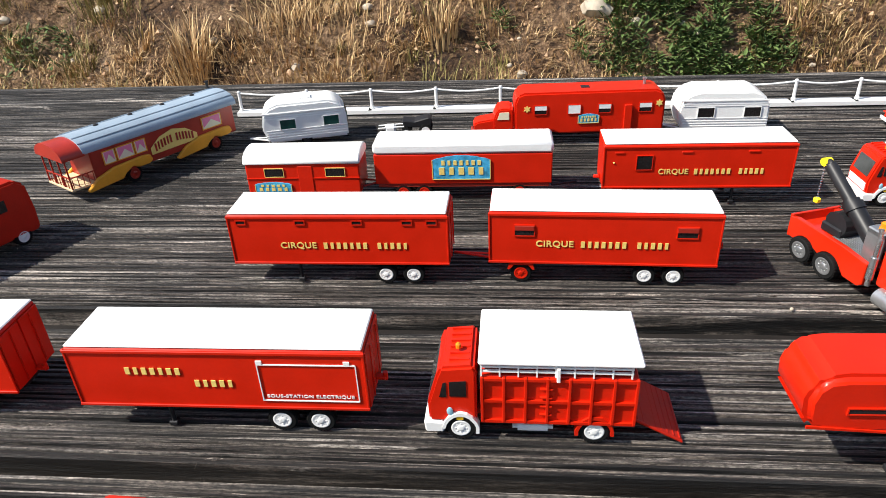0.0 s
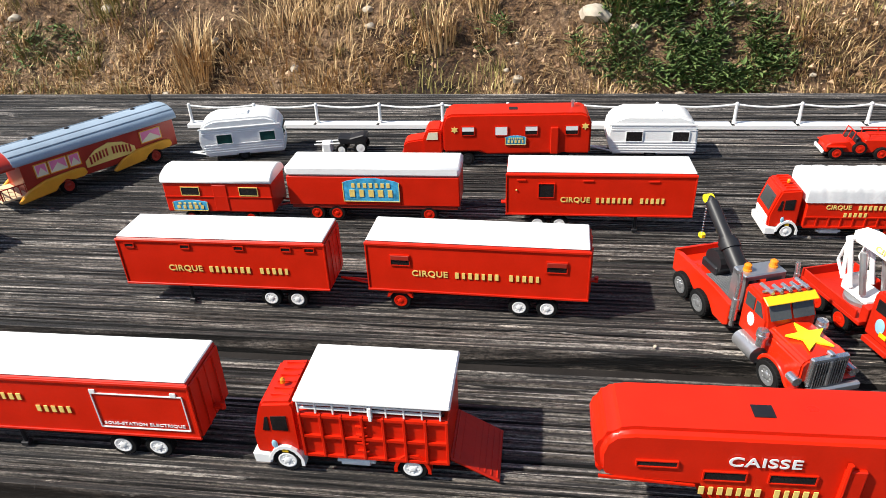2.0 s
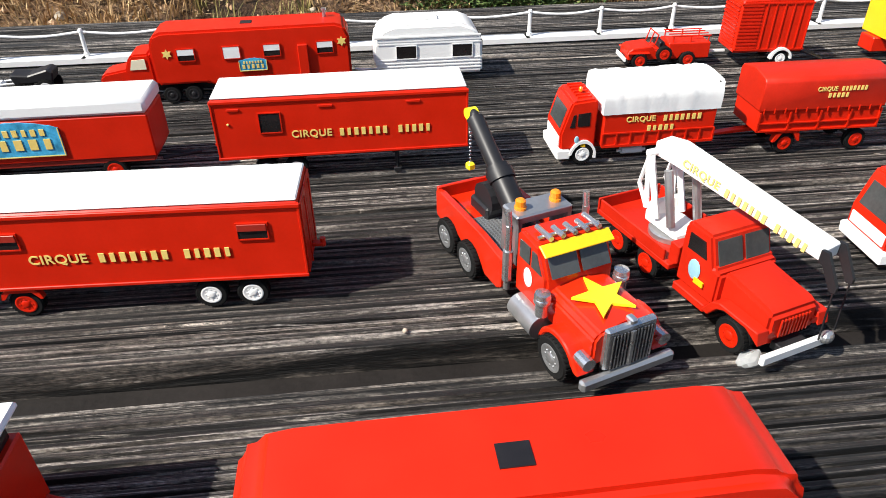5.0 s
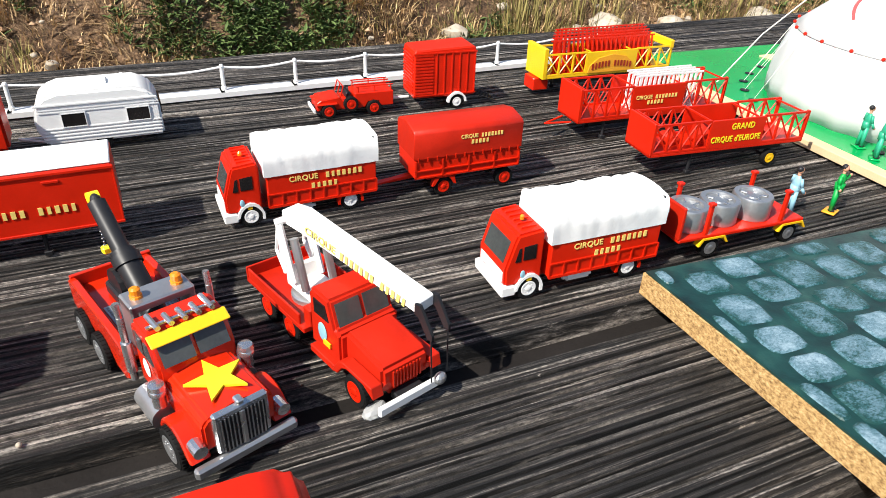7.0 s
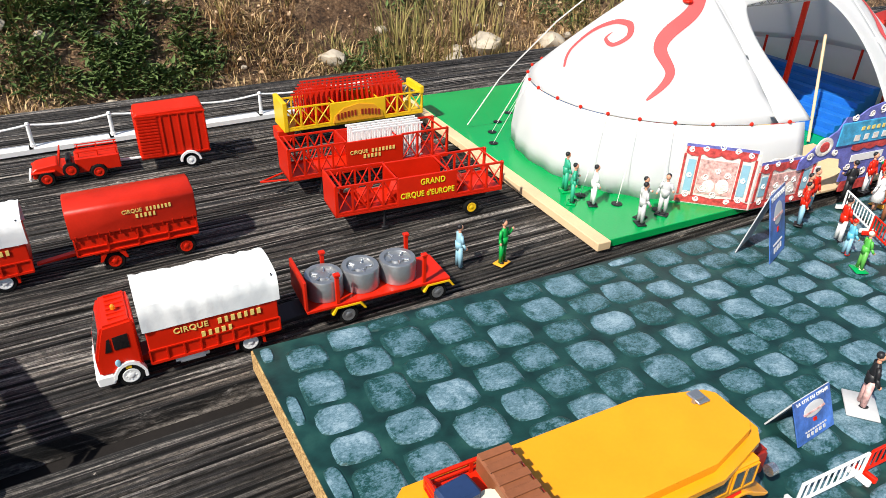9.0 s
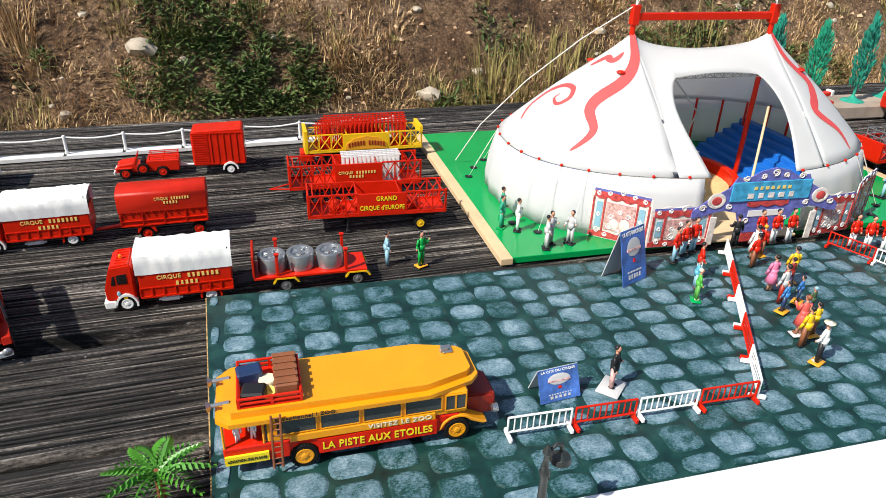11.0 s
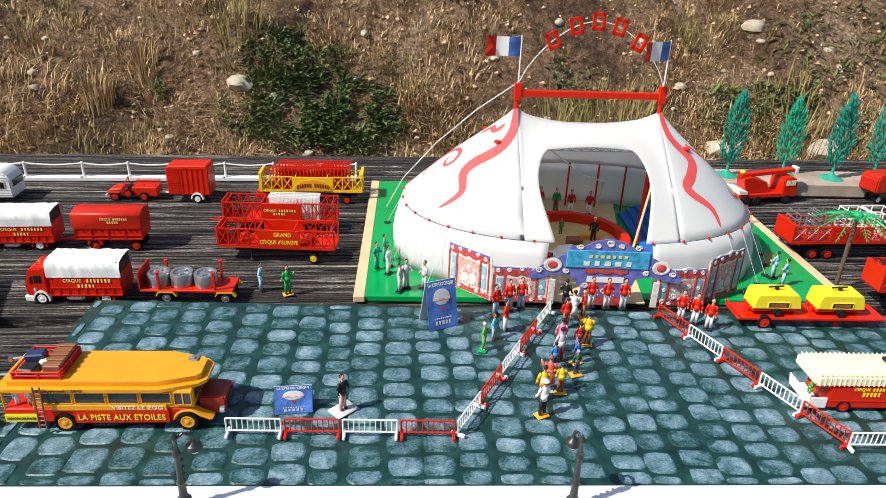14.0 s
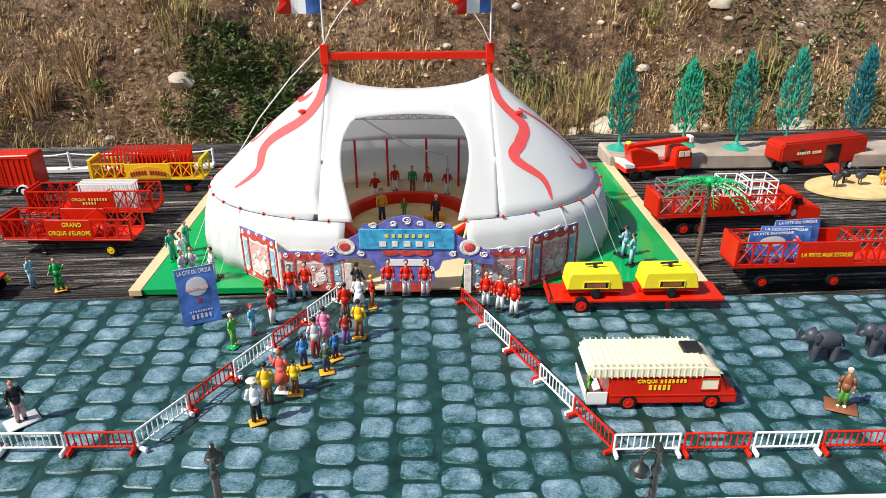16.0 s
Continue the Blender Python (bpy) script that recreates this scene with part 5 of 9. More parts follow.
# old circus wagon, turned
W = root("show_wagon", "maroon and ochre wooden show wagon with grey curved roof", "wagon", -0.305, 0.599, 57.6)
W.scale = (1.04, 1.04, 1.1)
part("body", bx(0.024, 0.186, 0, 0.044, 0.0125, 0.0405, 0.0008), MAROON, W)
WR = [(-0.002, 0.0405)] + [(0.022 - 0.0245 * math.cos(math.pi * i / 12), 0.042 + 0.0115 * math.sin(math.pi * i / 12)) for i in range(13)] + [(0.046, 0.0405)]
part("roof", across(WR, 0.018, 0.19, 0), GREYROOF, W, "grey-blue ribbed curved roof", smooth=True)
pr = bmesh.new()
for k in (0.22, 0.36, 0.64, 0.78):
    a = math.pi * k
    rod((0.018, 0.022 - 0.0247 * math.cos(a), 0.042 + 0.0117 * math.sin(a)), (0.19, 0.022 - 0.0247 * math.cos(a), 0.042 + 0.0117 * math.sin(a)), 0.0006, 5, pr)
part("roof_ribs", pr, GREYROOF, W)
part("porch_roof", across([(a, c - 0.0012) for a, c in WR], -0.002, 0.0195, 0), MAROON, W, "maroon porch roof", smooth=True)
part("porch_floor", bx(0, 0.024, 0, 0.044, 0.0115, 0.0135, 0.0004), PALEWOOD, W)
for y in (0.001, 0.0145, 0.0295, 0.043):
    part("porch_post", rod((0.0012, y, 0.0135), (0.0012, y, 0.042), 0.0008, 6), MAROON, W)
rl = bmesh.new()
for i in range(9):
    y = 0.002 + i * 0.005
    rod((0.0012, y, 0.0135), (0.0012, y, 0.023), 0.0004, 5, rl)
for i in range(5):
    rod((0.003 + i * 0.005, 0.001, 0.0135), (0.003 + i * 0.005, 0.001, 0.023), 0.0004, 5, rl)
bx(0.0006, 0.0018, 0.001, 0.043, 0.023, 0.0238, 0, rl); bx(0.001, 0.024, 0.0004, 0.0016, 0.023, 0.0238, 0, rl)
part("porch_rail", rl, MAROON, W)
for x0, x1 in ((0.036, 0.047), (0.0495, 0.066), (0.0685, 0.079), (0.1455, 0.1685)):
    w = window(W, x0, x1, 0.0255, 0.0365, y=-0.0003, mat=CREAM, frame_mat=OCHRE, fw=0.0008)
    part("curtain", prism([(x0 + 0.001, 0.0362), (x1 - 0.001, 0.0362), (x1 - 0.001, 0.027), ((x0 + x1) / 2, 0.0335), (x0 + 0.001, 0.027)], -0.0008, -0.0004, 0), PINK, w)
part("name_board", prism([(0.0835, 0.019), (0.137, 0.019), (0.137, 0.0255), (0.125, 0.0335), (0.11, 0.037), (0.095, 0.0335), (0.0835, 0.0255)], -0.0012, -0.0002, 0.0003), GOLD, W, "gold painted name board")
bars((6, 6), 0.046, 0.0075, 0.11, 0.0245, MAROON, W, -0.0014, arch=0.004)
for x0 in (0.012, 0.108):
    pts = [(x0, 0.0085), (x0 + 0.012, 0.0165), (x0 + 0.03, 0.0215), (x0 + 0.06, 0.0225), (x0 + 0.068, 0.0215), (x0 + 0.07, 0.016), (x0 + 0.066, 0.0135), (x0 + 0.055, 0.0135), (x0 + 0.048, 0.0165), (x0 + 0.04, 0.0125), (x0 + 0.036, 0.0085), (x0 + 0.002, 0.0065)]
    for y in (-0.004, 0.044):
        part("mudguard", prism(pts, y, y + 0.004, 0.0008), OCHRE, W, "long ochre mudguard")
    axle(W, x0 + 0.05, 0.044, 0.0078, 0.005, rim=MAROON, inset=0.0005)
for i in range(4):
    part("roof_vent", lathe([(0.0024, 0), (0.0024, 0.0015), (0.0012, 0.0022)], 12), BLACK, W, m=pose(0.05 + 0.036 * i, 0.026, 0.0528))
part("chimney", rod((0.184, 0.034, 0.049), (0.184, 0.034, 0.0605), 0.0015, 10, rod((0.184, 0.034, 0.059), (0.184, 0.034, 0.061), 0.0022, 10)), BLACK, W)


# ---- tow lorry: local x runs along the vehicle to its front ----
def star5(cx, cy, r, inner, n=5, a0=0.0):
    return [(cx + (r if i % 2 == 0 else r * inner) * math.cos(a0 + math.pi * i / n), cy + (r if i % 2 == 0 else r * inner) * math.sin(a0 + math.pi * i / n)) for i in range(2 * n)]


def flat_plate(poly, z0, z1):
    b = bmesh.new()
    f = b.faces.new([b.verts.new((x, y, z0)) for x, y in poly])
    e = bmesh.ops.extrude_face_region(b, geom=[f])
    for v in [g for g in e["geom"] if isinstance(g, bmesh.types.BMVert)]:
        v.co.z = z1
    bmesh.ops.recalc_face_normals(b, faces=b.faces[:])
    return b


TW = root("tow_lorry", "red toy breakdown lorry with yellow star and black crane jib", "lorry", 0.32, 0.49, -72.1, group="recovery lorries")
WD = 0.040     # local y runs to the vehicle's left; the near side is y = 0
ZH = 0.0275
part("bonnet", across([(0.0055, 0.013), (0.0055, 0.0255), (0.008, 0.0285), (0.02, 0.0305), (0.032, 0.0285), (0.0345, 0.0255), (0.0345, 0.013)], 0.071, 0.1015, 0.001, seg=2), RED_PAINT, TW, smooth=True)
part("star", flat_plate(star5(0.0865, 0.02, 0.0122, 0.42, 5, math.pi), 0.0303, 0.0316), YELLOW_LT, TW, "yellow star on the bonnet")
cab = part("cab", prism([(0.0505, 0.0135), (0.0505, 0.044), (0.053, 0.0465), (0.066, 0.0455), (0.0725, 0.0325), (0.0725, 0.0135)], 0.004, 0.036, 0.0014, seg=2), RED_PAINT, TW, smooth=True)
for y0, y1 in ((0.0065, 0.0192), (0.0208, 0.0335)):
    part("windscreen", prism([(0.0674, 0.0432), (0.0727, 0.0335), (0.0733, 0.0337), (0.068, 0.0434)], y0, y1, 0), GLASS, cab)
for y0 in (0.0035, 0.0359):
    part("side_window", prism([(0.054, 0.0335), (0.054, 0.042), (0.0612, 0.042), (0.0612, 0.0335)], y0, y0 + 0.0006, 0), GLASS, cab)
    part("quarter_window", prism([(0.0626, 0.0335), (0.0626, 0.0415), (0.0655, 0.0415), (0.0695, 0.0335)], y0, y0 + 0.0006, 0), GLASS, cab)
part("visor", prism([(0.0655, 0.0457), (0.0705, 0.0428), (0.0712, 0.0435), (0.0665, 0.0466)], 0.004, 0.036, 0.0003), YELLOW, cab, "yellow sun visor")
for i in range(5):
    y = 0.009 + 0.0055 * i
    part("roof_horn", rod((0.0565 + 0.003 * (i in (1, 2, 3)), y, 0.0483), (0.0668, y, 0.0485), 0.0012, 8), CHROME, cab, "chrome roof horn")
part("horn_bar", rod((0.0625, 0.006, 0.0473), (0.0625, 0.034, 0.0473), 0.0008, 6), CHROME, cab)
part("sticker", ball((0.0605, 0.0037, 0.0265), 0.003, 0.0005, 0.0048), WHITE, cab, "pale printed door sticker")
gr = bx(0.1012, 0.1042, 0.009, 0.031, 0.0112, 0.0312, 0.0008)
part("radiator_frame", gr, CHROME, TW)
part("radiator", bx(0.1041, 0.1046, 0.011, 0.029, 0.0118, 0.0288, 0), BLACK, TW)
gb = bmesh.new()
for i in range(12):
    bx(0.1044, 0.1049, 0.0112 + i * 0.0015, 0.0117 + i * 0.0015, 0.0118, 0.0288, 0, gb)
bx(0.1044, 0.1052, 0.0193, 0.0207, 0.0118, 0.0288, 0, gb)
part("grille_bars", gb, CHROME, TW)
part("bonnet_mascot", bx(0.1005, 0.1045, 0.0185, 0.0215, 0.0312, 0.0338, 0.0006), CHROME, TW)
bp = bx(0.1028, 0.1064, -0.001, 0.041, 0.0058, 0.0108, 0.001)
part("bumper", bp, SILVER, TW, "dull silver bumper")
part("bumper_bracket", bx(0.097, 0.103, 0.012, 0.028, 0.0055, 0.009, 0.0004), BLACK, TW)
for y in (0.003, 0.037):
    hl = rod((0.0975, y, 0.0165), (0.1035, y, 0.0165), 0.0028, 12)
    part("headlight", hl, CHROME, TW)
    pts = [(0.0765, 0.0095)] + [(0.0885 + 0.0122 * math.cos(math.radians(a)), 0.0085 + 0.0125 * math.sin(math.radians(a))) for a in range(170, 20, -15)] + [(0.1025, 0.0105), (0.1, 0.0105)] + [(0.0885 + 0.0098 * math.cos(math.radians(a)), 0.0085 + 0.0098 * math.sin(math.radians(a))) for a in range(25, 175, 15)]
    part("front_wing", prism(pts, y - 0.004, y + 0.004, 0.0006), RED_PAINT, TW, smooth=True)
    part("air_cleaner", lathe([(0.0026, 0), (0.0026, 0.006), (0.0034, 0.0066), (0.0034, 0.0082), (0.003, 0.0088), (0.0034, 0.0094), (0.003, 0.0112), (0.001, 0.0118)], 14), CHROME, TW, m=pose(0.0745, 0.0015 if y < 0.02 else 0.0385, 0.0185), smooth=True)
    st = rod((0.0485, y - (0.0015 if y < 0.02 else -0.0015), 0.0125), (0.0485, y - (0.0015 if y < 0.02 else -0.0015), 0.046), 0.0015, 10)
    rod((0.0485, y - (0.0015 if y < 0.02 else -0.0015), 0.0175), (0.0485, y - (0.0015 if y < 0.02 else -0.0015), 0.033), 0.0022, 10, st)
    rod((0.0485, y - (0.0015 if y < 0.02 else -0.0015), 0.0455), (0.0475, y - (0.0015 if y < 0.02 else -0.0015), 0.0525), 0.0014, 10, st)
    part("exhaust_stack", st, CHROME, TW)
    part("fuel_tank", rod((0.0565, y, 0.0098), (0.0735, y, 0.0098), 0.0058, 18), SILVER, TW, smooth=True)
    side = [(0.046, 0.011), (0.046, 0.0265), (0.028, 0.0285), (-0.012, 0.0285), (-0.017, 0.027), (-0.017, 0.014), (-0.0145, 0.012)]
    for cx in (-0.0015, 0.0195):
        side += [(cx + 0.0092 * math.cos(math.radians(a)), 0.009 + 0.0092 * math.sin(math.radians(a))) for a in range(160, 10, -25)]
    side += [(0.032, 0.0085), (0.043, 0.0085)]
    part("bed_side", prism(side, y - 0.003, y + 0.0005, 0.0005), RED_PAINT, TW)
part("bed_floor", bx(-0.0165, 0.046, 0.0036, 0.0364, 0.0195, 0.022, 0.0003), RED_PAINT, TW)
tread = bmesh.new()
bx(0.008, 0.036, 0.006, 0.034, 0.0221, 0.0228, 0, tread)
for i in range(16):
    for j in range(16):
        xx, yy = 0.009 + i * 0.0017, 0.0068 + j * 0.0017
        bx(xx, xx + 0.0009, yy, yy + 0.0009, 0.0228, 0.0232, 0, tread)
part("tread_plate", tread, SILVER, TW, "silver chequered tread plate")
part("tail_board", bx(-0.0185, -0.0165, 0.001, 0.039, 0.011, 0.0285, 0.0004), RED_PAINT, TW)
hb = bmesh.new()
bx(0.034, 0.0465, 0.0065, 0.0095, 0.0205, 0.0465, 0.0008, hb); bx(0.034, 0.0465, 0.0305, 0.0335, 0.0205, 0.0465, 0.0008, hb); bx(0.034, 0.0465, 0.0065, 0.0335, 0.0425, 0.0468, 0.0008, hb)
part("gantry", hb, SILVER, TW, "silver box gantry behind the cab")
for y in (0.0115, 0.0285):
    part("beacon", lathe([(0.0026, 0), (0.0026, 0.0012), (0.0022, 0.0014), (0.0022, 0.0042), (0.0012, 0.005)], 12), ORANGE, TW, "amber beacon", m=pose(0.0405, y, 0.0468))
jib = rod((0.033, 0.02, 0.027), (0.006, 0.02, 0.048), 0.0056, 12)
rod((0.01, 0.02, 0.045), (-0.015, 0.02, 0.0645), 0.0041, 12, jib)
rod((0.012, 0.02, 0.0435), (0.008, 0.02, 0.0466), 0.0065, 12, jib)
rod((0.033, 0.02, 0.027), (0.033, 0.02, 0.02), 0.006, 12, jib)
part("jib", jib, BLACK, TW, "black telescopic jib", smooth=True)
part("jib_head", ball((-0.016, 0.02, 0.065), 0.0035, 0.0026, 0.0035), BLACK, TW)
part("winch", rod((0.006, 0.0135, 0.031), (0.006, 0.0265, 0.031), 0.0085, 14, bx(-0.004, 0.012, 0.012, 0.0285, 0.0222, 0.029, 0.001)), BLACK, TW)
ch = bmesh.new()
for i in range(14):
    z = 0.0635 - i * 0.0021
    bx(-0.0198, -0.0186, 0.0196, 0.0204, z - 0.0012, z, 0.0002, ch) if i % 2 else bx(-0.0196, -0.0188, 0.0193, 0.0207, z - 0.0012, z, 0.0002, ch)
part("chain", ch, CHROME, TW)
hk = bx(-0.021, -0.017, 0.018, 0.022, 0.0335, 0.0375, 0.0008)
part("hook_block", hk, YELLOW_LT, TW, "yellow and black striped hook block")
part("pulley", rod((-0.0185, 0.0175, 0.0655), (-0.0185, 0.0225, 0.0655), 0.003, 14), YELLOW_LT, TW)
for x in (-0.0015, 0.0195, 0.0885):
    wheel(TW, x, 0.0005, 0.009, 0.0068, SILVER); wheel(TW, x, 0.0395, 0.009, 0.0068, SILVER, side=1)
part("chassis", bx(-0.014, 0.1, 0.012, 0.028, 0.0085, 0.0128, 0.0005), BLACK, TW)

TW.scale = (1.17, 1.1, 1.03)

# ---- mobile crane lorry ----
CR = root("crane_lorry", "red toy bonneted lorry with a white crane jib", "lorry", 0.4055, 0.476, -73.5, group="recovery lorries")
part("bonnet", prism([(0.064, 0.0115), (0.064, 0.0285), (0.088, 0.0255), (0.0915, 0.0235), (0.092, 0.0115)], 0.0065, 0.0315, 0.0015, seg=2), RED_MATT, CR, smooth=True)
cab = part("cab", prism([(0.041, 0.0115), (0.041, 0.0395), (0.0435, 0.0425), (0.057, 0.042), (0.0615, 0.0285), (0.0655, 0.0275), (0.0655, 0.0115)], 0.003, 0.035, 0.0012, seg=2), RED_MATT, CR, smooth=True)
for y0, y1 in ((0.0055, 0.018), (0.02, 0.0325)):
    part("windscreen", prism([(0.0578, 0.0396), (0.0615, 0.0292), (0.062, 0.0294), (0.0583, 0.0398)], y0, y1, 0), GLASS, cab)
for y0 in (0.0025, 0.0349):
    part("side_window", prism([(0.0455, 0.0305), (0.0455, 0.038), (0.0545, 0.038), (0.057, 0.0305)], y0, y0 + 0.0006, 0), DARK, cab)
stk = part("sticker", ball((0.0515, 0.0026, 0.0225), 0.0036, 0.0005, 0.005), PALEBLUE, cab, "pale round printed sticker")
part("sticker_tag", bx(0.053, 0.0585, 0.0018, 0.0026, 0.017, 0.0195, 0), YELLOW, stk)
g2 = bmesh.new()
for i in range(9):
    bx(0.092, 0.0928, 0.0115 + i * 0.0018, 0.0122 + i * 0.0018, 0.013, 0.0215, 0, g2)
part("grille_bars", g2, RED_MATT, CR)
part("bumper", prism([(0.095, 0.005), (0.095, 0.0098), (0.0975, 0.0098), (0.0975, 0.005)], 0.001, 0.037, 0.0006), WHITE, CR, "white bumper")
part("bumper_bracket", bx(0.09, 0.0952, 0.012, 0.026, 0.0055, 0.0095, 0.0003), BLACK, CR)
for y in (0.0, 0.032):
    part("front_wing", prism([(0.062, 0.009), (0.067, 0.0165), (0.071, 0.0185), (0.092, 0.0185), (0.0935, 0.0125), (0.09, 0.0145), (0.086, 0.0165), (0.074, 0.0165), (0.07, 0.0145), (0.066, 0.009)], y, y + 0.006, 0.0004), RED_MATT, CR)
    part("step_box", bx(0.043, 0.063, y + 0.0005, y + 0.0055, 0.0075, 0.0113, 0.0004), RED_MATT, CR)
    part("side_board", bx(-0.015, 0.035, y + (0.0 if y < 0.01 else 0.0048), y + (0.0012 if y < 0.01 else 0.006), 0.0172, 0.0235, 0.0003), RED_MATT, CR)
    part("headlight", rod((0.0905, y + 0.0075 - (0.0 if y < 0.01 else 0.009), 0.0155), (0.0925, y + 0.0075 - (0.0 if y < 0.01 else 0.009), 0.0155), 0.0016, 10), RED_MATT, CR)
part("bed", bx(-0.016, 0.039, 0.0, 0.038, 0.0145, 0.0175, 0.0004), RED_MATT, CR)
part("tail_board", bx(-0.0172, -0.016, 0.0, 0.038, 0.0145, 0.0235, 0.0003), RED_MATT, CR)
part("front_box", bx(0.0345, 0.0405, 0.003, 0.035, 0.0176, 0.027, 0.0004), RED_MATT, CR)
part("chassis", bx(-0.014, 0.09, 0.011, 0.027, 0.0075, 0.0143, 0.0004), RED_MATT, CR)
part("turntable", lathe([(0.0115, 0), (0.0115, 0.0025), (0.0105, 0.003)], 24), SILVER, CR, m=pose(0.018, 0.019, 0.0176))
tb = prism([(0.006, 0.0208), (0.0055, 0.029), (0.009, 0.0335), (0.011, 0.0335), (0.0125, 0.025), (0.0285, 0.0245), (0.0295, 0.0208)], 0.0105, 0.0275, 0.0012)
part("crane_base", tb, WHITE, CR, "white crane turret")
fr = bmesh.new()
for y in (0.0105, 0.026):
    rod((0.0065, y, 0.028), (0.0025, y, 0.056), 0.0013, 6, fr); rod((0.0145, y, 0.026), (0.0045, y, 0.0545), 0.0016, 6, fr); rod((0.0065, y, 0.028), (-0.001, y, 0.038), 0.0011, 6, fr); rod((-0.001, y, 0.038), (0.003, y, 0.054), 0.001, 6, fr)
rod((0.0035, 0.009, 0.0555), (0.0035, 0.029, 0.0555), 0.0018, 8, fr)
part("crane_frame", fr, WHITE, CR)
part("jib", prism([(0.0015, 0.0535), (0.0015, 0.0605), (0.012, 0.0618), (0.0895, 0.0485), (0.0895, 0.0425), (0.015, 0.0525)], 0.0135, 0.024, 0.0006), WHITE, CR, "white box jib with pale gold lettering")
ang = -math.degrees(math.atan2(0.0133, 0.0775))
lettering("CIRQUE", 0.0055, 0, 0, GOLD, CR, turn=pose(0.029, 0.0131, 0.0548, 90, 0, 0) @ pose(0, 0, 0, 0, 0, ang))
bars((7, 5), 0.042, 0.004, 0, 0, GOLD, CR, turn=pose(0.0625, 0.0131, 0.0488, 0, 0, 0) @ pose(0, 0, 0, 0, -ang, 0))
part("cylinder", rod((0.0245, 0.011, 0.0265), (0.0165, 0.011, 0.052), 0.0021, 10, rod((0.0245, 0.0265, 0.0265), (0.0165, 0.0265, 0.052), 0.0021, 10)), SILVER, CR, "silver lifting rams")
for y in (0.0125, 0.0235):
    part("jib_link", prism([(0.0885, 0.0485), (0.0915, 0.0485), (0.0985, 0.036), (0.0985, 0.0335), (0.096, 0.0335), (0.0905, 0.0425), (0.0885, 0.043)], y, y + 0.0016, 0), BLACK, CR)
    part("cable", rod((0.0975, y + 0.0008, 0.0335), (0.0985, y + 0.0008, 0.0105), 0.0004, 5), BLACK, CR)
part("hook_block", ball((0.099, 0.0186, 0.0098), 0.0025, 0.0035, 0.003), SILVER, CR)
for x in (0.0, 0.0225, 0.0795):
    wheel(CR, x, 0.0045 if x < 0.05 else 0.003, 0.0078, 0.006, RED); wheel(CR, x, 0.0335 if x < 0.05 else 0.035, 0.0078, 0.006, RED, side=1)

JIBTURN = pose(0.0035, 0.019, 0, 0, 0, 9) @ pose(-0.0035, -0.019, 0)
for c in CR.children:
    if c.name.split(".")[0] in ("jib", "lettering", "name_stroke", "jib_link", "cable", "hook_block"):
        c.matrix_basis = JIBTURN @ c.matrix_basis
CR.scale = (1.06, 1.06, 1.06)

# ---- fire jeep and horse trailer ----
JP = root("fire_jeep", "small red open toy fire jeep with ladder rails", "jeep", 0.5135, 0.759, -2.5)
part("body", prism([(0.0, 0.007), (0.0, 0.0145), (0.004, 0.0172), (0.021, 0.019), (0.024, 0.0155), (0.036, 0.0155), (0.036, 0.021), (0.074, 0.021), (0.074, 0.007), (0.062, 0.007), (0.059, 0.012), (0.049, 0.012), (0.046, 0.007), (0.018, 0.007), (0.0155, 0.012), (0.0055, 0.012), (0.003, 0.007)], 0.003, 0.027, 0.0007), RED, JP)
part("windscreen_frame", (lambda b: [rod(p, q, 0.0006, 6, b) for p, q in (((0.0225, 0.004, 0.018), (0.0255, 0.004, 0.0285)), ((0.0225, 0.026, 0.018), (0.0255, 0.026, 0.0285)), ((0.0255, 0.004, 0.0285), (0.0255, 0.026, 0.0285)), ((0.0225, 0.015, 0.018), (0.0255, 0.015, 0.0285)))] and b)(bmesh.new()), RED, JP)
part("ladder_rack", (lambda b: [rod((0.038, y, z), (0.074, y, z), 0.0006, 6, b) for y in (0.005, 0.0125, 0.02, 0.0265) for z in (0.0265,)] and [rod((x, y, 0.021), (x, y, 0.0265), 0.0006, 6, b) for x in (0.04, 0.056, 0.072) for y in (0.005, 0.0265)] and b)(bmesh.new()), RED, JP)
part("seat", bx(0.0285, 0.0335, 0.006, 0.024, 0.0155, 0.0215, 0.001), BLACK, JP)
part("bumper", bx(-0.0035, -0.0015, 0.002, 0.028, 0.006, 0.0095, 0.0004), WHITE, JP)
part("bumper_bracket", bx(-0.0018, 0.001, 0.01, 0.02, 0.007, 0.0092, 0.0003), BLACK, JP)
part("front_wing", bx(-0.001, 0.019, 0.0003, 0.0046, 0.0125, 0.0142, 0.0006, bx(-0.001, 0.019, 0.0254, 0.0297, 0.0125, 0.0142, 0.0006)), RED, JP)
for x in (0.0105, 0.054):
    axle(JP, x, 0.03, 0.0068, 0.005, rim=RED, inset=0.0)
wheel(JP, 0.0315, 0.0005, 0.0068, 0.004, RED, z=0.0125)

HT = root("horse_trailer", "red toy horse trailer with white wheel arches", "trailer", 0.6055, 0.7525, -4.5)
part("body", prism([(0.0, 0.012), (0.0005, 0.055), (0.002, 0.0575), (0.061, 0.0595), (0.063, 0.057), (0.0635, 0.012)], 0, 0.034, 0.0012), RED, HT)
rb = bmesh.new()
for i in range(13):
    bx(0.0015, 0.0195, -0.0007, 0.0002, 0.016 + i * 0.003, 0.0174 + i * 0.003, 0, rb)
for i in range(6):
    x = 0.0225 + i * 0.0078
    bx(x, x + 0.001, -0.0008, 0.0002, 0.0145, 0.054, 0, rb)
for z in (0.0142, 0.054):
    bx(0.0, 0.0635, -0.0008, 0.0002, z, z + 0.0012, 0, rb)
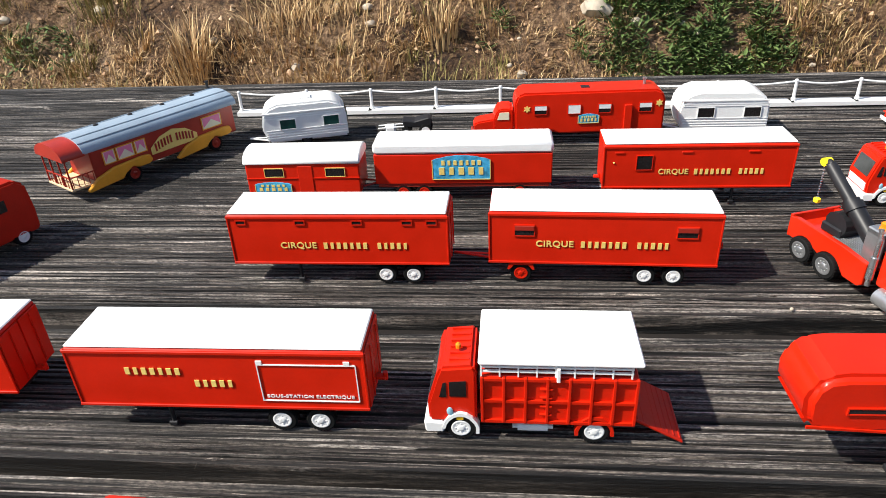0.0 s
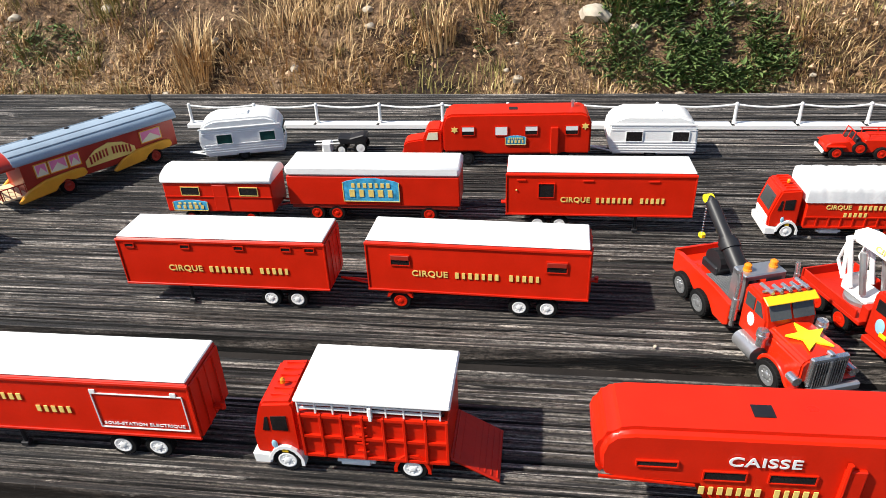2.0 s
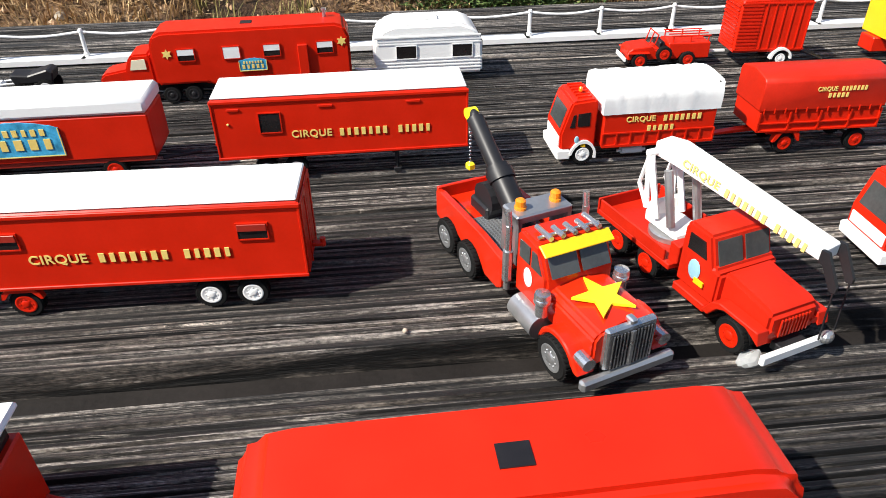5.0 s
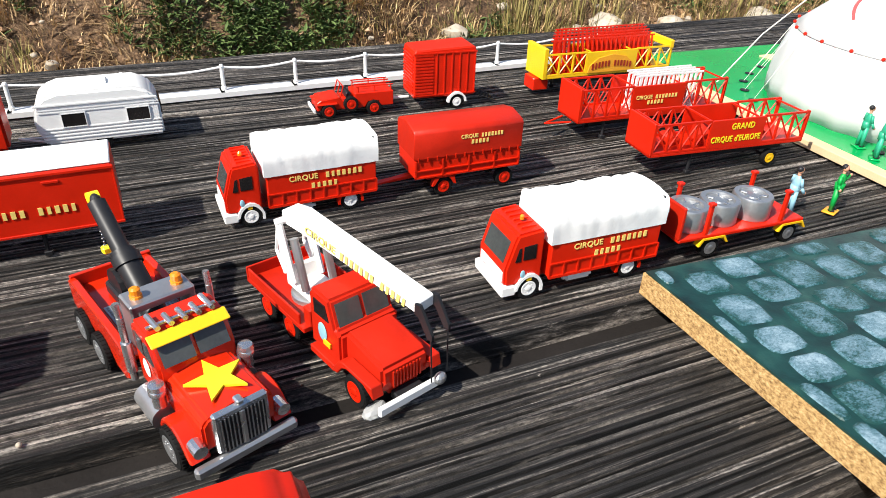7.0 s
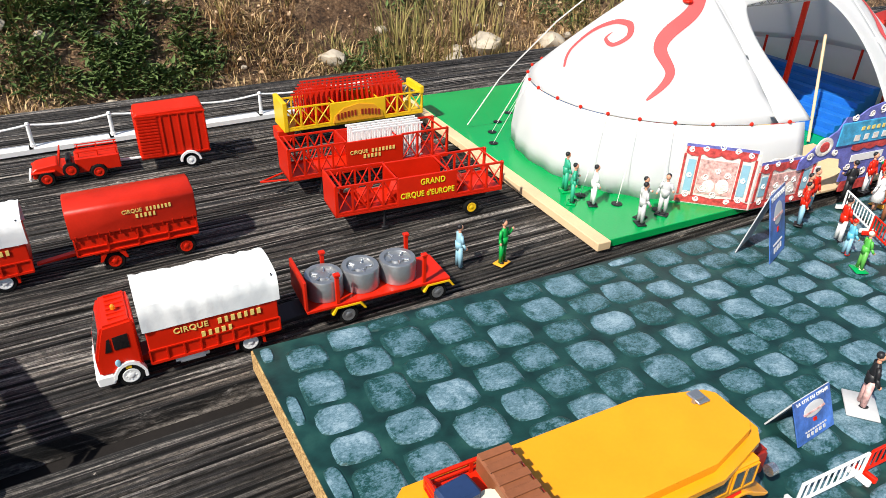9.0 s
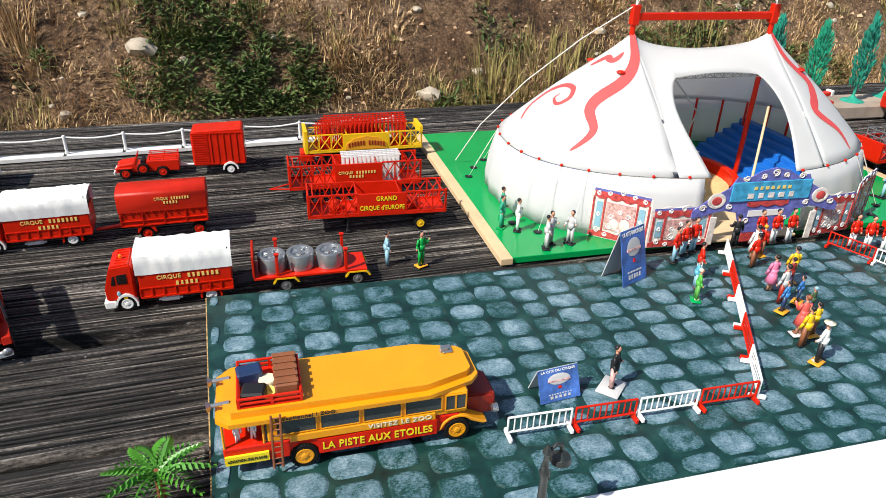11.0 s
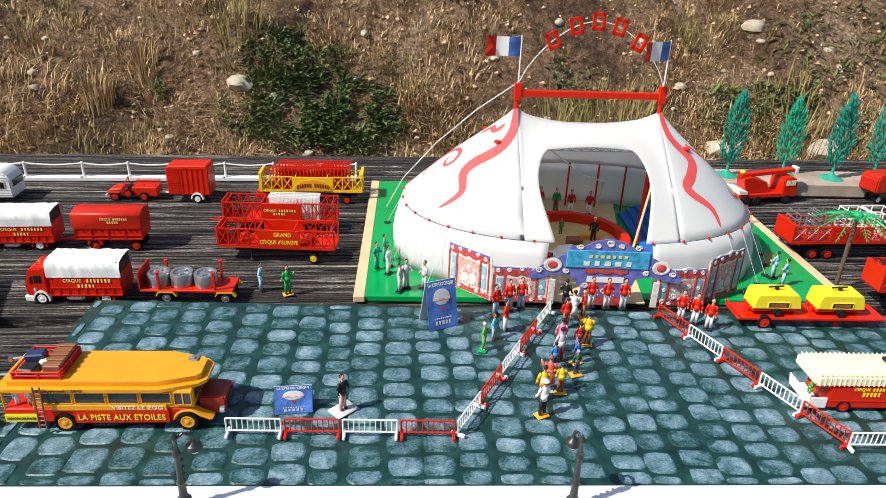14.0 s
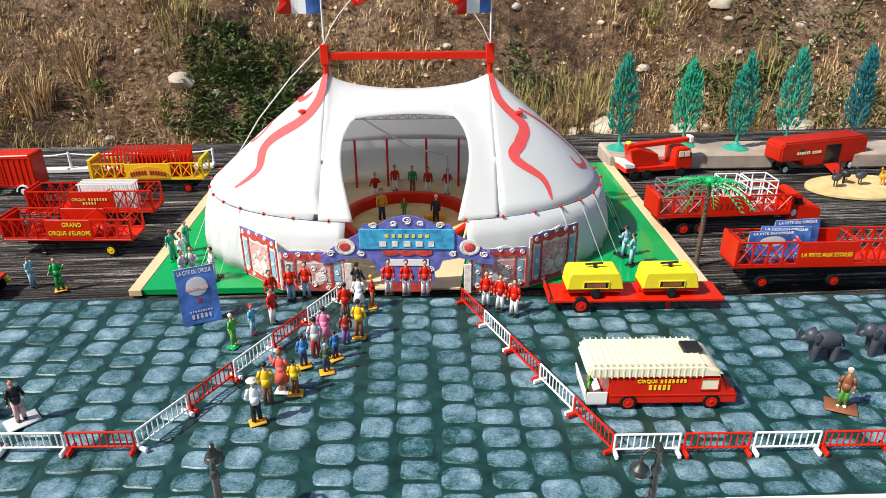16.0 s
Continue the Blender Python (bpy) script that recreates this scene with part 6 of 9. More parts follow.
for i in range(12):
    bx(-0.0007, 0.0002, 0.002, 0.032, 0.016 + i * 0.0032, 0.0174 + i * 0.0032, 0, rb)
part("slats", rb, RED, HT)
axle(HT, 0.044, 0.034, 0.0068, 0.005, rim=WHITE, inset=-0.002)
for y in (-0.0032, 0.032):
    part("mudguard", prism([(0.044 + 0.0098 * math.cos(math.radians(a)), 0.0068 + 0.0098 * math.sin(math.radians(a))) for a in range(0, 181, 18)] + [(0.044 + 0.0079 * math.cos(math.radians(a)), 0.0068 + 0.0079 * math.sin(math.radians(a))) for a in range(180, -1, -18)], y, y + 0.005, 0), WHITE, HT, "white wheel arch")
part("drawbar", bx(-0.019, 0.0005, 0.0155, 0.0185, 0.0085, 0.0105, 0.0004), WHITE, HT)
part("ramp", (lambda b: [rod((0.0635, y, 0.012), (0.09, y, 0.0015), 0.0008, 6, b) for y in (0.004, 0.011, 0.018, 0.025)] and b)(bmesh.new()), BLACK, HT)

# ---- white rope fence at the back ----
FN = root("rope_fence", "white plastic toy fence with a sagging top rail", "fence", 0, 0, group="")
xs_f = (-0.229, -0.142, -0.061, 0.02, 0.099, 0.179, 0.261, 0.355, 0.445, 0.517, 0.592, 0.672, 0.751, 0.83, 0.889)


def fy(x):
    return 0.858 - 0.006 * x


for a, c in zip(xs_f, xs_f[1:]):
    part("base_strip", flat_plate([(a - 0.004, fy(a) - 0.008), (c + 0.0, fy(c) - 0.008), (c + 0.0, fy(c) + 0.008), (a - 0.004, fy(a) + 0.008)], 0.001, 0.0058), WHITE, FN)
    n = 8
    pts = [(a + (c - a) * i / n, fy(a + (c - a) * i / n), 0.0288 - 0.0032 * math.sin(math.pi * i / n)) for i in range(n + 1)]
    part("rail", tube(pts, 0.0011), WHITE, FN, smooth=True)
for x in xs_f:
    part("post", lathe([(0.0026, 0), (0.0026, 0.003), (0.0019, 0.004), (0.0019, 0.0225), (0.0024, 0.0235), (0.0015, 0.0255)], 10), WHITE, FN, m=pose(x, fy(x), 0.0059))

# small litter on the boards
b = bmesh.new()
bmesh.ops.create_icosphere(b, subdivisions=2, radius=1)
for v in b.verts:
    v.co *= 1 + 0.3 * noise.noise(v.co * 1.7)
    v.co = Vector((v.co.x * 0.0072, v.co.y * 0.0045, max(-0.4, v.co.z) * 0.0035 + 0.0013))
o = part("glass_chip", b, CLEAR)
o.matrix_basis = pose(0.437, 0.387, 0.0, 0, 0, 20)
tagged(o, "clear lump of glass lying on the timber", "glass chip")
b = bmesh.new()
bmesh.ops.create_icosphere(b, subdivisions=2, radius=0.0013)
o = part("pebble", b, ROCK)
o.matrix_basis = pose(0.29, 0.426, 0.0008)
tagged(o, "tiny pale pebble on the timber", "pebble")


# ---- cobbled plaza board ----
PLAZA = root("plaza_board", "chipboard sheet painted as blue-grey cobbles with dark green joints", "board", 0.612, 0.1425, -3.5, kind="structure")
part("mortar_sheet", flat_plate([(0.001, 0.0), (1.72, 0.0), (1.72, 0.2415), (-0.0145, 0.275)], 0.0155, 0.0168), MORTAR, PLAZA)
part("chipboard_core", flat_plate([(0.0, -0.0002), (1.72, -0.0002), (1.72, 0.242), (-0.0155, 0.276)], 0.0012, 0.0154), CHIP, PLAZA)


# ---- big top ----
TCX, TCY, TA, TB, TN = 1.1835, 0.5705, 0.227, 0.1495, 2.25
PK = ((1.0961, 0.5672), (1.2785, 0.5672))
EAVE, PEAK = 0.0755, 0.196
TM = pose(TCX, TCY, 0, 0, 0, -3.3) @ pose(-TCX, -TCY, 0)      # the tent stands a little turned on its board


def eave_xy(th, k=0.0):
    """Plan of the tent; th runs from 0 (towards +x) anticlockwise."""
    c, s = math.cos(th), math.sin(th)
    return (TCX + (TA + k) * math.copysign(abs(c) ** (2 / TN), c), TCY + (TB + k) * math.copysign(abs(s) ** (2 / TN), s))


def roof_pt(th, s, lift=0.0):
    """A point of the canvas: s = 0 on the ridge, 1 at the eave."""
    ex, ey = eave_xy(th)
    rx = min(max(ex, PK[0][0]), PK[1][0])
    f = (rx - PK[0][0]) / (PK[1][0] - PK[0][0])
    ry = PK[0][1] + (PK[1][1] - PK[0][1]) * f
    mid = (1 - (2 * f - 1) ** 2) ** 1.4
    rz = PEAK - 0.019 * (1 - (2 * f - 1) ** 2) ** 0.6
    crown = 1 - 0.2 * s - 0.8 * s * s
    shoulder = 1 - s + 0.045 * math.sin(math.pi * s) + 0.07 * ((1 - s) ** 7 - (1 - s))
    z = EAVE + (rz - EAVE) * (crown * mid + shoulder * (1 - mid))
    z -= 0.004 * (1 - s) * s * math.cos(8 * th)
    return Vector((rx + (ex - rx) * s, ry + (ey - ry) * s, z + lift))


def th_of_front(x):
    c = (x - TCX) / TA
    th = math.acos(max(-1, min(1, math.copysign(abs(c) ** (TN / 2), c))))
    return -th


def open_half(s):
    t = (s - 0.33) / 0.67
    return 0.0525 + 0.0145 * math.sin(math.pi * min(1, max(0, t)) ** 0.75) if t > 0 else 0.0525


TENTOB = root("circus_tent", "white canvas model big top with red scroll decoration, front flap open", "tent", 0, 0)
TENTOB.matrix_basis = TM


def sheet(b, rows, close=False):
    for r1, r2 in zip(rows, rows[1:]):
        for i in range(len(r1) - 1):
            b.faces.new((r1[i], r1[i + 1], r2[i + 1], r2[i]))


def tent_canvas():
    b = bmesh.new()
    SS = [0.0, 0.06, 0.13, 0.2, 0.28, 0.36, 0.45, 0.55, 0.65, 0.75, 0.85, 0.93, 1.0]
    tl, tr = th_of_front(PK[0][0]), th_of_front(PK[1][0])        # both negative, tl nearer -pi
    ths = list(np.linspace(tr, tl + 2 * math.pi, 110))
    sheet(b, [[b.verts.new(roof_pt(th, s)) for th in ths] for s in SS])
    fine = [s for s in np.linspace(0.33, 1, 26)]
    for side in (-1, 1):
        rows = []
        for s in [0.0, 0.05, 0.1, 0.18, 0.26] + fine:
            edge = TCX + side * open_half(s)
            far = PK[0][0] if side < 0 else PK[1][0]
            rows.append([b.verts.new(roof_pt(th_of_front(edge + (far - edge) * k / 8), s)) for k in range(9)])
        sheet(b, rows)
    sheet(b, [[b.verts.new(roof_pt(th_of_front(TCX + 0.0525 * (k / 6 - 1)), s)) for k in range(13)] for s in (0.0, 0.05, 0.1, 0.18, 0.26, 0.33)])
    bmesh.ops.remove_doubles(b, verts=b.verts[:], dist=0.0004)
    bmesh.ops.recalc_face_normals(b, faces=b.faces[:])
    ob = part("roof_canvas", b, TENT, TENTOB, smooth=True)
    md = ob.modifiers.new("thickness", "SOLIDIFY")
    md.thickness, md.offset = 0.0012, 0
    b = bmesh.new()
    a0, a1 = th_of_front(TCX + 0.06), th_of_front(TCX - 0.06) + 2 * math.pi
    rows = []
    for f in (0, 0.25, 0.5, 0.75, 1.0):
        row = []
        for i in range(161):
            th = a0 + (a1 - a0) * i / 160
            x, y = eave_xy(th, 0.001 + 0.012 * math.sin(f * 1.9) + 0.0012 * math.sin(i * 1.3) * f)
            row.append(b.verts.new((x, y, EAVE - 0.0005 - (EAVE - 0.009) * f)))
        rows.append(row)
    sheet(b, rows)
    ob = part("side_wall", b, TENT, TENTOB, smooth=True)
    md = ob.modifiers.new("thickness", "SOLIDIFY")
    md.thickness, md.offset = 0.0012, 0


tent_canvas()


def scroll(path, w0, name="red_scroll"):
    """A painted ribbon on the canvas; path: (angle in degrees, s) knots, swelling in the middle."""
    pts = []
    n = len(path) - 1
    for k in range(n * 10 + 1):
        f = k / 10
        i = min(int(f), n - 1)
        u = f - i
        p = [path[max(0, min(n, i + j))] for j in (-1, 0, 1, 2)]
        q = [0.5 * (2 * p[1][c] + (p[2][c] - p[0][c]) * u + (2 * p[0][c] - 5 * p[1][c] + 4 * p[2][c] - p[3][c]) * u * u + (3 * p[1][c] - p[0][c] - 3 * p[2][c] + p[3][c]) * u ** 3) for c in (0, 1)]
        pts.append((math.radians(q[0]), max(0.0, q[1])))
    P3 = [roof_pt(a, s) for a, s in pts]
    b = bmesh.new()
    left, right = [], []
    for k in range(len(P3)):
        d = (P3[min(k + 1, len(P3) - 1)] - P3[max(k - 1, 0)]).normalized()
        a, s = pts[k]
        nrm = (roof_pt(a + 0.02, s) - roof_pt(a - 0.02, s)).cross(roof_pt(a, min(1, s + 0.02)) - roof_pt(a, max(0, s - 0.02)))
        nrm = nrm.normalized() if nrm.length > 1e-9 else Vector((0, 0, 1))
        if nrm.z < 0:
            nrm = -nrm
        w = w0 * (0.12 + 0.88 * math.sin(math.pi * min(1, k / (len(P3) - 1) * 0.94 + 0.06)) ** 0.8)
        sd = nrm.cross(d) * w
        left.append(b.verts.new(P3[k] + sd + nrm * 0.0011))
        right.append(b.verts.new(P3[k] - sd + nrm * 0.0011))
    sheet(b, [left, right])
    part(name, b, TENTRED, TENTOB, "faded red painted scroll")


TF, TR_ = math.degrees(th_of_front(PK[0][0])), math.degrees(th_of_front(PK[1][0]))
scroll([(TF - 8, 0.0), (TF - 8, 0.16), (TF - 18, 0.32), (TF - 34, 0.48), (TF - 38, 0.6), (TF - 31, 0.74), (TF - 37, 0.9)], 0.0068)
scroll([(TR_ + 8, 0.0), (TR_ + 10, 0.18), (TR_ + 26, 0.4), (TR_ + 16, 0.54), (TR_ + 9, 0.64), (TR_ + 19, 0.8), (TR_ + 19, 0.95)], 0.0068)
scroll([(TF - 76, 0.84), (TF - 84, 0.74), (TF - 84, 0.6), (TF - 75, 0.5), (TF - 64, 0.49), (TF - 58, 0.56), (TF - 63, 0.63), (TF - 70, 0.61), (TF - 70, 0.56)], 0.0032)
scroll([(TR_ + 36, 0.3), (TR_ + 55, 0.5), (TR_ + 62, 0.72), (TR_ + 56, 0.84), (TR_ + 47, 0.82), (TR_ + 46, 0.74)], 0.0038)
scroll([(TF - 78, 0.3), (TF - 66, 0.2), (TF - 46, 0.22), (TF - 34, 0.14)], 0.004)
scroll([(140, 0.2), (118, 0.12), (90, 0.16), (62, 0.12), (40, 0.2)], 0.003)
for a, s in ((TF - 26, 0.3), (TR_ + 30, 0.34), (150, 0.3), (30, 0.3)):
    p = roof_pt(math.radians(a), s)
    part("pole_cap", ball((p.x, p.y, p.z + 0.002), 0.005, 0.005, 0.0022), RED, TENTOB, "red quarter-pole cap")
for k in range(36):
    th = 2 * math.pi * k / 36 + 0.05
    x, y = eave_xy(th, 0.0015)
    if abs(x - TCX) < 0.06 and y < TCY:
        continue
    part("eave_bolt", ball((x, y, EAVE + 0.001), 0.0018, 0.0018, 0.0018, seg=8), RED, TENTOB)
    x2, y2 = eave_xy(th, 0.034)
    if y2 > 0.43 and 0.93 < x2 < 1.455:
        part("guy_cord", rod((x, y, EAVE), (x2, y2, 0.0095), 0.00025, 5), ROPE, TENTOB)
        part("guy_peg", lathe([(0.0046, 0), (0.005, 0.0008), (0.0035, 0.0012)], 10), BLACK, TENTOB, m=pose(x2, y2, 0.0086))
# masts, cross beam and interior poles
for i, (x, y) in enumerate(PK):
    part("mast", rod((x, y, 0.012), (x, y, 0.226), 0.0032, 10), RED, TENTOB, "red mast")
    part("mast_head", bx(x - 0.0045, x + 0.0045, y - 0.004, y + 0.004, 0.205, 0.2265, 0.0006), RED, TENTOB)
part("cross_beam", bx(PK[0][0] + 0.004, PK[1][0] - 0.004, PK[0][1] - 0.0025, PK[0][1] + 0.0045, 0.2095, 0.2175, 0.0006), RED, TENTOB)
for k in range(14):
    th = radians(18 + k * 11.2)
    x, y = eave_xy(th, -0.012)
    part("side_pole", rod((x, y, 0.0085), (x, y, 0.08), 0.0016, 8), RED, TENTOB)
for k in range(3):
    th = radians(-2 - 20 * k)
    x, y = eave_xy(th, -0.012)
    part("side_pole", rod((x, y, 0.0085), (x, y, 0.08), 0.0016, 8), RED, TENTOB)
LT = part("lighting_truss", bx(PK[0][0] + 0.03, PK[1][0] - 0.03, 0.529, 0.531, 0.1565, 0.1575, 0.0002), SILVER, TENTOB)
truss_side(LT, SILVER, PK[0][0] + 0.03, PK[1][0] - 0.03, 0.53, 0.152, 0.161, 10, 0.0005)
part("loose_pole", rod((1.245, 0.495, 0.012), (1.272, 0.53, 0.115), 0.0016, 8), PALEWOOD, TENTOB)

# inside: ring, sawdust, seats, carpet
RING = root("ring_curb", "red circus ring curb standing inside the tent", "ring", 1.183, 0.567)
b = bmesh.new()
rows = []
for r, z in ((0.0725, 0.0095), (0.0725, 0.024), (0.074, 0.0255), (0.0805, 0.0255), (0.082, 0.024), (0.082, 0.0095)):
    rows.append([b.verts.new((r * math.cos(a), r * math.sin(a), z)) for a in np.linspace(radians(-58), radians(238), 60)])
sheet(b, rows)
part("curb", b, RED, RING, smooth=True)
part("sawdust", lathe([(0.0724, 0.0088), (0.0724, 0.0112), (0.001, 0.0112)], 40), SANDC, RING)
tagged(part("carpet", flat_plate([(1.098, 0.641), (1.273, 0.63), (1.306, 0.759), (1.076, 0.772)], 0.0087, 0.0105), PALEWOOD), "tan wooden artists' entrance floor behind the ring", "floor panel", kind="structure")
tagged(part("entrance_floor", flat_plate([(1.117, 0.408), (1.228, 0.399), (1.245, 0.488), (1.11, 0.494)], 0.0087, 0.0105), PALEWOOD), "tan wooden floor in the tent entrance", "floor panel", kind="structure")


def seat_bank(x0, x1, y0, y1, flip):
    o = root("seating_bank", "blue stepped plastic seating inside the tent", "seating", 0, 0, group="seating banks")
    o.matrix_basis = TM
    n = 7
    for i in range(n):
        a = i / n
        xx0, xx1 = (x0 + (x1 - x0) * a, x0 + (x1 - x0) * (i + 1) / n)
        part("tier", bx(min(xx0, xx1), max(xx0, xx1) - 0.0002, y0 + 0.01 * a, y1, 0.0087, 0.014 + 0.0065 * i, 0.0004), BLUE_SEAT, o)


seat_bank(1.281, 1.366, 0.5, 0.675, False)
seat_bank(1.083, 1.005, 0.5, 0.675, True)

# ring props
o = root("white_toy_car", "white open toy car inside the ring", "toy car", 1.165, 0.515, 10, 0.0113)
part("body", prism([(-0.026, 0.003), (-0.026, 0.009), (-0.012, 0.0105), (-0.008, 0.016), (0.012, 0.016), (0.018, 0.0105), (0.026, 0.0095), (0.026, 0.003)], -0.011, 0.011, 0.0012), WHITE, o)
for x in (-0.016, 0.016):
    wheel(o, x, -0.011, 0.0045, 0.003, BLACK); wheel(o, x, 0.011, 0.0045, 0.003, BLACK, side=1)
part("window", prism([(-0.007, 0.0112), (-0.005, 0.0152), (0.01, 0.0152), (0.014, 0.0112)], -0.0113, 0.0113, 0), DARK, o)
tagged(part("trunk_box", bx(1.178, 1.198, 0.55, 0.566, 0.0113, 0.0215, 0.0008), BROWN), "brown wooden props box inside the ring", "box")
tagged(part("bench_box", bx(1.203, 1.23, 0.575, 0.585, 0.0113, 0.0175, 0.0008), OCHRE), "ochre bench inside the ring", "bench")


# ---- flags, banner letters, cord over the tent ----
def flag(x, y, turn):
    o = root("flag", "blue, white and red swallow-tailed paper flag on the mast", "flag", x, y, turn, 0.2266, group="mast flags")
    part("staff", rod((0, 0, 0), (0, 0, 0.056), 0.0009, 8), WHITE, o)
    for i, (mat, nm) in enumerate(((BLUE_DEEP, "blue_band"), (WHITE, "white_band"), (RED, "red_band"))):
        b = bmesh.new()
        rows = []
        for k in range(5):
            xx = -0.0009 - (i * 4 + k) * 0.0038
            w = 0.0016 * math.sin(xx * 160)
            rows.append([b.verts.new((xx, w, z)) for z in ((0.032, 0.0433, 0.0545) if not (i == 2 and k == 4) else (0.0335, 0.0437, 0.053))])
        for r1, r2 in zip(rows, rows[1:]):
            for q in range(2):
                b.faces.new((r1[q], r1[q + 1], r2[q + 1], r2[q]))
        if i == 2:
            v = rows[-1][1]
            v.co.x = rows[1][1].co.x
        ob = part(nm, b, mat, o)
        md = ob.modifiers.new("thickness", "SOLIDIFY")
        md.thickness = 0.0004


for (x, y), turn in zip(PK, (8, 28)):
    p = TM @ Vector((x, y, 0))
    flag(p.x, p.y, turn)
ARCH = root("banner_arch", "cord arch carrying five plain red blocks above the masts", "banner", 0, 0)
ARCH.matrix_basis = TM
pa = [(PK[0][0] + (PK[1][0] - PK[0][0]) * i / 20, 0.567, 0.226 + 0.075 * math.sin(math.pi * i / 20) ** 0.75) for i in range(21)]
part("wire", tube(pa, 0.0006), ROPE, ARCH)
for i in range(5):
    k = (4.2, 7.1, 10, 12.9, 15.8)[i]
    j = int(k)
    p = Vector(pa[j]).lerp(Vector(pa[j + 1]), k - j)
    tl = (25, 13, 0, -13, -25)[i]
    bb = bx(-0.008, 0.008, -0.001, 0.001, -0.0105, -0.006, 0.0004)
    bx(-0.008, 0.008, -0.001, 0.001, 0.006, 0.0105, 0.0004, bb); bx(-0.008, -0.0035, -0.001, 0.001, -0.0105, 0.0105, 0.0004, bb); bx(0.0035, 0.008, -0.001, 0.001, -0.0105, 0.0105, 0.0004, bb)
    part("red_block", bb, RED, ARCH, "plain red plastic block", m=pose(p.x, p.y, p.z, 0, -tl, 0))
tw = [(PK[0][0], 0.564, 0.228), (1.05, 0.6, 0.184), (1.0, 0.635, 0.128), (0.955, 0.665, 0.066), (0.93, 0.685, 0.012)]
part("tent_cord", tube(tw, 0.0007), ROPE, TENTOB)
tw = [(1.134, 0.53, 0.155), (1.155, 0.54, 0.138), (1.187, 0.56, 0.112), (1.213, 0.585, 0.097), (1.233, 0.61, 0.085), (1.235, 0.64, 0.0125)]
part("cable", tube(tw, 0.001), CARD, TENTOB, "grey lighting cable")

# ---- printed fairground front ----
FAC = root("fairground_front", "folded printed card front with red, white and blue scrollwork", "facade", 0, 0)
FACRED = material("printed_red", (0.5, 0.06, 0.055), 0.45, vary=0.6, scale=260)
FACWHITE = material("printed_cream", (0.72, 0.66, 0.6), 0.45, vary=0.3, scale=260)
FACBLUE = material("printed_violet_blue", (0.13, 0.14, 0.42), 0.45, vary=0.5, scale=180)
FACPINK = material("printed_pink", (0.66, 0.36, 0.33), 0.45, vary=0.6, scale=330)


def fac_panel(p, q, zb, zt, swag=True):
    """One fold of the card between plan points p and q."""
    d = Vector((q[0] - p[0], q[1] - p[1]))
    L = d.length
    m = pose(p[0], p[1], 0, 0, 0, math.degrees(math.atan2(d.y, d.x)))
    n = 12
    top = [(L * (1 - i / n), zt + 0.0035 * math.sin(math.pi * i / n) + 0.0012 * math.sin(6 * math.pi * i / n)) for i in range(n + 1)]
    o = part("panel", prism([(0, zb), (L, zb)] + top, 0, 0.0012, 0), FACWHITE, FAC, m=m)
    part("skirting", prism([(0.001, zb + 0.001), (L - 0.001, zb + 0.001), (L - 0.001, zb + 0.006)] + [(L * (1 - i / 8), zb + 0.0065 + 0.0018 * abs(math.sin(math.pi * i / 4))) for i in range(1, 8)] + [(0.001, zb + 0.006)], -0.0005, -0.0001, 0), FACRED, o)
    part("picture", bx(L * 0.26, L * 0.74, -0.0005, -0.0001, zb + 0.0105, zt - 0.011, 0), FACPINK, o)
    for x0, x1 in ((0.03, 0.06), (0.94, 0.97), (0.215, 0.245), (0.755, 0.785)):
        part("column", bx(L * x0, L * x1, -0.0009, -0.0001, zb + 0.008, zt - 0.007, 0), FACRED, o)
    for x0, x1 in ((0.1, 0.2), (0.8, 0.9)):
        part("blue_panel", bx(L * x0, L * x1, -0.0006, -0.0001, zb + 0.012, zt - 0.012, 0), PALEBLUE, o)
    if swag:
        part("swag", prism([(L * 0.05, zt - 0.0005), (L * 0.05, zt - 0.006)] + [(L * (0.05 + 0.9 * i / 12), zt - 0.0062 - 0.0028 * abs(math.sin(math.pi * i / 3))) for i in range(13)] + [(L * 0.95, zt - 0.0005)], -0.0007, -0.0001, 0), FACRED, o)
        part("blue_band", bx(L * 0.04, L * 0.96, -0.0004, -0.0001, zt - 0.001, zt + 0.002, 0), FACBLUE, o)
    b = bmesh.new()
    for cx, cz, r in ((0.36, 0.3, 0.0042), (0.62, 0.34, 0.0045), (0.5, 0.2, 0.003), (0.15, 0.16, 0.003), (0.85, 0.16, 0.003), (0.3, 0.98, 0.0026), (0.7, 0.98, 0.0026), (0.5, 1.03, 0.0028), (0.12, 0.94, 0.0026), (0.88, 0.94, 0.0026), (0.3, 0.1, 0.0026), (0.7, 0.1, 0.0026), (0.15, 0.5, 0.0024), (0.85, 0.5, 0.0024), (0.36, 0.5, 0.003), (0.64, 0.55, 0.003), (0.5, 0.62, 0.0026)):
        zc = zb + (zt - zb) * cz
        pts = [(L * cx + r * (1 - k / 22) * math.cos(k * 0.62 + cx * 9), zc + r * (1 - k / 22) * math.sin(k * 0.62 + cx * 9)) for k in range(17)]
        for u, v in zip(pts, pts[1:]):
            rod((u[0], -0.0008, u[1]), (v[0], -0.0008, v[1]), 0.0005, 4, b)
    tagged(part("scrollwork", b, WHITE, o), kind="stuff")
    part("figure_motif", ball((L * 0.42, -0.0006, zb + (zt - zb) * 0.34), 0.0052, 0.0004, 0.0062, ball((L * 0.6, -0.0006, zb + (zt - zb) * 0.36), 0.0055, 0.0004, 0.007)), FACWHITE, o)


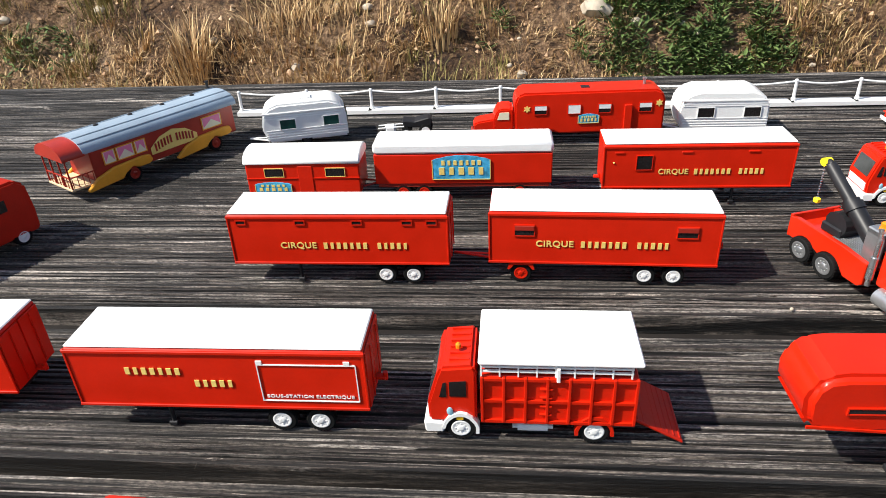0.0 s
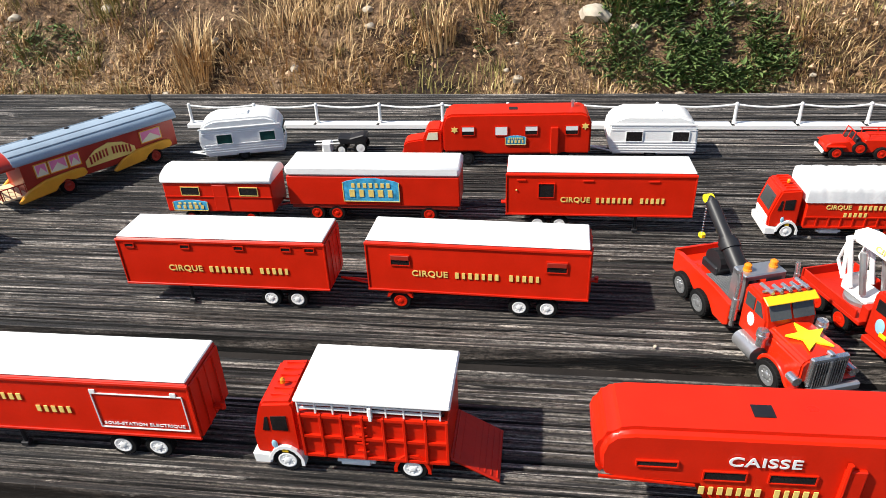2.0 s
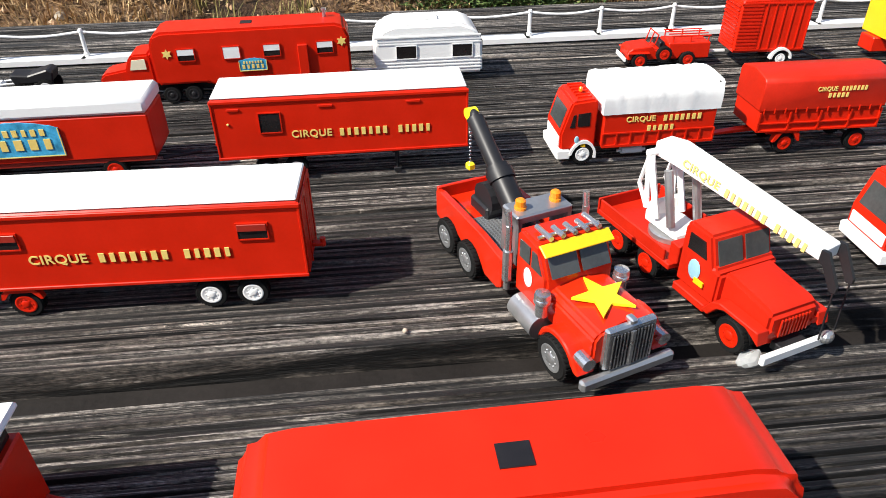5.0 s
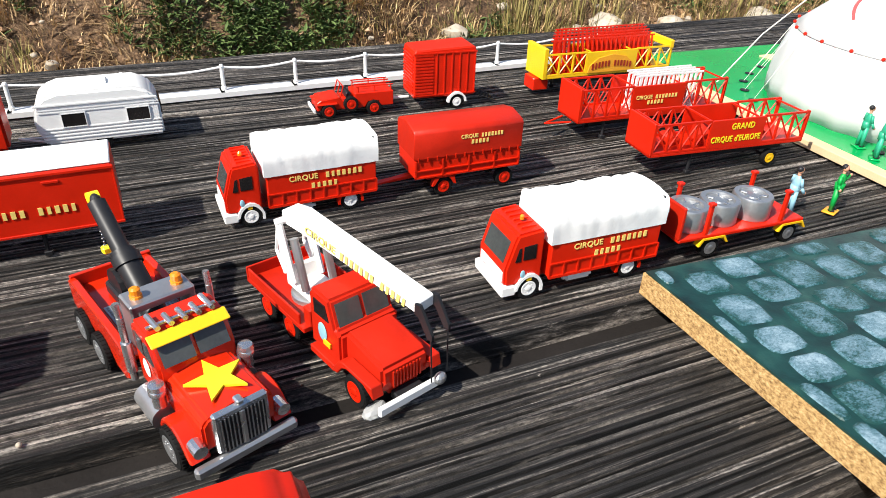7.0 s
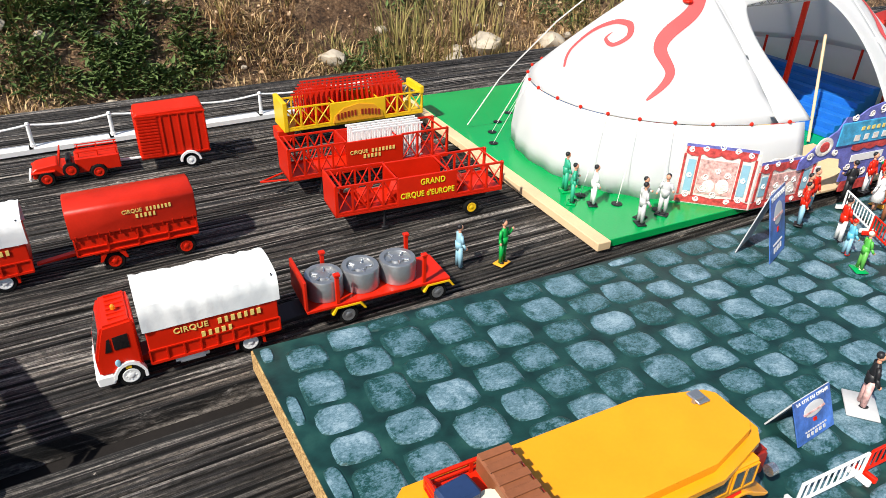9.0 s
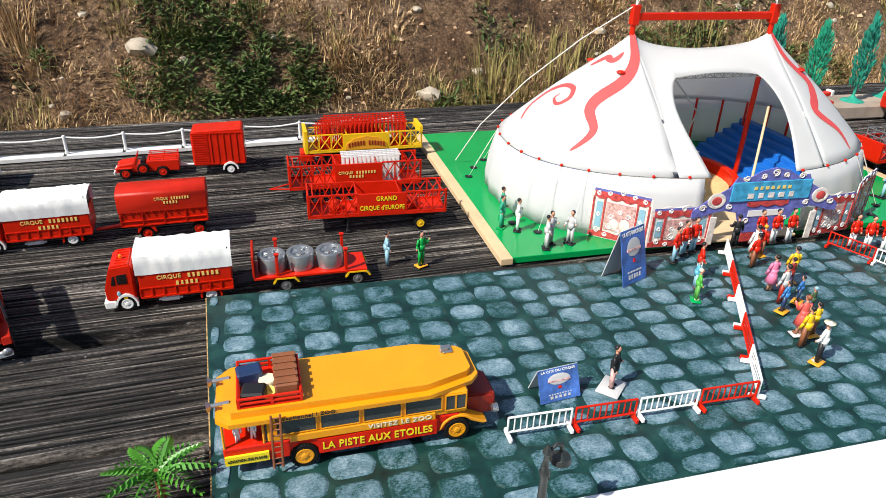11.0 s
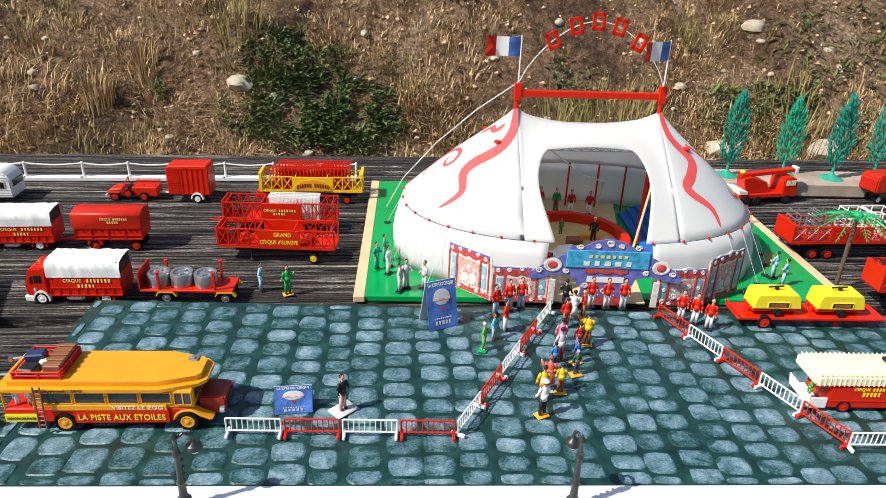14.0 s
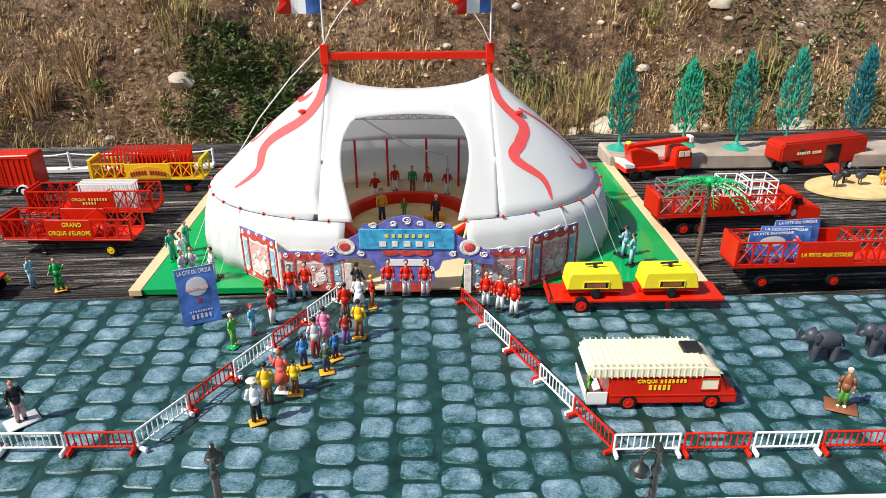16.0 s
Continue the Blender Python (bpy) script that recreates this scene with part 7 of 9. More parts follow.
FP = ((1.0035, 0.459), (1.048, 0.4145), (1.116, 0.405), (1.2355, 0.392), (1.297, 0.397), (1.3555, 0.428))
fac_panel(FP[0], FP[1], 0.0088, 0.062)
fac_panel(FP[1], FP[2], 0.0088, 0.051)
fac_panel(FP[3], FP[4], 0.0088, 0.053)
fac_panel(FP[4], FP[5], 0.0088, 0.064)
C0, CW = FP[2], FP[3][0] - FP[2][0]
ctop = [(CW + 0.004, 0.047), (CW - 0.008, 0.058), (CW * 0.8, 0.068), (CW * 0.76, 0.078), (CW * 0.68, 0.0765), (CW * 0.6, 0.083), (CW * 0.5, 0.086), (CW * 0.4, 0.083), (CW * 0.32, 0.0765), (CW * 0.24, 0.078), (CW * 0.2, 0.068), (0.008, 0.058), (-0.004, 0.047)]
arch = [(-0.004, 0.04), (0.004, 0.0405), (0.012, 0.044), (0.022, 0.046), (0.034, 0.043), (0.0365, 0.035), (0.04, 0.0325), (0.0395, 0.022), (CW - 0.0395, 0.022), (CW - 0.04, 0.0325), (CW - 0.0365, 0.035), (CW - 0.034, 0.043), (CW - 0.022, 0.046), (CW - 0.012, 0.044), (CW - 0.004, 0.0405), (CW + 0.004, 0.04)]
cm = pose(C0[0], C0[1] - 0.0016, 0, 0, 0, math.degrees(math.atan2(FP[3][1] - FP[2][1], CW))) @ pose(-0.17 * CW, 0, -0.004) @ Matrix.Diagonal((1.34, 1, 1.13, 1))
ce = part("centre_arch", prism(arch + ctop, 0, 0.0012, 0), FACBLUE, FAC, "violet and blue printed centre arch", m=cm)
sg = part("sign", bx(CW * 0.21, CW * 0.79, -0.0014, -0.0002, 0.0545, 0.0735, 0.0006), BLUE_SIGN, ce, "turquoise name sign with plain bars")
bars((5,), 0.044, 0.0048, CW * 0.5, 0.0598, FACWHITE, sg, -0.0018)
bars((7,), 0.034, 0.003, CW * 0.5, 0.0672, GOLD, sg, -0.0018)
part("white_notice", bx(CW * 0.37, CW * 0.63, -0.0006, -0.0001, 0.0385, 0.0445, 0), WHITE, ce)
part("swag", prism([(CW * 0.35, 0.0535), (CW * 0.35, 0.05)] + [(CW * (0.35 + 0.3 * i / 12), 0.05 - 0.0022 * abs(math.sin(math.pi * i / 4))) for i in range(13)] + [(CW * 0.65, 0.0535)], -0.0008, -0.0001, 0), FACRED, ce)
for k in (0.12, 0.88):
    part("medallion", lathe([(0.0075, 0), (0.0075, 0.0008), (0.0055, 0.001), (0.0055, 0.0007), (0.001, 0.0007)], 20), FACWHITE, ce, m=pose(CW * k, -0.0001, 0.0565, 90, 0, 0))
    part("medallion_heart", ball((CW * k, -0.0011, 0.0565), 0.0042, 0.0006, 0.0042), FACRED, ce)
b = bmesh.new()
for cx, cz, r in ((0.3, 0.077, 0.003), (0.7, 0.077, 0.003), (0.5, 0.0815, 0.0035), (0.03, 0.05, 0.003), (0.97, 0.05, 0.003), (0.36, 0.035, 0.003), (0.64, 0.035, 0.003), (0.5, 0.029, 0.0035), (0.22, 0.05, 0.0028), (0.78, 0.05, 0.0028), (0.42, 0.0785, 0.0025), (0.58, 0.0785, 0.0025)):
    pts = [(CW * cx + r * (1 - k / 22) * math.cos(k * 0.62 + cx * 9), cz + r * (1 - k / 22) * math.sin(k * 0.62 + cx * 9)) for k in range(17)]
    for u, v in zip(pts, pts[1:]):
        rod((u[0], -0.0007, u[1]), (v[0], -0.0007, v[1]), 0.0006, 4, b)
tagged(part("scrollwork", b, FACWHITE, ce), kind="stuff")
part("centre_post", bx(CW * 0.36, CW * 0.64, 0.0002, 0.0012, 0.0125, 0.0219, 0), FACRED, ce)
for k, wd in (((0.17 * CW - 0.003) / 1.34, 0.0055), ((1.17 * CW - 0.004) / 1.34, 0.0055)):
    part("pillar", bx(k, k + wd, 0.0, 0.0014, 0.0115, 0.0398, 0.0003), FACWHITE, ce)


# ---- bus ----
BUS = root("open_rear_bus", "yellow and red toy bus with luggage rack and rear platform", "bus", 0.621, 0.2035, -3.0, 0.0172)
BUS.scale = (1.05, 1.04, 1.05)
BD = 0.046
part("lower_body", prism([(0.001, 0.0075), (0.001, 0.0205), (0.138, 0.0205), (0.138, 0.0085), (0.103, 0.0075)], 0.001, BD - 0.001, 0.001), RED, BUS)
part("upper_body", bx(0.0255, 0.1425, 0.0012, BD - 0.0012, 0.0206, 0.037, 0.0008), YELLOW_BUS, BUS)
part("waist_panel", bx(0.0375, 0.1225, -0.0004, 0.0012, 0.0195, 0.0245, 0.0003), YELLOW_BUS, BUS)
for i in range(4):
    x0 = 0.031 + i * 0.0245
    window(BUS, x0, x0 + 0.0215, 0.0258, 0.035, y=0.0009, mat=GLASS, frame_mat=YELLOW_BUS)
    part("far_window", bx(x0, x0 + 0.0215, BD - 0.0012, BD - 0.0008, 0.0258, 0.035, 0), GLASS, BUS)
for x0 in (0.129, 0.1355):
    window(BUS, x0, x0 + 0.0055, 0.0245, 0.035, y=0.0009, mat=GLASS, frame_mat=YELLOW_BUS)
part("front_window", bx(0.1424, 0.1429, 0.006, BD - 0.006, 0.0255, 0.0345, 0), GLASS, BUS)
rf = [(-0.001, 0.004), (0.006, -0.0022), (0.118, -0.0022), (0.146, 0.006), (0.1515, 0.012), (0.1515, BD - 0.012), (0.146, BD - 0.006), (0.118, BD + 0.0022), (0.006, BD + 0.0022), (-0.001, BD - 0.004)]
b = flat_plate(rf, 0.0372, 0.0445)
bmesh.ops.bevel(b, geom=[e for e in b.edges if abs(e.verts[0].co.z - e.verts[1].co.z) < 1e-6 and e.verts[0].co.z > 0.04], offset=0.0045, segments=4, affect="EDGES")
part("roof", b, YELLOW_BUS, BUS, "glossy yellow roof", smooth=True)
part("roof_marker", bx(0.134, 0.1405, 0.029, 0.037, 0.0446, 0.0458, 0.0004, bx(0.1325, 0.138, 0.0305, 0.0325, 0.0445, 0.0475, 0.0004)), SILVER, BUS)
part("bonnet", prism([(0.143, 0.0085), (0.143, 0.0225), (0.146, 0.0245), (0.1625, 0.0235), (0.164, 0.0215), (0.164, 0.0085)], 0.0105, BD - 0.0105, 0.0012, seg=2), RED_DARK, BUS, smooth=True)
part("grille", bx(0.1641, 0.1648, 0.014, BD - 0.014, 0.0105, 0.0205, 0.0002), BLACK, BUS)
for y in (0.0065, BD - 0.0065):
    part("headlight", rod((0.1605, y, 0.0155), (0.164, y, 0.0155), 0.0028, 12), CHROME, BUS)
    pts = [(0.1255, 0.0085)] + [(0.137 + 0.0118 * math.cos(math.radians(a)), 0.0082 + 0.0112 * math.sin(math.radians(a))) for a in range(165, 35, -15)] + [(0.156, 0.0105), (0.153, 0.0098)] + [(0.137 + 0.0098 * math.cos(math.radians(a)), 0.0082 + 0.0092 * math.sin(math.radians(a))) for a in range(35, 170, 15)]
    part("front_wing", prism(pts, y - 0.0062, y + 0.0022, 0.0005), YELLOW_BUS, BUS, "yellow wing", smooth=True)
axle(BUS, 0.045, BD, 0.0082, 0.006, rim=YELLOW_BUS, inset=-0.001)
axle(BUS, 0.1365, BD, 0.0082, 0.006, rim=YELLOW_BUS, inset=0.0)
part("chassis", bx(0.01, 0.158, 0.013, BD - 0.013, 0.0052, 0.0074, 0.0003), BLACK, BUS)
part("banner", prism([(0.053, 0.0082), (0.1235, 0.0085), (0.1235, 0.0195), (0.053, 0.0182)], -0.0006, 0.0009, 0), RED, BUS, "red advertising banner")
lettering("LA PISTE AUX ETOILES", 0.0072, 0.088, 0.0133, YELLOW_LT, BUS, -0.0009, wide=0.065)
lettering("VISITEZ LE ZOO", 0.0042, 0.101, 0.0222, CREAM, BUS, -0.0007, wide=0.038)
lettering("Exceptionnel ! ZOO", 0.0035, 0.047, 0.0355, BLACK, BUS, -0.0025, wide=0.033, turn=pose(0.047, -0.0026, 0.0392, 90, 0, 0))
lettering("LOCATION DES PLACES", 0.0026, 0.0135, 0.0125, BLACK, part("rear_plate", bx(0.0015, 0.0255, -0.0006, 0.0009, 0.0095, 0.0155, 0), YELLOW_LT, BUS, "yellow plate"), -0.0009, wide=0.021)
for x, y in ((0.002, 0.002), (0.0235, 0.002), (0.002, BD - 0.002), (0.0235, BD - 0.002)):
    part("platform_post", rod((x, y, 0.0205), (x, y, 0.0372), 0.0008, 6), YELLOW_BUS, BUS)
part("bulkhead", bx(0.0245, 0.0256, 0.002, BD - 0.002, 0.0206, 0.037, 0), GLASS, BUS)
for x in (0.0285, 0.0335):
    part("ladder_rail", rod((x - 0.001, -0.0042, 0.006), (x, -0.0028, 0.043), 0.0007, 6), BROWN, BUS)
b = bmesh.new()
for i in range(9):
    z = 0.009 + 0.004 * i
    rod((0.0278, -0.0041 + 0.00015 * i, z), (0.033, -0.0041 + 0.00015 * i, z), 0.0005, 5, b)
tagged(part("ladder_rungs", b, BROWN, BUS), kind="stuff")
rk = part("luggage_rack", bx(0.0112, 0.0468, 0.0042, BD - 0.0052, 0.0446, 0.0452, 0.0002), RED, BUS, "red roof luggage rack")
for z in (0.0475, 0.0505):
    for p, q in (((0.012, 0.005, z), (0.046, 0.005, z)), ((0.046, 0.005, z), (0.046, BD - 0.006, z)), ((0.046, BD - 0.006, z), (0.012, BD - 0.006, z)), ((0.012, BD - 0.006, z), (0.012, 0.005, z))):
        part("rack_rail", rod(p, q, 0.0009, 6), RED, rk)
for x, y in ((0.012, 0.005), (0.046, 0.005), (0.046, BD - 0.006), (0.012, BD - 0.006), (0.03, 0.005), (0.03, BD - 0.006), (0.046, 0.022)):
    part("rack_post", bx(x - 0.0008, x + 0.0008, y - 0.0008, y + 0.0008, 0.0453, 0.0508, 0), RED, rk)
for y in (0.012, BD - 0.012):
    part("horn", rod((-0.003, y, 0.0435), (0.007, y, 0.0445), 0.0012, 10, rod((-0.005, y, 0.0433), (-0.003, y, 0.0435), 0.0034, 12, r2=0.0016)), SILVER, BUS)


def luggage(name, label, bm, mat, x, y, z=0.0447, rz=0, sm=False):
    o = part(name, bm, mat, smooth=sm)
    o.matrix_basis = BUS.matrix_basis @ pose(x, y, z, 0, 0, rz)
    return tagged(o, label, name.replace("_", " "), "luggage on the bus roof")


luggage("suitcase", "navy plastic suitcase on the bus roof rack", bx(-0.006, 0.006, -0.0045, 0.0045, 0, 0.0078, 0.001), NAVY, 0.0185, 0.0285, rz=8)
luggage("suitcase", "black suitcase on the bus roof rack", bx(-0.0055, 0.0055, -0.005, 0.005, 0, 0.006, 0.001), BLACK, 0.0205, 0.0125, rz=-10)
cr_ = luggage("wicker_crate", "brown slatted crate on the bus roof rack", bx(-0.0055, 0.0055, -0.0135, 0.0135, 0, 0.0078, 0.0008), BROWN, 0.0385, 0.0245)
for i in range(5):
    part("slat", bx(-0.0057, 0.0057, -0.0125 + i * 0.0055, -0.0095 + i * 0.0055, 0.0079, 0.0086, 0.0002), BROWN, cr_)
luggage("round_drum", "cream drum standing on the bus roof luggage", lathe([(0.0042, 0), (0.0044, 0.001), (0.0044, 0.0035), (0.004, 0.0042), (0.001, 0.0044)], 18), CREAM, 0.0285, 0.0225, 0.0447, sm=True)
luggage("brass_bowl", "brass ring bowl on the bus roof luggage", lathe([(0.0032, 0), (0.0042, 0.002), (0.0044, 0.0036), (0.0038, 0.0036), (0.003, 0.001), (0.001, 0.0008)], 16), GOLD, 0.0275, 0.012, 0.0447, sm=True)

for _o in [q for q in scene.objects if q.get("group") == "luggage on the bus roof"]:
    _o.scale = (1.25, 1.2, 1.2)

# ---- refreshment van ----
VN = root("delivery_van", "red toy van with cream ribbed raised roof and open back", "van", 1.312, 0.1885, -4.2, 0.0172)
VD = 0.036
part("body", prism([(0.001, 0.0045), (0.001, 0.028), (0.083, 0.028), (0.0885, 0.017), (0.0965, 0.0135), (0.0975, 0.0045)], 0, VD, 0.0014, seg=2), RED, VN, smooth=True)
b = bmesh.new()
prism([(-0.0145, 0.0275), (-0.0165, 0.0345), (-0.014, 0.0395), (0.07, 0.0395), (0.082, 0.033), (0.085, 0.0275)], -0.001, VD + 0.001, 0.0025, b, seg=2)
part("roof", b, CREAM, VN, "cream ribbed plastic roof", smooth=True)
b = bmesh.new()
for i in range(19):
    x = -0.012 + i * 0.0044
    bx(x, x + 0.0009, 0.0, VD, 0.0393, 0.0401, 0, b)
    bx(x, x + 0.0009, -0.0014, -0.0008, 0.029, 0.037, 0, b)
tagged(part("roof_ribs", b, CREAM, VN), kind="stuff")
part("roof_hatch", bx(0.0575, 0.0715, 0.014, 0.027, 0.0396, 0.0425, 0.0004), BLACK, VN)
window(VN, 0.068, 0.0805, 0.018, 0.0265, y=-0.0004, mat=CREAM, frame_mat=RED)
part("windscreen", prism([(0.0841, 0.0272), (0.0886, 0.0178), (0.0892, 0.018), (0.0847, 0.0274)], 0.003, VD - 0.003, 0), GLASS, VN)
part("counter_box", prism([(-0.0145, 0.005), (-0.0165, 0.017), (-0.0155, 0.0172), (-0.0135, 0.006), (0.0, 0.006), (0.0, 0.005)], 0, VD, 0), WHITE, VN, "white rear counter")
part("counter_side", bx(-0.0145, 0.0005, 0.0, 0.0012, 0.005, 0.0155, 0.0002), WHITE, VN)
for x in (0.0165, 0.078):
    axle(VN, x, VD, 0.0064, 0.005, rim=RED, inset=-0.0006)
part("chassis", bx(0.005, 0.09, 0.01, VD - 0.01, 0.003, 0.0044, 0.0003), BLACK, VN)
part("side_crease", bx(0.002, 0.094, -0.0006, 0.0, 0.0125, 0.0132, 0), RED, VN)
lettering("CIRQUE", 0.0042, 0.0285, 0.0252, YELLOW_LT, VN, -0.0005, wide=0.0145)
bars((7,), 0.02, 0.003, 0.0475, 0.0252, YELLOW_LT, VN)
bars((5,), 0.017, 0.0042, 0.038, 0.0198, YELLOW_LT, VN)

# ---- generator trailer ----
GN = root("flat_trailer", "red toy flat trailer carrying two yellow generators", "trailer", 1.302, 0.33, -3.8, 0.0, group=GT)
part("deck_plate", bx(0, 0.1635, 0, 0.034, 0.0275, 0.0305, 0.0006), RED, GN)
part("end_rail", bx(0.0, 0.0015, 0.0, 0.034, 0.0306, 0.0345, 0.0003), RED, GN)
part("chassis", bx(0.015, 0.155, 0.011, 0.023, 0.0225, 0.0273, 0.0004), RED_DARK, GN)
for x in (0.03,):
    wheel(GN, x, 0.002, 0.0078, 0.0055, RED, z=0.0246); wheel(GN, x, 0.032, 0.0078, 0.0055, RED, z=0.0246, side=1)
    part("axle", rod((x, 0.004, 0.0246), (x, 0.03, 0.0246), 0.0012), BLACK, GN)
for y in (0.006, 0.028):
    part("landing_leg", bx(0.111, 0.115, y - 0.0012, y + 0.0012, 0.0169, 0.0274, 0.0004), RED, GN)
for k, x in enumerate((0.0165, 0.0865)):
    o = root("generator", "yellow toy generator set on a small red chassis", "generator", 0, 0, group="generators")
    o.matrix_basis = GN.matrix_basis @ pose(x, 0.003, 0.0306) @ Matrix.Diagonal((1.02, 1.15, 1.12, 1))
    part("chassis", bx(0, 0.052, 0.002, 0.022, 0.0042, 0.0072, 0.0005), RED, o)
    part("housing", prism([(0.0, 0.0074), (0.002, 0.0195), (0.004, 0.0225), (0.046, 0.0225), (0.0485, 0.0195), (0.052, 0.0074)], 0.001, 0.023, 0.0008), YELLOW_LT, o)
    window(o, 0.0155, 0.0375, 0.0092, 0.0145, y=0.0009, mat=DARK, frame_mat=YELLOW_LT)
    part("engine", bx(0.018, 0.035, 0.0003, 0.0008, 0.0098, 0.0135, 0), BROWN, o)
    part("handle", rod((0.018, 0.012, 0.0255), (0.034, 0.012, 0.0265), 0.0009, 8, bx(0.0255, 0.0285, 0.0105, 0.0135, 0.0226, 0.0265, 0.0003)), BLACK, o)
    wheel(o, 0.0265, 0.0, 0.0042, 0.003, BLACK); wheel(o, 0.0265, 0.024, 0.0042, 0.003, BLACK, side=1)
    part("towbar", bx(-0.0, 0.052, 0.01, 0.014, 0.0002, 0.0041, 0.0004), RED, o)

# ---- lattice trailer with posters ----
LP = lattice_trailer(1.5085, 0.389, -3.1, 0.19, 0.036, 0.0235, 0.052, RED, (0.065, 0.123), "red toy lattice-sided trailer loaded with blue posters", (0.034, 0.11), RED)
lettering("LA PISTE AUX ETOILES", 0.0062, 0.0945, 0.0375, YELLOW_LT, LP, -0.0004, wide=0.053)


def poster(x, y, z, turn, w, h, tilt, base=None, label="blue printed folded circus poster"):
    o = root("poster_board", label, "poster", 0, 0, group="posters")
    o.matrix_basis = (base.matrix_basis if base else Matrix()) @ pose(x, y, z, 0, 0, turn)
    f = part("front_leaf", bx(0, w, -0.0004, 0.0004, 0, h, 0), BLUE_DEEP, o, m=pose(0, 0, 0, -tilt, 0, 0))
    part("back_leaf", bx(0, w, -0.0004, 0.0004, 0, h, 0), CARD, o, "white card back", m=pose(0, 2 * h * math.sin(radians(tilt)), 0, tilt, 0, 0))
    lettering("LA CITE DU CIRQUE", h * 0.1, 0, 0, WHITE, f, wide=w * 0.86, turn=pose(w / 2, -0.0006, h * 0.92, 90, 0, 0))
    part("balloon", ball((w * 0.5, -0.0006, h * 0.66), w * 0.28, 0.0004, h * 0.17), CARD, f, "grey balloon motif")
    part("balloon_band", bx(w * 0.22, w * 0.78, -0.0012, -0.0004, h * 0.6, h * 0.64, 0), FACPINK, f)
    part("basket", bx(w * 0.46, w * 0.54, -0.0009, -0.0004, h * 0.38, h * 0.45, 0), RED, f)
    bars((5,), w * 0.55, h * 0.075, 0, 0, CARD, f, turn=pose(w / 2, -0.0006, h * 0.13))
    bars((9,), w * 0.6, h * 0.03, 0, 0, CARD, f, turn=pose(w / 2, -0.0006, h * 0.22))
    return o


poster(0.972, 0.336, 0.0182, 20, 0.0335, 0.052, 14)
poster(0.831, 0.211, 0.0182, 3, 0.0315, 0.0235, 24, label="low blue printed folded circus poster")
for k, (x, y, a) in enumerate(((0.016, 0.007, 4), (0.03, 0.014, -5), (0.048, 0.02, 6))):
    poster(x, y, 0.0262, a, 0.05, 0.034 + 0.003 * k, 6, LP, "blue printed poster card leaning in the trailer")

# ---- red lattice lorry with white cages ----
GR = lattice_trailer(1.4795, 0.5265, -0.7, 0.145, 0.04, 0.0205, 0.0435, RED, (0.048, 0.098), "red toy bonneted lorry with lattice body and metal cages", (0.032, 0.051), RED)
bars((5,), 0.03, 0.007, 0.073, 0.033, RED_DARK, GR)
part("cab", prism([(0.1445, 0.011), (0.1445, 0.041), (0.148, 0.0435), (0.156, 0.0425), (0.1605, 0.03), (0.179, 0.0265), (0.1815, 0.022), (0.1815, 0.011)], 0.004, 0.036, 0.0014, seg=2), RED, GR, smooth=True)
part("side_window", prism([(0.1495, 0.0305), (0.1495, 0.038), (0.1555, 0.038), (0.158, 0.0305)], 0.0034, 0.0042, 0), DARK, GR)
part("sticker", ball((0.1505, 0.0037, 0.021), 0.003, 0.0005, 0.004), WHITE, GR)
axle(GR, 0.169, 0.04, 0.0072, 0.005, rim=BLACK)


def cage(base, x, y, w, d, h, mat):
    o = root("animal_cage", "round-cornered metal animal cage standing on the lorry", "cage", 0, 0, group="cages on the lorry")
    o.matrix_basis = base.matrix_basis @ pose(x, y, 0.0231)
    for z in np.linspace(0, h, 5):
        b = bmesh.new()
        for p, q in (((0, 0), (w, 0)), ((w, 0), (w, d)), ((w, d), (0, d)), ((0, d), (0, 0))):
            rod((*p, z + 0.0006), (*q, z + 0.0006), 0.0007, 6, b)
        part("hoop", b, mat, o)
    for p in ((0, 0), (w * 0.33, 0), (w * 0.66, 0), (w, 0), (w, d), (w * 0.5, d), (0, d)):
        part("upright", rod((*p, 0), (*p, h + 0.001), 0.0007, 6), mat, o)


GR.scale = (1.16, 1.1, 1.12)
cage(GR, 0.008, 0.006, 0.026, 0.028, 0.032, SILVER); cage(GR, 0.039, 0.006, 0.026, 0.028, 0.032, SILVER); cage(GR, 0.1, 0.006, 0.028, 0.028, 0.034, WHITE); cage(GR, 0.072, 0.008, 0.024, 0.026, 0.034, WHITE)

# ---- crane lorry at the back ----
C2 = root("crane_lorry", "red toy six-wheeled crane lorry with folded jib", "lorry", 1.5105, 0.7215, 7.5, group="recovery lorries")
C2.scale = (1.17, 1.1, 1.12)
part("chassis", bx(0, 0.088, 0.003, 0.033, 0.0105, 0.017, 0.0008), RED, C2)
part("rear_bumper", prism([(-0.0005, 0.0172), (-0.003, 0.025), (0.012, 0.022), (0.013, 0.0172)], 0.002, 0.034, 0.0006), WHITE, C2)
cb = part("cab", prism([(0.068, 0.0172), (0.068, 0.038), (0.071, 0.0395), (0.087, 0.0395), (0.091, 0.029), (0.092, 0.0105), (0.068, 0.0105)], 0.002, 0.034, 0.0012, seg=2), RED, C2, smooth=True)
for x0, x1 in ((0.0715, 0.078), (0.0795, 0.0865)):
    part("side_window", bx(x0, x1, 0.0014, 0.0022, 0.0285, 0.036, 0), CREAM, cb)
part("turret", prism([(0.012, 0.0172), (0.006, 0.04), (0.018, 0.042), (0.045, 0.033), (0.05, 0.0172)], 0.008, 0.028, 0.001), RED, C2)
part("jib", prism([(0.004, 0.0395), (0.005, 0.0455), (0.09, 0.0505), (0.09, 0.0445)], 0.013, 0.023, 0.0008), RED, C2)
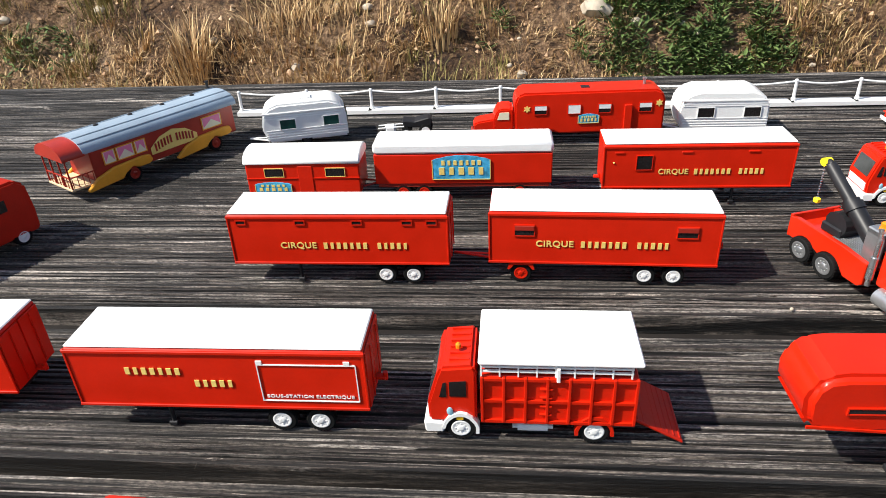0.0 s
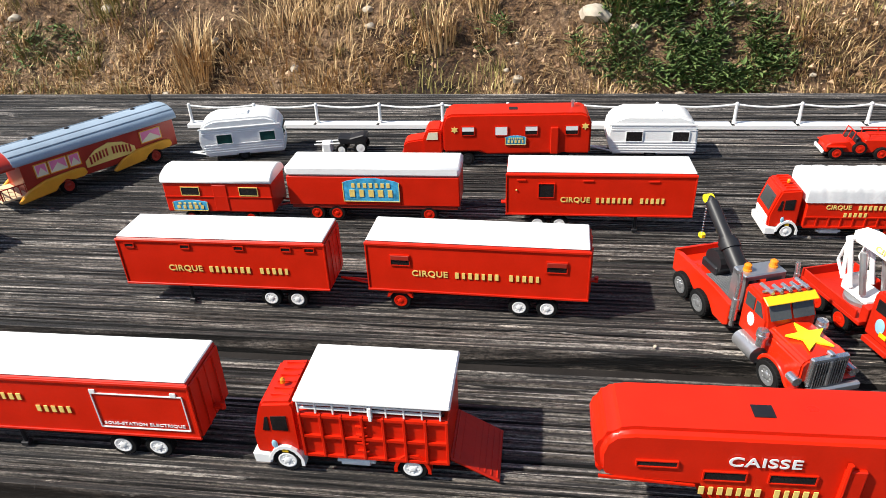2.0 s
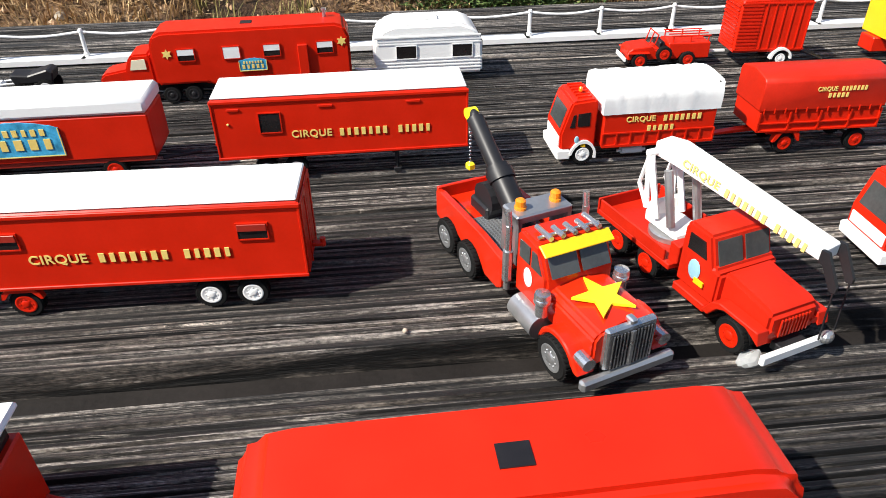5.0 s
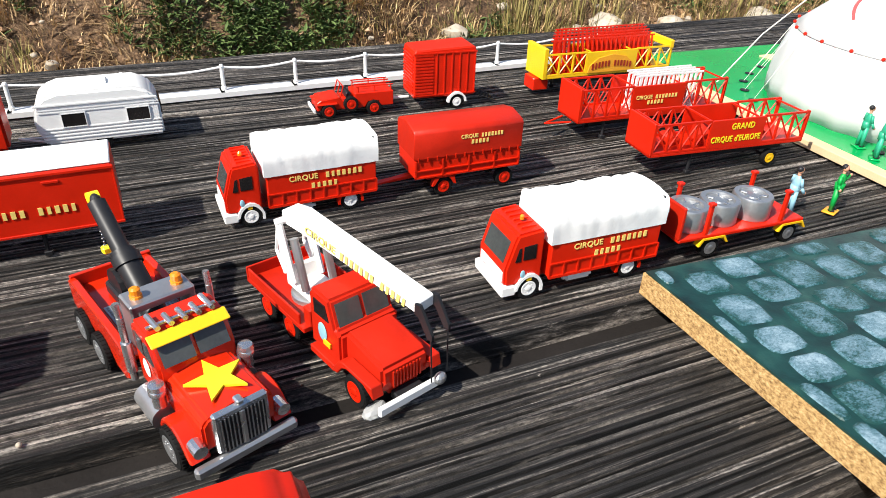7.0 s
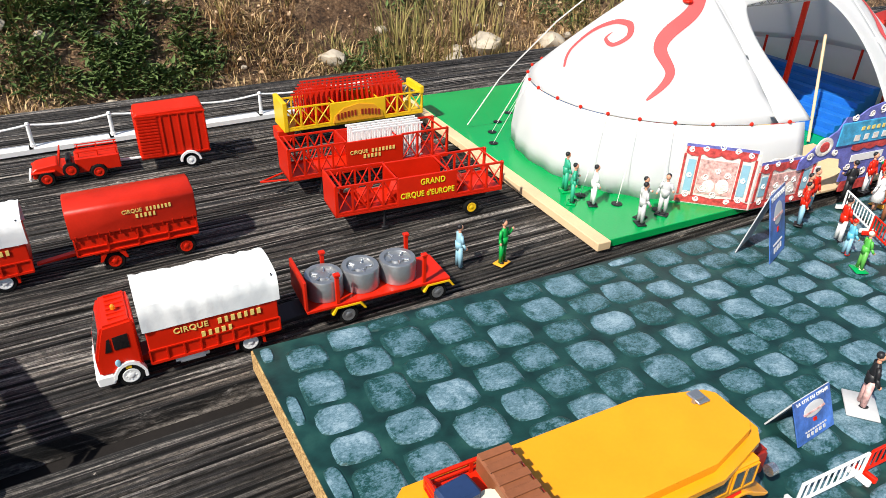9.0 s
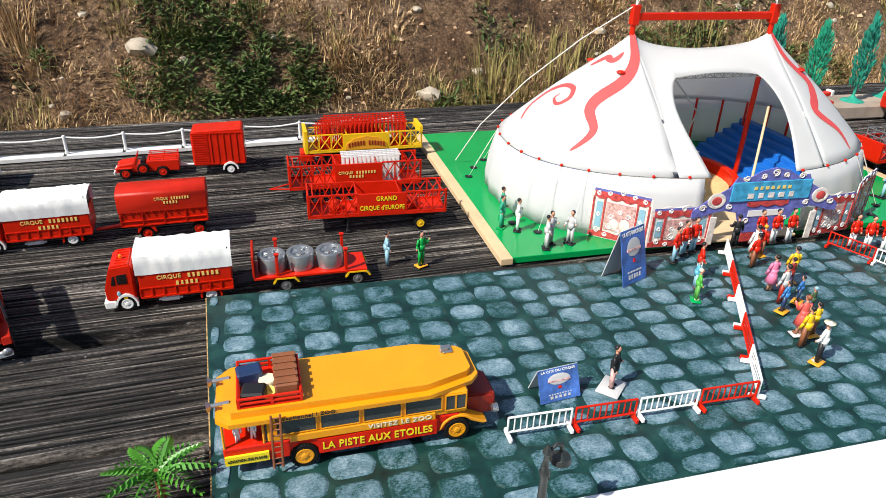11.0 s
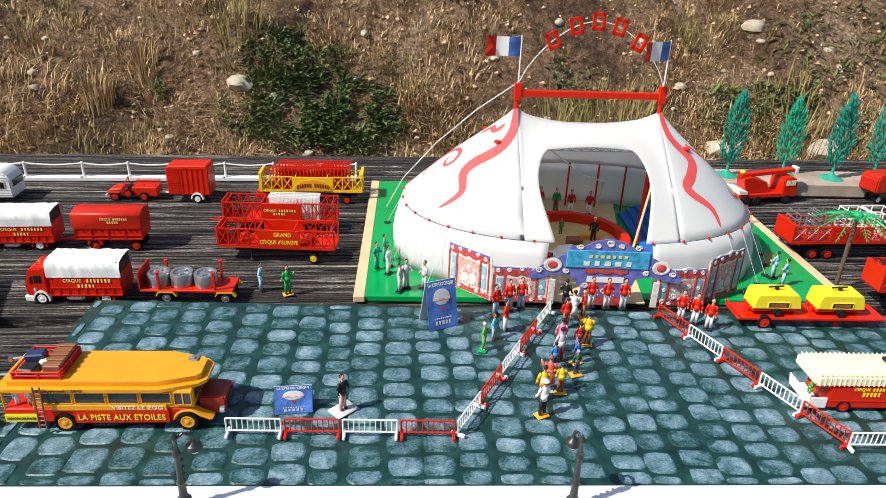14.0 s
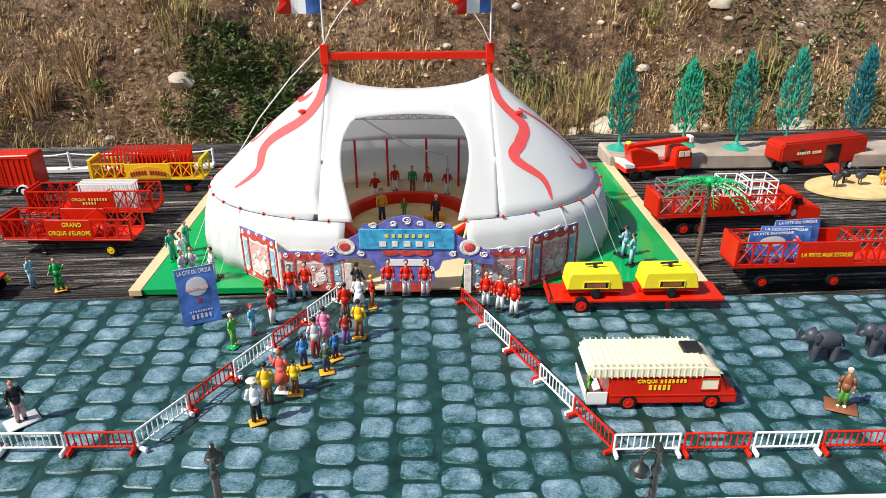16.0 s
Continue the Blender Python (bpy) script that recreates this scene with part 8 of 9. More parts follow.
part("jib_head", bx(0.09, 0.0955, 0.012, 0.024, 0.0435, 0.0525, 0.001), WHITE, C2)
part("lamp", ball((0.008, 0.018, 0.0475), 0.004, 0.004, 0.0028), YELLOW_LT, C2)
for x in (0.013, 0.03, 0.0775):
    axle(C2, x, 0.036, 0.0068, 0.0055, rim=BLACK)

# ---- red animal trailer and sand patch ----
AN = root("animal_trailer", "matt red toy animal trailer with open side ramp", "trailer", 1.745, 0.722, 10.0, group=GT)
part("body", prism([(0.0, 0.0215), (-0.0005, 0.045), (0.004, 0.051), (0.15, 0.053), (0.156, 0.049), (0.157, 0.011), (0.045, 0.011), (0.04, 0.0215)], 0, 0.037, 0.0022, seg=2), RED_MATT, AN, smooth=True)
# no real hole: a flat dark sheet painted as the doorway's inner shade
part("door_opening", bx(0.079, 0.107, -0.0003, 0.0006, 0.013, 0.043, 0), DARK, AN)
part("ramp", prism([(0, 0), (0.024, 0), (0.024, 0.0012), (0, 0.0012)], -0.034, 0, 0.0002), RED_MATT, AN, m=pose(0.081, -0.0004, 0.0125, 21, 0, 0))
window(AN, 0.032, 0.041, 0.036, 0.04)
bars((7, 5), 0.044, 0.0042, 0.05, 0.0335, CREAM, AN)
wheel(AN, 0.133, 0.003, 0.007, 0.005); wheel(AN, 0.133, 0.034, 0.007, 0.005, side=1); wheel(AN, 0.02, 0.01, 0.007, 0.005); wheel(AN, 0.02, 0.03, 0.007, 0.005, side=1)
part("leg", bx(0.016, 0.024, 0.012, 0.026, 0.007, 0.0214, 0.0005), BLACK, AN)
b = bmesh.new()
ring = [b.verts.new((1.841 + (0.085 + 0.006 * noise.noise((i, 0, 0))) * math.cos(i * 0.209), 0.66 + 0.05 * math.sin(i * 0.209), 0.0012)) for i in range(30)]
f = b.faces.new(ring)
e = bmesh.ops.extrude_face_region(b, geom=[f])
for v in [q for q in e["geom"] if isinstance(q, bmesh.types.BMVert)]:
    v.co.z = 0.0042
bmesh.ops.recalc_face_normals(b, faces=b.faces[:])
tagged(part("sand_base", b, SANDC), "oval sand-covered display base on the decking", "display base")


# ---- trees, palm, fern ----
def poplar(x, y, h, mat, turn):
    o = root("model_tree", "flat bluish-green plastic poplar on a moulded foot", "model tree", x, y, turn, 0.0262, group="model poplars")
    rr = random.Random(int(x * 1000))
    part("foot", lathe([(0.02, 0), (0.018, 0.0015), (0.008, 0.004), (0.003, 0.01)], 14), mat, o, smooth=True)
    part("trunk", rod((0, 0, 0.004), (0, 0, h * 0.9), 0.0025, 8, r2=0.0008), mat, o)
    verts, faces = [], []
    for i in range(420):
        f = rr.random() ** 0.85
        half = 0.026 * math.sin(math.pi * min(1, (f * 0.9 + 0.1)) ** 0.75) ** 0.7 * (h / 0.15)
        xx = rr.uniform(-1, 1) * half
        z = h * (0.14 + 0.84 * f)
        ln, w = rr.uniform(0.008, 0.017), rr.uniform(0.0009, 0.0018)
        yy = rr.uniform(-0.004, 0.004)
        dx = xx * 0.35 + rr.uniform(-0.003, 0.003)
        k = len(verts)
        verts += [(xx * 0.8, yy, z), (xx * 0.8 + w + dx * 0.5, yy - 0.0016, z + ln * 0.5), (xx * 0.8 + dx, yy, z + ln), (xx * 0.8 - w + dx * 0.5, yy - 0.0016, z + ln * 0.5), (xx * 0.8 + dx * 0.5, yy + 0.0014, z + ln * 0.5)]
        faces += [(k, k + 1, k + 2, k + 3), (k, k + 4, k + 1), (k + 1, k + 4, k + 2), (k + 2, k + 4, k + 3), (k + 3, k + 4, k)]
    me = bpy.data.meshes.new("crown")
    me.from_pydata(verts, [], faces)
    part("crown", me, mat, o)


TG2 = material("sea_green_plastic", (0.02, 0.33, 0.19), 0.45, vary=0.25)
TG3 = material("blue_green_plastic", (0.02, 0.2, 0.22), 0.45, vary=0.25)
poplar(1.525, 0.805, 0.138, TREEGREEN, 6); poplar(1.632, 0.813, 0.127, TG2, -8); poplar(1.708, 0.788, 0.140, TREEGREEN, 4); poplar(1.796, 0.801, 0.142, TREEGREEN, -5); poplar(1.901, 0.794, 0.144, TG3, 7); poplar(2.015, 0.786, 0.141, TREEGREEN, 0)


def frond(n, ln, droop, w, b, m):
    q = bmesh.new()
    prev = None
    for i in range(n):
        f = i / (n - 1)
        x, z = ln * f, ln * 0.35 * f - droop * ln * f * f
        for s in (-1, 1):
            lw = w * math.sin(math.pi * (0.12 + 0.85 * f)) ** 0.7
            v = [q.verts.new(c) for c in ((x, 0, z + 0.0006), (x + 0.0022, s * lw * 0.5, z + 0.0012), (x + 0.004 * ln / 0.04, s * lw, z - lw * 0.25), (x - 0.0008, s * lw * 0.5, z))]
            q.faces.new(v if s > 0 else v[::-1])
    rod((0, 0, 0), (ln * 0.5, 0, ln * 0.175 - droop * ln * 0.25), 0.0007, 5, q)
    rod((ln * 0.5, 0, ln * 0.175 - droop * ln * 0.25), (ln, 0, ln * 0.35 - droop * ln), 0.0005, 5, q)
    return join(b, q, m)


PL = root("model_palm", "green plastic palm with a ringed grey-brown trunk", "model palm", 1.496, 0.443)
tk = [(0.0045, 0.0), (0.0035, 0.002)]
for i in range(22):
    z = 0.004 + i * 0.0042
    tk += [(0.0029, z), (0.0023, z + 0.0036)]
part("trunk", lathe(tk, 12), material("grey_brown_trunk_plastic", (0.09, 0.06, 0.04), 0.5, vary=0.3), PL)
for i in range(9):
    part("frond", frond(13, 0.044, 0.62 + 0.12 * (i % 3), 0.0075, bmesh.new(), pose(0, 0, 0.098, 0, 0, i * 40 + 12)), PALMGREEN, PL)
part("heart", ball((0, 0, 0.101), 0.006, 0.006, 0.004), PALMGREEN, PL)
FR = root("model_fern", "small bright green plastic fern palm on the decking", "model fern", 0.584, 0.211)
FR.scale = (1.25, 1.25, 1.25)
part("stem", rod((0, 0, 0), (0, 0, 0.022), 0.0022, 8, r2=0.0014), BROWN, FR)
for i in range(9):
    part("frond", frond(11, 0.023, 0.75, 0.0055, bmesh.new(), pose(0, 0, 0.021, 0, -14, i * 40)), FERN, FR)


# ---- street lamps on the ledge ----
def street_lamp(x, y, turn):
    o = root("street_lamp", "black cast toy street lamp with hanging lantern", "street lamp", x, y, turn, 0.0187, group="street lamps")
    part("post", lathe([(0.0062, 0), (0.0062, 0.003), (0.0048, 0.005), (0.0052, 0.008), (0.003, 0.011), (0.0026, 0.022), (0.0034, 0.023), (0.0034, 0.0245), (0.0023, 0.026), (0.0021, 0.046), (0.003, 0.047), (0.003, 0.049), (0.0018, 0.051), (0.0014, 0.06), (0.0026, 0.062), (0.0006, 0.067)], 14), LAMPBLACK, o, smooth=True)
    b = bmesh.new()
    pts = [(0, 0, 0.046), (-0.002, 0, 0.054), (0.001, 0, 0.061), (0.006, 0, 0.064), (0.0105, 0, 0.0615), (0.0115, 0, 0.057)]
    for p, q in zip(pts, pts[1:]):
        rod(p, q, 0.0011, 8, b)
    for z in (0.03, 0.036, 0.042):
        ball((0.0026, 0, z), 0.0012, 0.0012, 0.0012, b, 8)
    part("bracket", b, LAMPBLACK, o)
    ln = part("lantern_hood", lathe([(0.0058, 0), (0.005, 0.003), (0.0022, 0.005), (0.0012, 0.0072)], 16), LAMPBLACK, o, m=pose(0.0115, 0, 0.0498), smooth=True)
    part("globe", ball((0.0, 0, -0.0006), 0.0042, 0.0042, 0.0032), WHITE, ln)


street_lamp(0.781, 0.112, 20); street_lamp(1.056, 0.093, 100); street_lamp(1.301, 0.075, 195); street_lamp(1.557, 0.059, 195)


# ---- crowd barriers ----
def barrier(mat, colour):
    o = root("crowd_barrier", colour + " plastic toy crowd barrier", "barrier", 0, 0, group="crowd barriers")
    L, h = 0.0455, 0.0165
    b = bmesh.new()
    for p, q in (((0.0008, 0, 0.0035), (0.0008, 0, h)), ((L - 0.0008, 0, 0.0035), (L - 0.0008, 0, h)), ((0.0008, 0, h), (L - 0.0008, 0, h)), ((0.0008, 0, 0.0045), (L - 0.0008, 0, 0.0045))):
        rod(p, q, 0.0008, 8, b)
    part("rail_frame", b, mat, o)
    for i in range(9):
        x = 0.0008 + (L - 0.0016) * (i + 1) / 10
        part("bar", rod((x, 0, 0.0045), (x, 0, h), 0.0005, 6), mat, o)
    for x in (0.0016, L - 0.0016):
        part("foot", bx(x - 0.0012, x + 0.0012, -0.0062, 0.0062, 0, 0.0036, 0.0006), mat, o)
    return o


BW, BR = barrier(WHITE, "white"), barrier(RED, "red")
used = set()


def place_barrier(kind, p, q):
    d = Vector((q[0] - p[0], q[1] - p[1]))
    m = pose(p[0], p[1], 0.0182, 0, 0, math.degrees(math.atan2(d.y, d.x)))
    if kind.name in used:
        copy_thing(kind, m)
    else:
        used.add(kind.name)
        kind.matrix_basis = m


def barrier_run(p0, p1, n, first):
    for i in range(n):
        a = Vector(p0).lerp(Vector(p1), i / n)
        c = Vector(p0).lerp(Vector(p1), (i + 1) / n)
        place_barrier((BW, BR)[(i + first) % 2], a, c)


barrier_run((0.795, 0.188), (0.982, 0.174), 4, 0)
barrier_run((0.982, 0.174), (1.108, 0.369), 5, 0)
barrier_run((1.224, 0.355), (1.302, 0.141), 5, 1)
barrier_run((1.302, 0.141), (1.633, 0.118), 7, 0)


# ---- painted figures: each one plain mesh ----
def figure(name, label, x, y, z, turn, coat, legs, head=SKIN, hair=BLACK, base=None, h=0.037, skirt=False, arm=0.0, hat=None, base_r=0.006):
    mats = [coat, legs, SKIN, hair, base or legs]
    b = bmesh.new()

    def tag(i, before):
        for f in b.faces[before:]:
            f.material_index = i

    def add(i, fn):
        b.faces.ensure_lookup_table()
        n = len(b.faces)
        fn()
        b.faces.ensure_lookup_table()
        for f in b.faces[n:]:
            f.material_index = i
            f.smooth = True

    k = h / 0.037
    t = 0.0012 if base else 0.0
    if base:
        add(4, lambda: bx(-base_r, base_r, -base_r * 0.75, base_r * 0.75, 0, t, 0.0004, b))
    for s in (-1, 1):
        if skirt:
            add(2, lambda: rod((s * 0.0016 * k, 0, t), (s * 0.0014 * k, 0, 0.013 * k + t), 0.0012 * k, 8, b))
        else:
            add(1, lambda: rod((s * 0.0024 * k, 0.0004 * s, t + 0.001 * k), (s * 0.0016 * k, 0, 0.018 * k + t), 0.0016 * k, 8, b, r2=0.0021 * k))
        add(3, lambda: ball((s * 0.0024 * k, -0.0008 * k, t + 0.0009 * k), 0.0015 * k, 0.0026 * k, 0.0011 * k, b, 8))
        ax = 0.0052 + 0.003 * max(0.0, arm)
        hz = (0.0165 + 0.014 * arm) if s > 0 else 0.0165 + 0.004 * arm
        add(0, lambda: rod((s * 0.0036 * k, 0, 0.0285 * k + t), (s * 0.0054 * k, -0.0006, 0.0225 * k + t), 0.0013 * k, 8, b))
        add(0, lambda: rod((s * 0.0054 * k, -0.0006, 0.0225 * k + t), (s * ax * k, -0.0025 * k, hz * k + t), 0.0011 * k, 8, b))
        add(2, lambda: ball((s * ax * k, -0.003 * k, hz * k + t), 0.001 * k, 0.001 * k, 0.0012 * k, b, 8))
    if skirt:
        add(0, lambda: rod((0, 0, 0.009 * k + t), (0, 0, 0.021 * k + t), 0.0058 * k, 12, b, r2=0.0027 * k))
    add(0, lambda: ball((0, 0, 0.0235 * k + t), 0.0038 * k, 0.0026 * k, 0.0068 * k, b, 12))
    add(0, lambda: rod((0, 0, 0.016 * k + t), (0, 0, 0.0225 * k + t), 0.0033 * k, 10, b, r2=0.0036 * k))
    add(2, lambda: rod((0, 0, 0.0285 * k + t), (0, 0, 0.032 * k + t), 0.0012 * k, 8, b))
    add(2, lambda: ball((0, -0.0002, 0.0338 * k + t), 0.0021 * k, 0.0023 * k, 0.0027 * k, b, 10))
    add(3, lambda: ball((0, 0.0005 * k, 0.0347 * k + t), 0.0023 * k, 0.0023 * k, 0.0022 * k, b, 10))
    if hat:
        mats[3] = hat
        add(3, lambda: rod((0, 0, 0.0352 * k + t), (0, 0, 0.0358 * k + t), 0.0042 * k, 12, b))
    ob = part(name, b, None)
    for m in mats:
        ob.data.materials.append(m)
    ob.matrix_basis = pose(x, y, z, 0, 0, turn)
    return tagged(ob, label, "figurine", "model figures")


ZP, ZG = 0.0182, 0.0087
figure("figurine", "white-coated painted figurine in a straw hat on ochre base", 1.058, 0.197, ZP, 200, WHITE, BLACK, hair=CREAM, base=OCHRE, hat=CREAM, arm=0.2)
figure("figurine", "painted figurine in yellow coat and brown trousers", 1.063, 0.218, ZP, 190, YELLOW, BROWN, h=0.038)
figure("figurine", "painted figurine in a red dress on grey base", 1.072, 0.232, ZP, 170, material("coral_paint", (0.65, 0.1, 0.08), 0.5), SKIN, hair=BROWN, base=CARD, skirt=True, arm=0.9)
figure("figurine", "painted child figurine in yellow hooded coat", 1.082, 0.228, ZP, 180, YELLOW, BROWN, base=OCHRE, h=0.031)
figure("figurine", "painted figurine in blue jacket on ochre base", 1.085, 0.264, ZP, 200, material("sky_blue_paint", (0.04, 0.2, 0.5), 0.5), NAVY, base=OCHRE, h=0.03)
figure("figurine", "painted child figurine in dark green coat on ochre base", 1.104, 0.254, ZP, 190, material("olive_paint", (0.05, 0.09, 0.04), 0.5), NAVY, hair=PALEBLUE, base=OCHRE, h=0.027)
figure("figurine", "painted figurine in grey jacket and red trousers", 1.094, 0.277, ZP, 195, CARD, RED_DARK, h=0.039)
figure("figurine", "painted child figurine in blue coat beside the queue", 1.11, 0.273, ZP, 210, material("mid_blue_paint", (0.03, 0.15, 0.42), 0.5), NAVY, base=OCHRE, h=0.026)
figure("figurine", "painted figurine in a pink dress in the queue", 1.1, 0.297, ZP, 180, PINK, SKIN, skirt=True)
figure("figurine", "painted figurine in red top and violet trousers", 1.118, 0.295, ZP, 185, RED_DARK, material("violet_paint", (0.2, 0.12, 0.35), 0.5), h=0.033)
figure("figurine", "painted figurine in yellow raincoat with dark bag", 1.129, 0.304, ZP, 170, YELLOW, BROWN, base=OCHRE)
figure("figurine", "painted figurine in red striped coat in the queue", 1.116, 0.338, ZP, 190, RED, BROWN)
figure("figurine", "painted figurine in white dress in the queue", 1.128, 0.353, ZP, 180, WHITE, WHITE, skirt=True)
figure("figurine", "painted figurine in black suit at the entrance", 1.126, 0.378, ZP, 160, BLACK, BLACK, arm=0.5)
figure("figurine", "painted figurine in red jacket at the entrance", 1.14, 0.356, ZP, 90, RED_MATT, BROWN, hair=OCHRE, base=OCHRE, h=0.033)
figure("figurine", "green painted clown figurine playing an instrument", 1.023, 0.3, ZP, 60, material("lime_paint", (0.08, 0.4, 0.05), 0.45), material("lime_trouser_paint", (0.1, 0.35, 0.06), 0.45), hair=CREAM, base=GREEN, h=0.031, arm=0.6)
figure("figurine", "pale blue painted clown figurine with instrument", 1.036, 0.319, ZP, 60, material("turquoise_paint", (0.1, 0.4, 0.55), 0.45), PALEBLUE, hair=RED, h=0.03, arm=0.7)
figure("figurine", "painted bandsman figurine in red tunic and white breeches", 1.051, 0.335, ZP, 60, RED, WHITE, arm=0.5)
for x, y, a in ((1.046, 0.366, 30), (1.063, 0.376, 10), (1.077, 0.38, 0)):
    figure("figurine", "painted attendant figurine in red jacket and pale blue trousers", x, y, ZP, a, RED, PALEBLUE, base=BLACK, base_r=0.0045)
for x, y, a in ((1.156, 0.379, 0), (1.173, 0.376, 0), (1.191, 0.374, 0), (1.246, 0.346, -10), (1.258, 0.338, -20), (1.269, 0.327, -30)):
    figure("figurine", "painted attendant figurine in gold-braided red jacket and white trousers", x, y, ZP, a, RED, WHITE, base=BLACK, base_r=0.0045)
for x, y, a, m in ((1.143, 0.661, 0, RED_MATT), (1.17, 0.69, 5, RED_MATT), (1.194, 0.685, 0, material("bottle_green_paint", (0.001, 0.218, 0.06), 0.5)), (1.215, 0.677, -5, RED_MATT), (1.241, 0.669, -10, RED_MATT)):
    figure("figurine", "painted performer figurine standing behind the ring", x, y, 0.0107, a, m, WHITE if m is RED_MATT else BROWN, arm=0.6 if a in (0, -10) and m is RED_MATT else 0)
figure("figurine", "painted figurine in ochre top and blue trousers in the ring", 1.151, 0.586, 0.0114, 10, OCHRE, NAVY, h=0.041)
figure("figurine", "painted figurine in black suit with white hair in the ring", 1.217, 0.568, 0.0114, -20, BLACK, BLACK, hair=WHITE)
figure("figurine", "small green painted figurine seated in the ring", 1.179, 0.596, 0.0114, 0, FERN, FERN, h=0.024)
for x, y, a, m in ((0.92, 0.497, 40, TG2), (0.934, 0.486, 60, WHITE), (0.946, 0.44, 70, CARD), (0.954, 0.448, 10, CARD), (0.975, 0.444, -60, CARD), (0.93, 0.52, 70, TG2)):
    figure("figurine", "painted tent-hand figurine in pale overalls hauling a rope", x, y, ZG, a, m, m, base=BLACK if m is not TG2 else GREEN, arm=0.45, base_r=0.0055)
for x, y, a in ((1.418, 0.458, 200), (1.419, 0.437, 220)):
    figure("figurine", "painted tent-hand figurine in pale blue overalls", x, y, ZG, a, PALEBLUE, PALEBLUE, base=BLACK, arm=0.5)
figure("figurine", "pale blue painted workman figurine behind the trailer", 0.784, 0.463, 0.0006, 80, PALEBLUE, PALEBLUE, arm=0.5)
figure("figurine", "green painted workman figurine on a straw base", 0.816, 0.452, 0.0006, 20, material("emerald_paint", (-0.003, 0.321, 0.05), 0.45), material("emerald_trouser_paint", (-0.007, 0.294, 0.05), 0.45), base=OCHRE, arm=0.8)
figure("figurine", "painted clown figurine in black jacket and checked trousers", 0.888, 0.214, ZP, 40, BLACK, FACPINK, base=CARD, h=0.036, arm=0.3, base_r=0.011)
figure("figurine", "painted trainer figurine with white turban and green trousers", 1.486, 0.174, ZP, -30, BROWN, FERN, hair=WHITE, base=BROWN, h=0.034, base_r=0.011)
figure("figurine", "painted barman figurine at the van counter", 1.302, 0.2, 0.0236, 60, FERN, FERN, h=0.024)
figure("figurine", "white painted figurine standing on the bus platform", 0.631, 0.21, 0.0379, 20, WHITE, WHITE, h=0.0155)
figure("figurine", "white painted figurine leaning on the bus platform", 0.64, 0.21, 0.0379, -20, WHITE, WHITE, h=0.0155)


def elephant(x, y, turn, z):
    b = ball((0, 0, 0.021), 0.0155, 0.0085, 0.0098)
    ball((-0.015, 0, 0.0255), 0.0068, 0.006, 0.0072, b)
    for lx in (-0.0095, 0.0095):
        for s in (-1, 1):
            rod((lx + 0.0015 * s, 0.0045 * s, 0), (lx, 0.0045 * s, 0.017), 0.0029, 10, b, r2=0.004)
    tr_ = [(-0.0205, 0, 0.024), (-0.025, 0, 0.0215), (-0.028, 0, 0.024), (-0.0285, 0, 0.029), (-0.027, 0, 0.0335)]
    for i, (p, q) in enumerate(zip(tr_, tr_[1:])):
        rod(p, q, 0.0026 - 0.0004 * i, 8, b, r2=0.0022 - 0.0004 * i)
    for s in (-1, 1):
        ball((-0.0115, 0.0062 * s, 0.0255), 0.0042, 0.0011, 0.0058, b, 10)
        rod((-0.02, 0.0025 * s, 0.022), (-0.0265, 0.004 * s, 0.0205), 0.0007, 6, b, r2=0.0002)
    rod((0.015, 0, 0.024), (0.018, 0, 0.013), 0.0008, 6, b)
    ob = part("toy_elephant", b, GREYPLAST, smooth=True)
    ob.matrix_basis = pose(x, y, z, 0, 0, turn)
    ob.scale = (0.86, 0.86, 0.86)
    tagged(ob, "dark grey plastic toy elephant with raised trunk", "toy elephant", "toy elephants")


elephant(1.51, 0.236, -6, ZP)
elephant(1.562, 0.239, -4, ZP)


def ostrich(x, y, turn, mat):
    b = ball((0, 0, 0.015), 0.009, 0.0055, 0.006)
    for s in (-1, 1):
        rod((0.001, 0.002 * s, 0), (0, 0.002 * s, 0.012), 0.0009, 6, b)
    rod((-0.007, 0, 0.017), (-0.0095, 0, 0.027), 0.0012, 6, b)
    ball((-0.0105, 0, 0.0275), 0.0022, 0.0014, 0.0014, b, 8)
    ob = part("toy_bird", b, mat, smooth=True)
    ob.matrix_basis = pose(x, y, 0.0043, 0, 0, turn)
    tagged(ob, "dark plastic toy animal standing on the sand base", "toy animal", "toy animals")


ostrich(1.796, 0.66, 20, GREYPLAST); ostrich(1.817, 0.674, -60, BLACK); ostrich(1.836, 0.665, 10, GREYPLAST); ostrich(1.867, 0.66, 30, OCHRE)

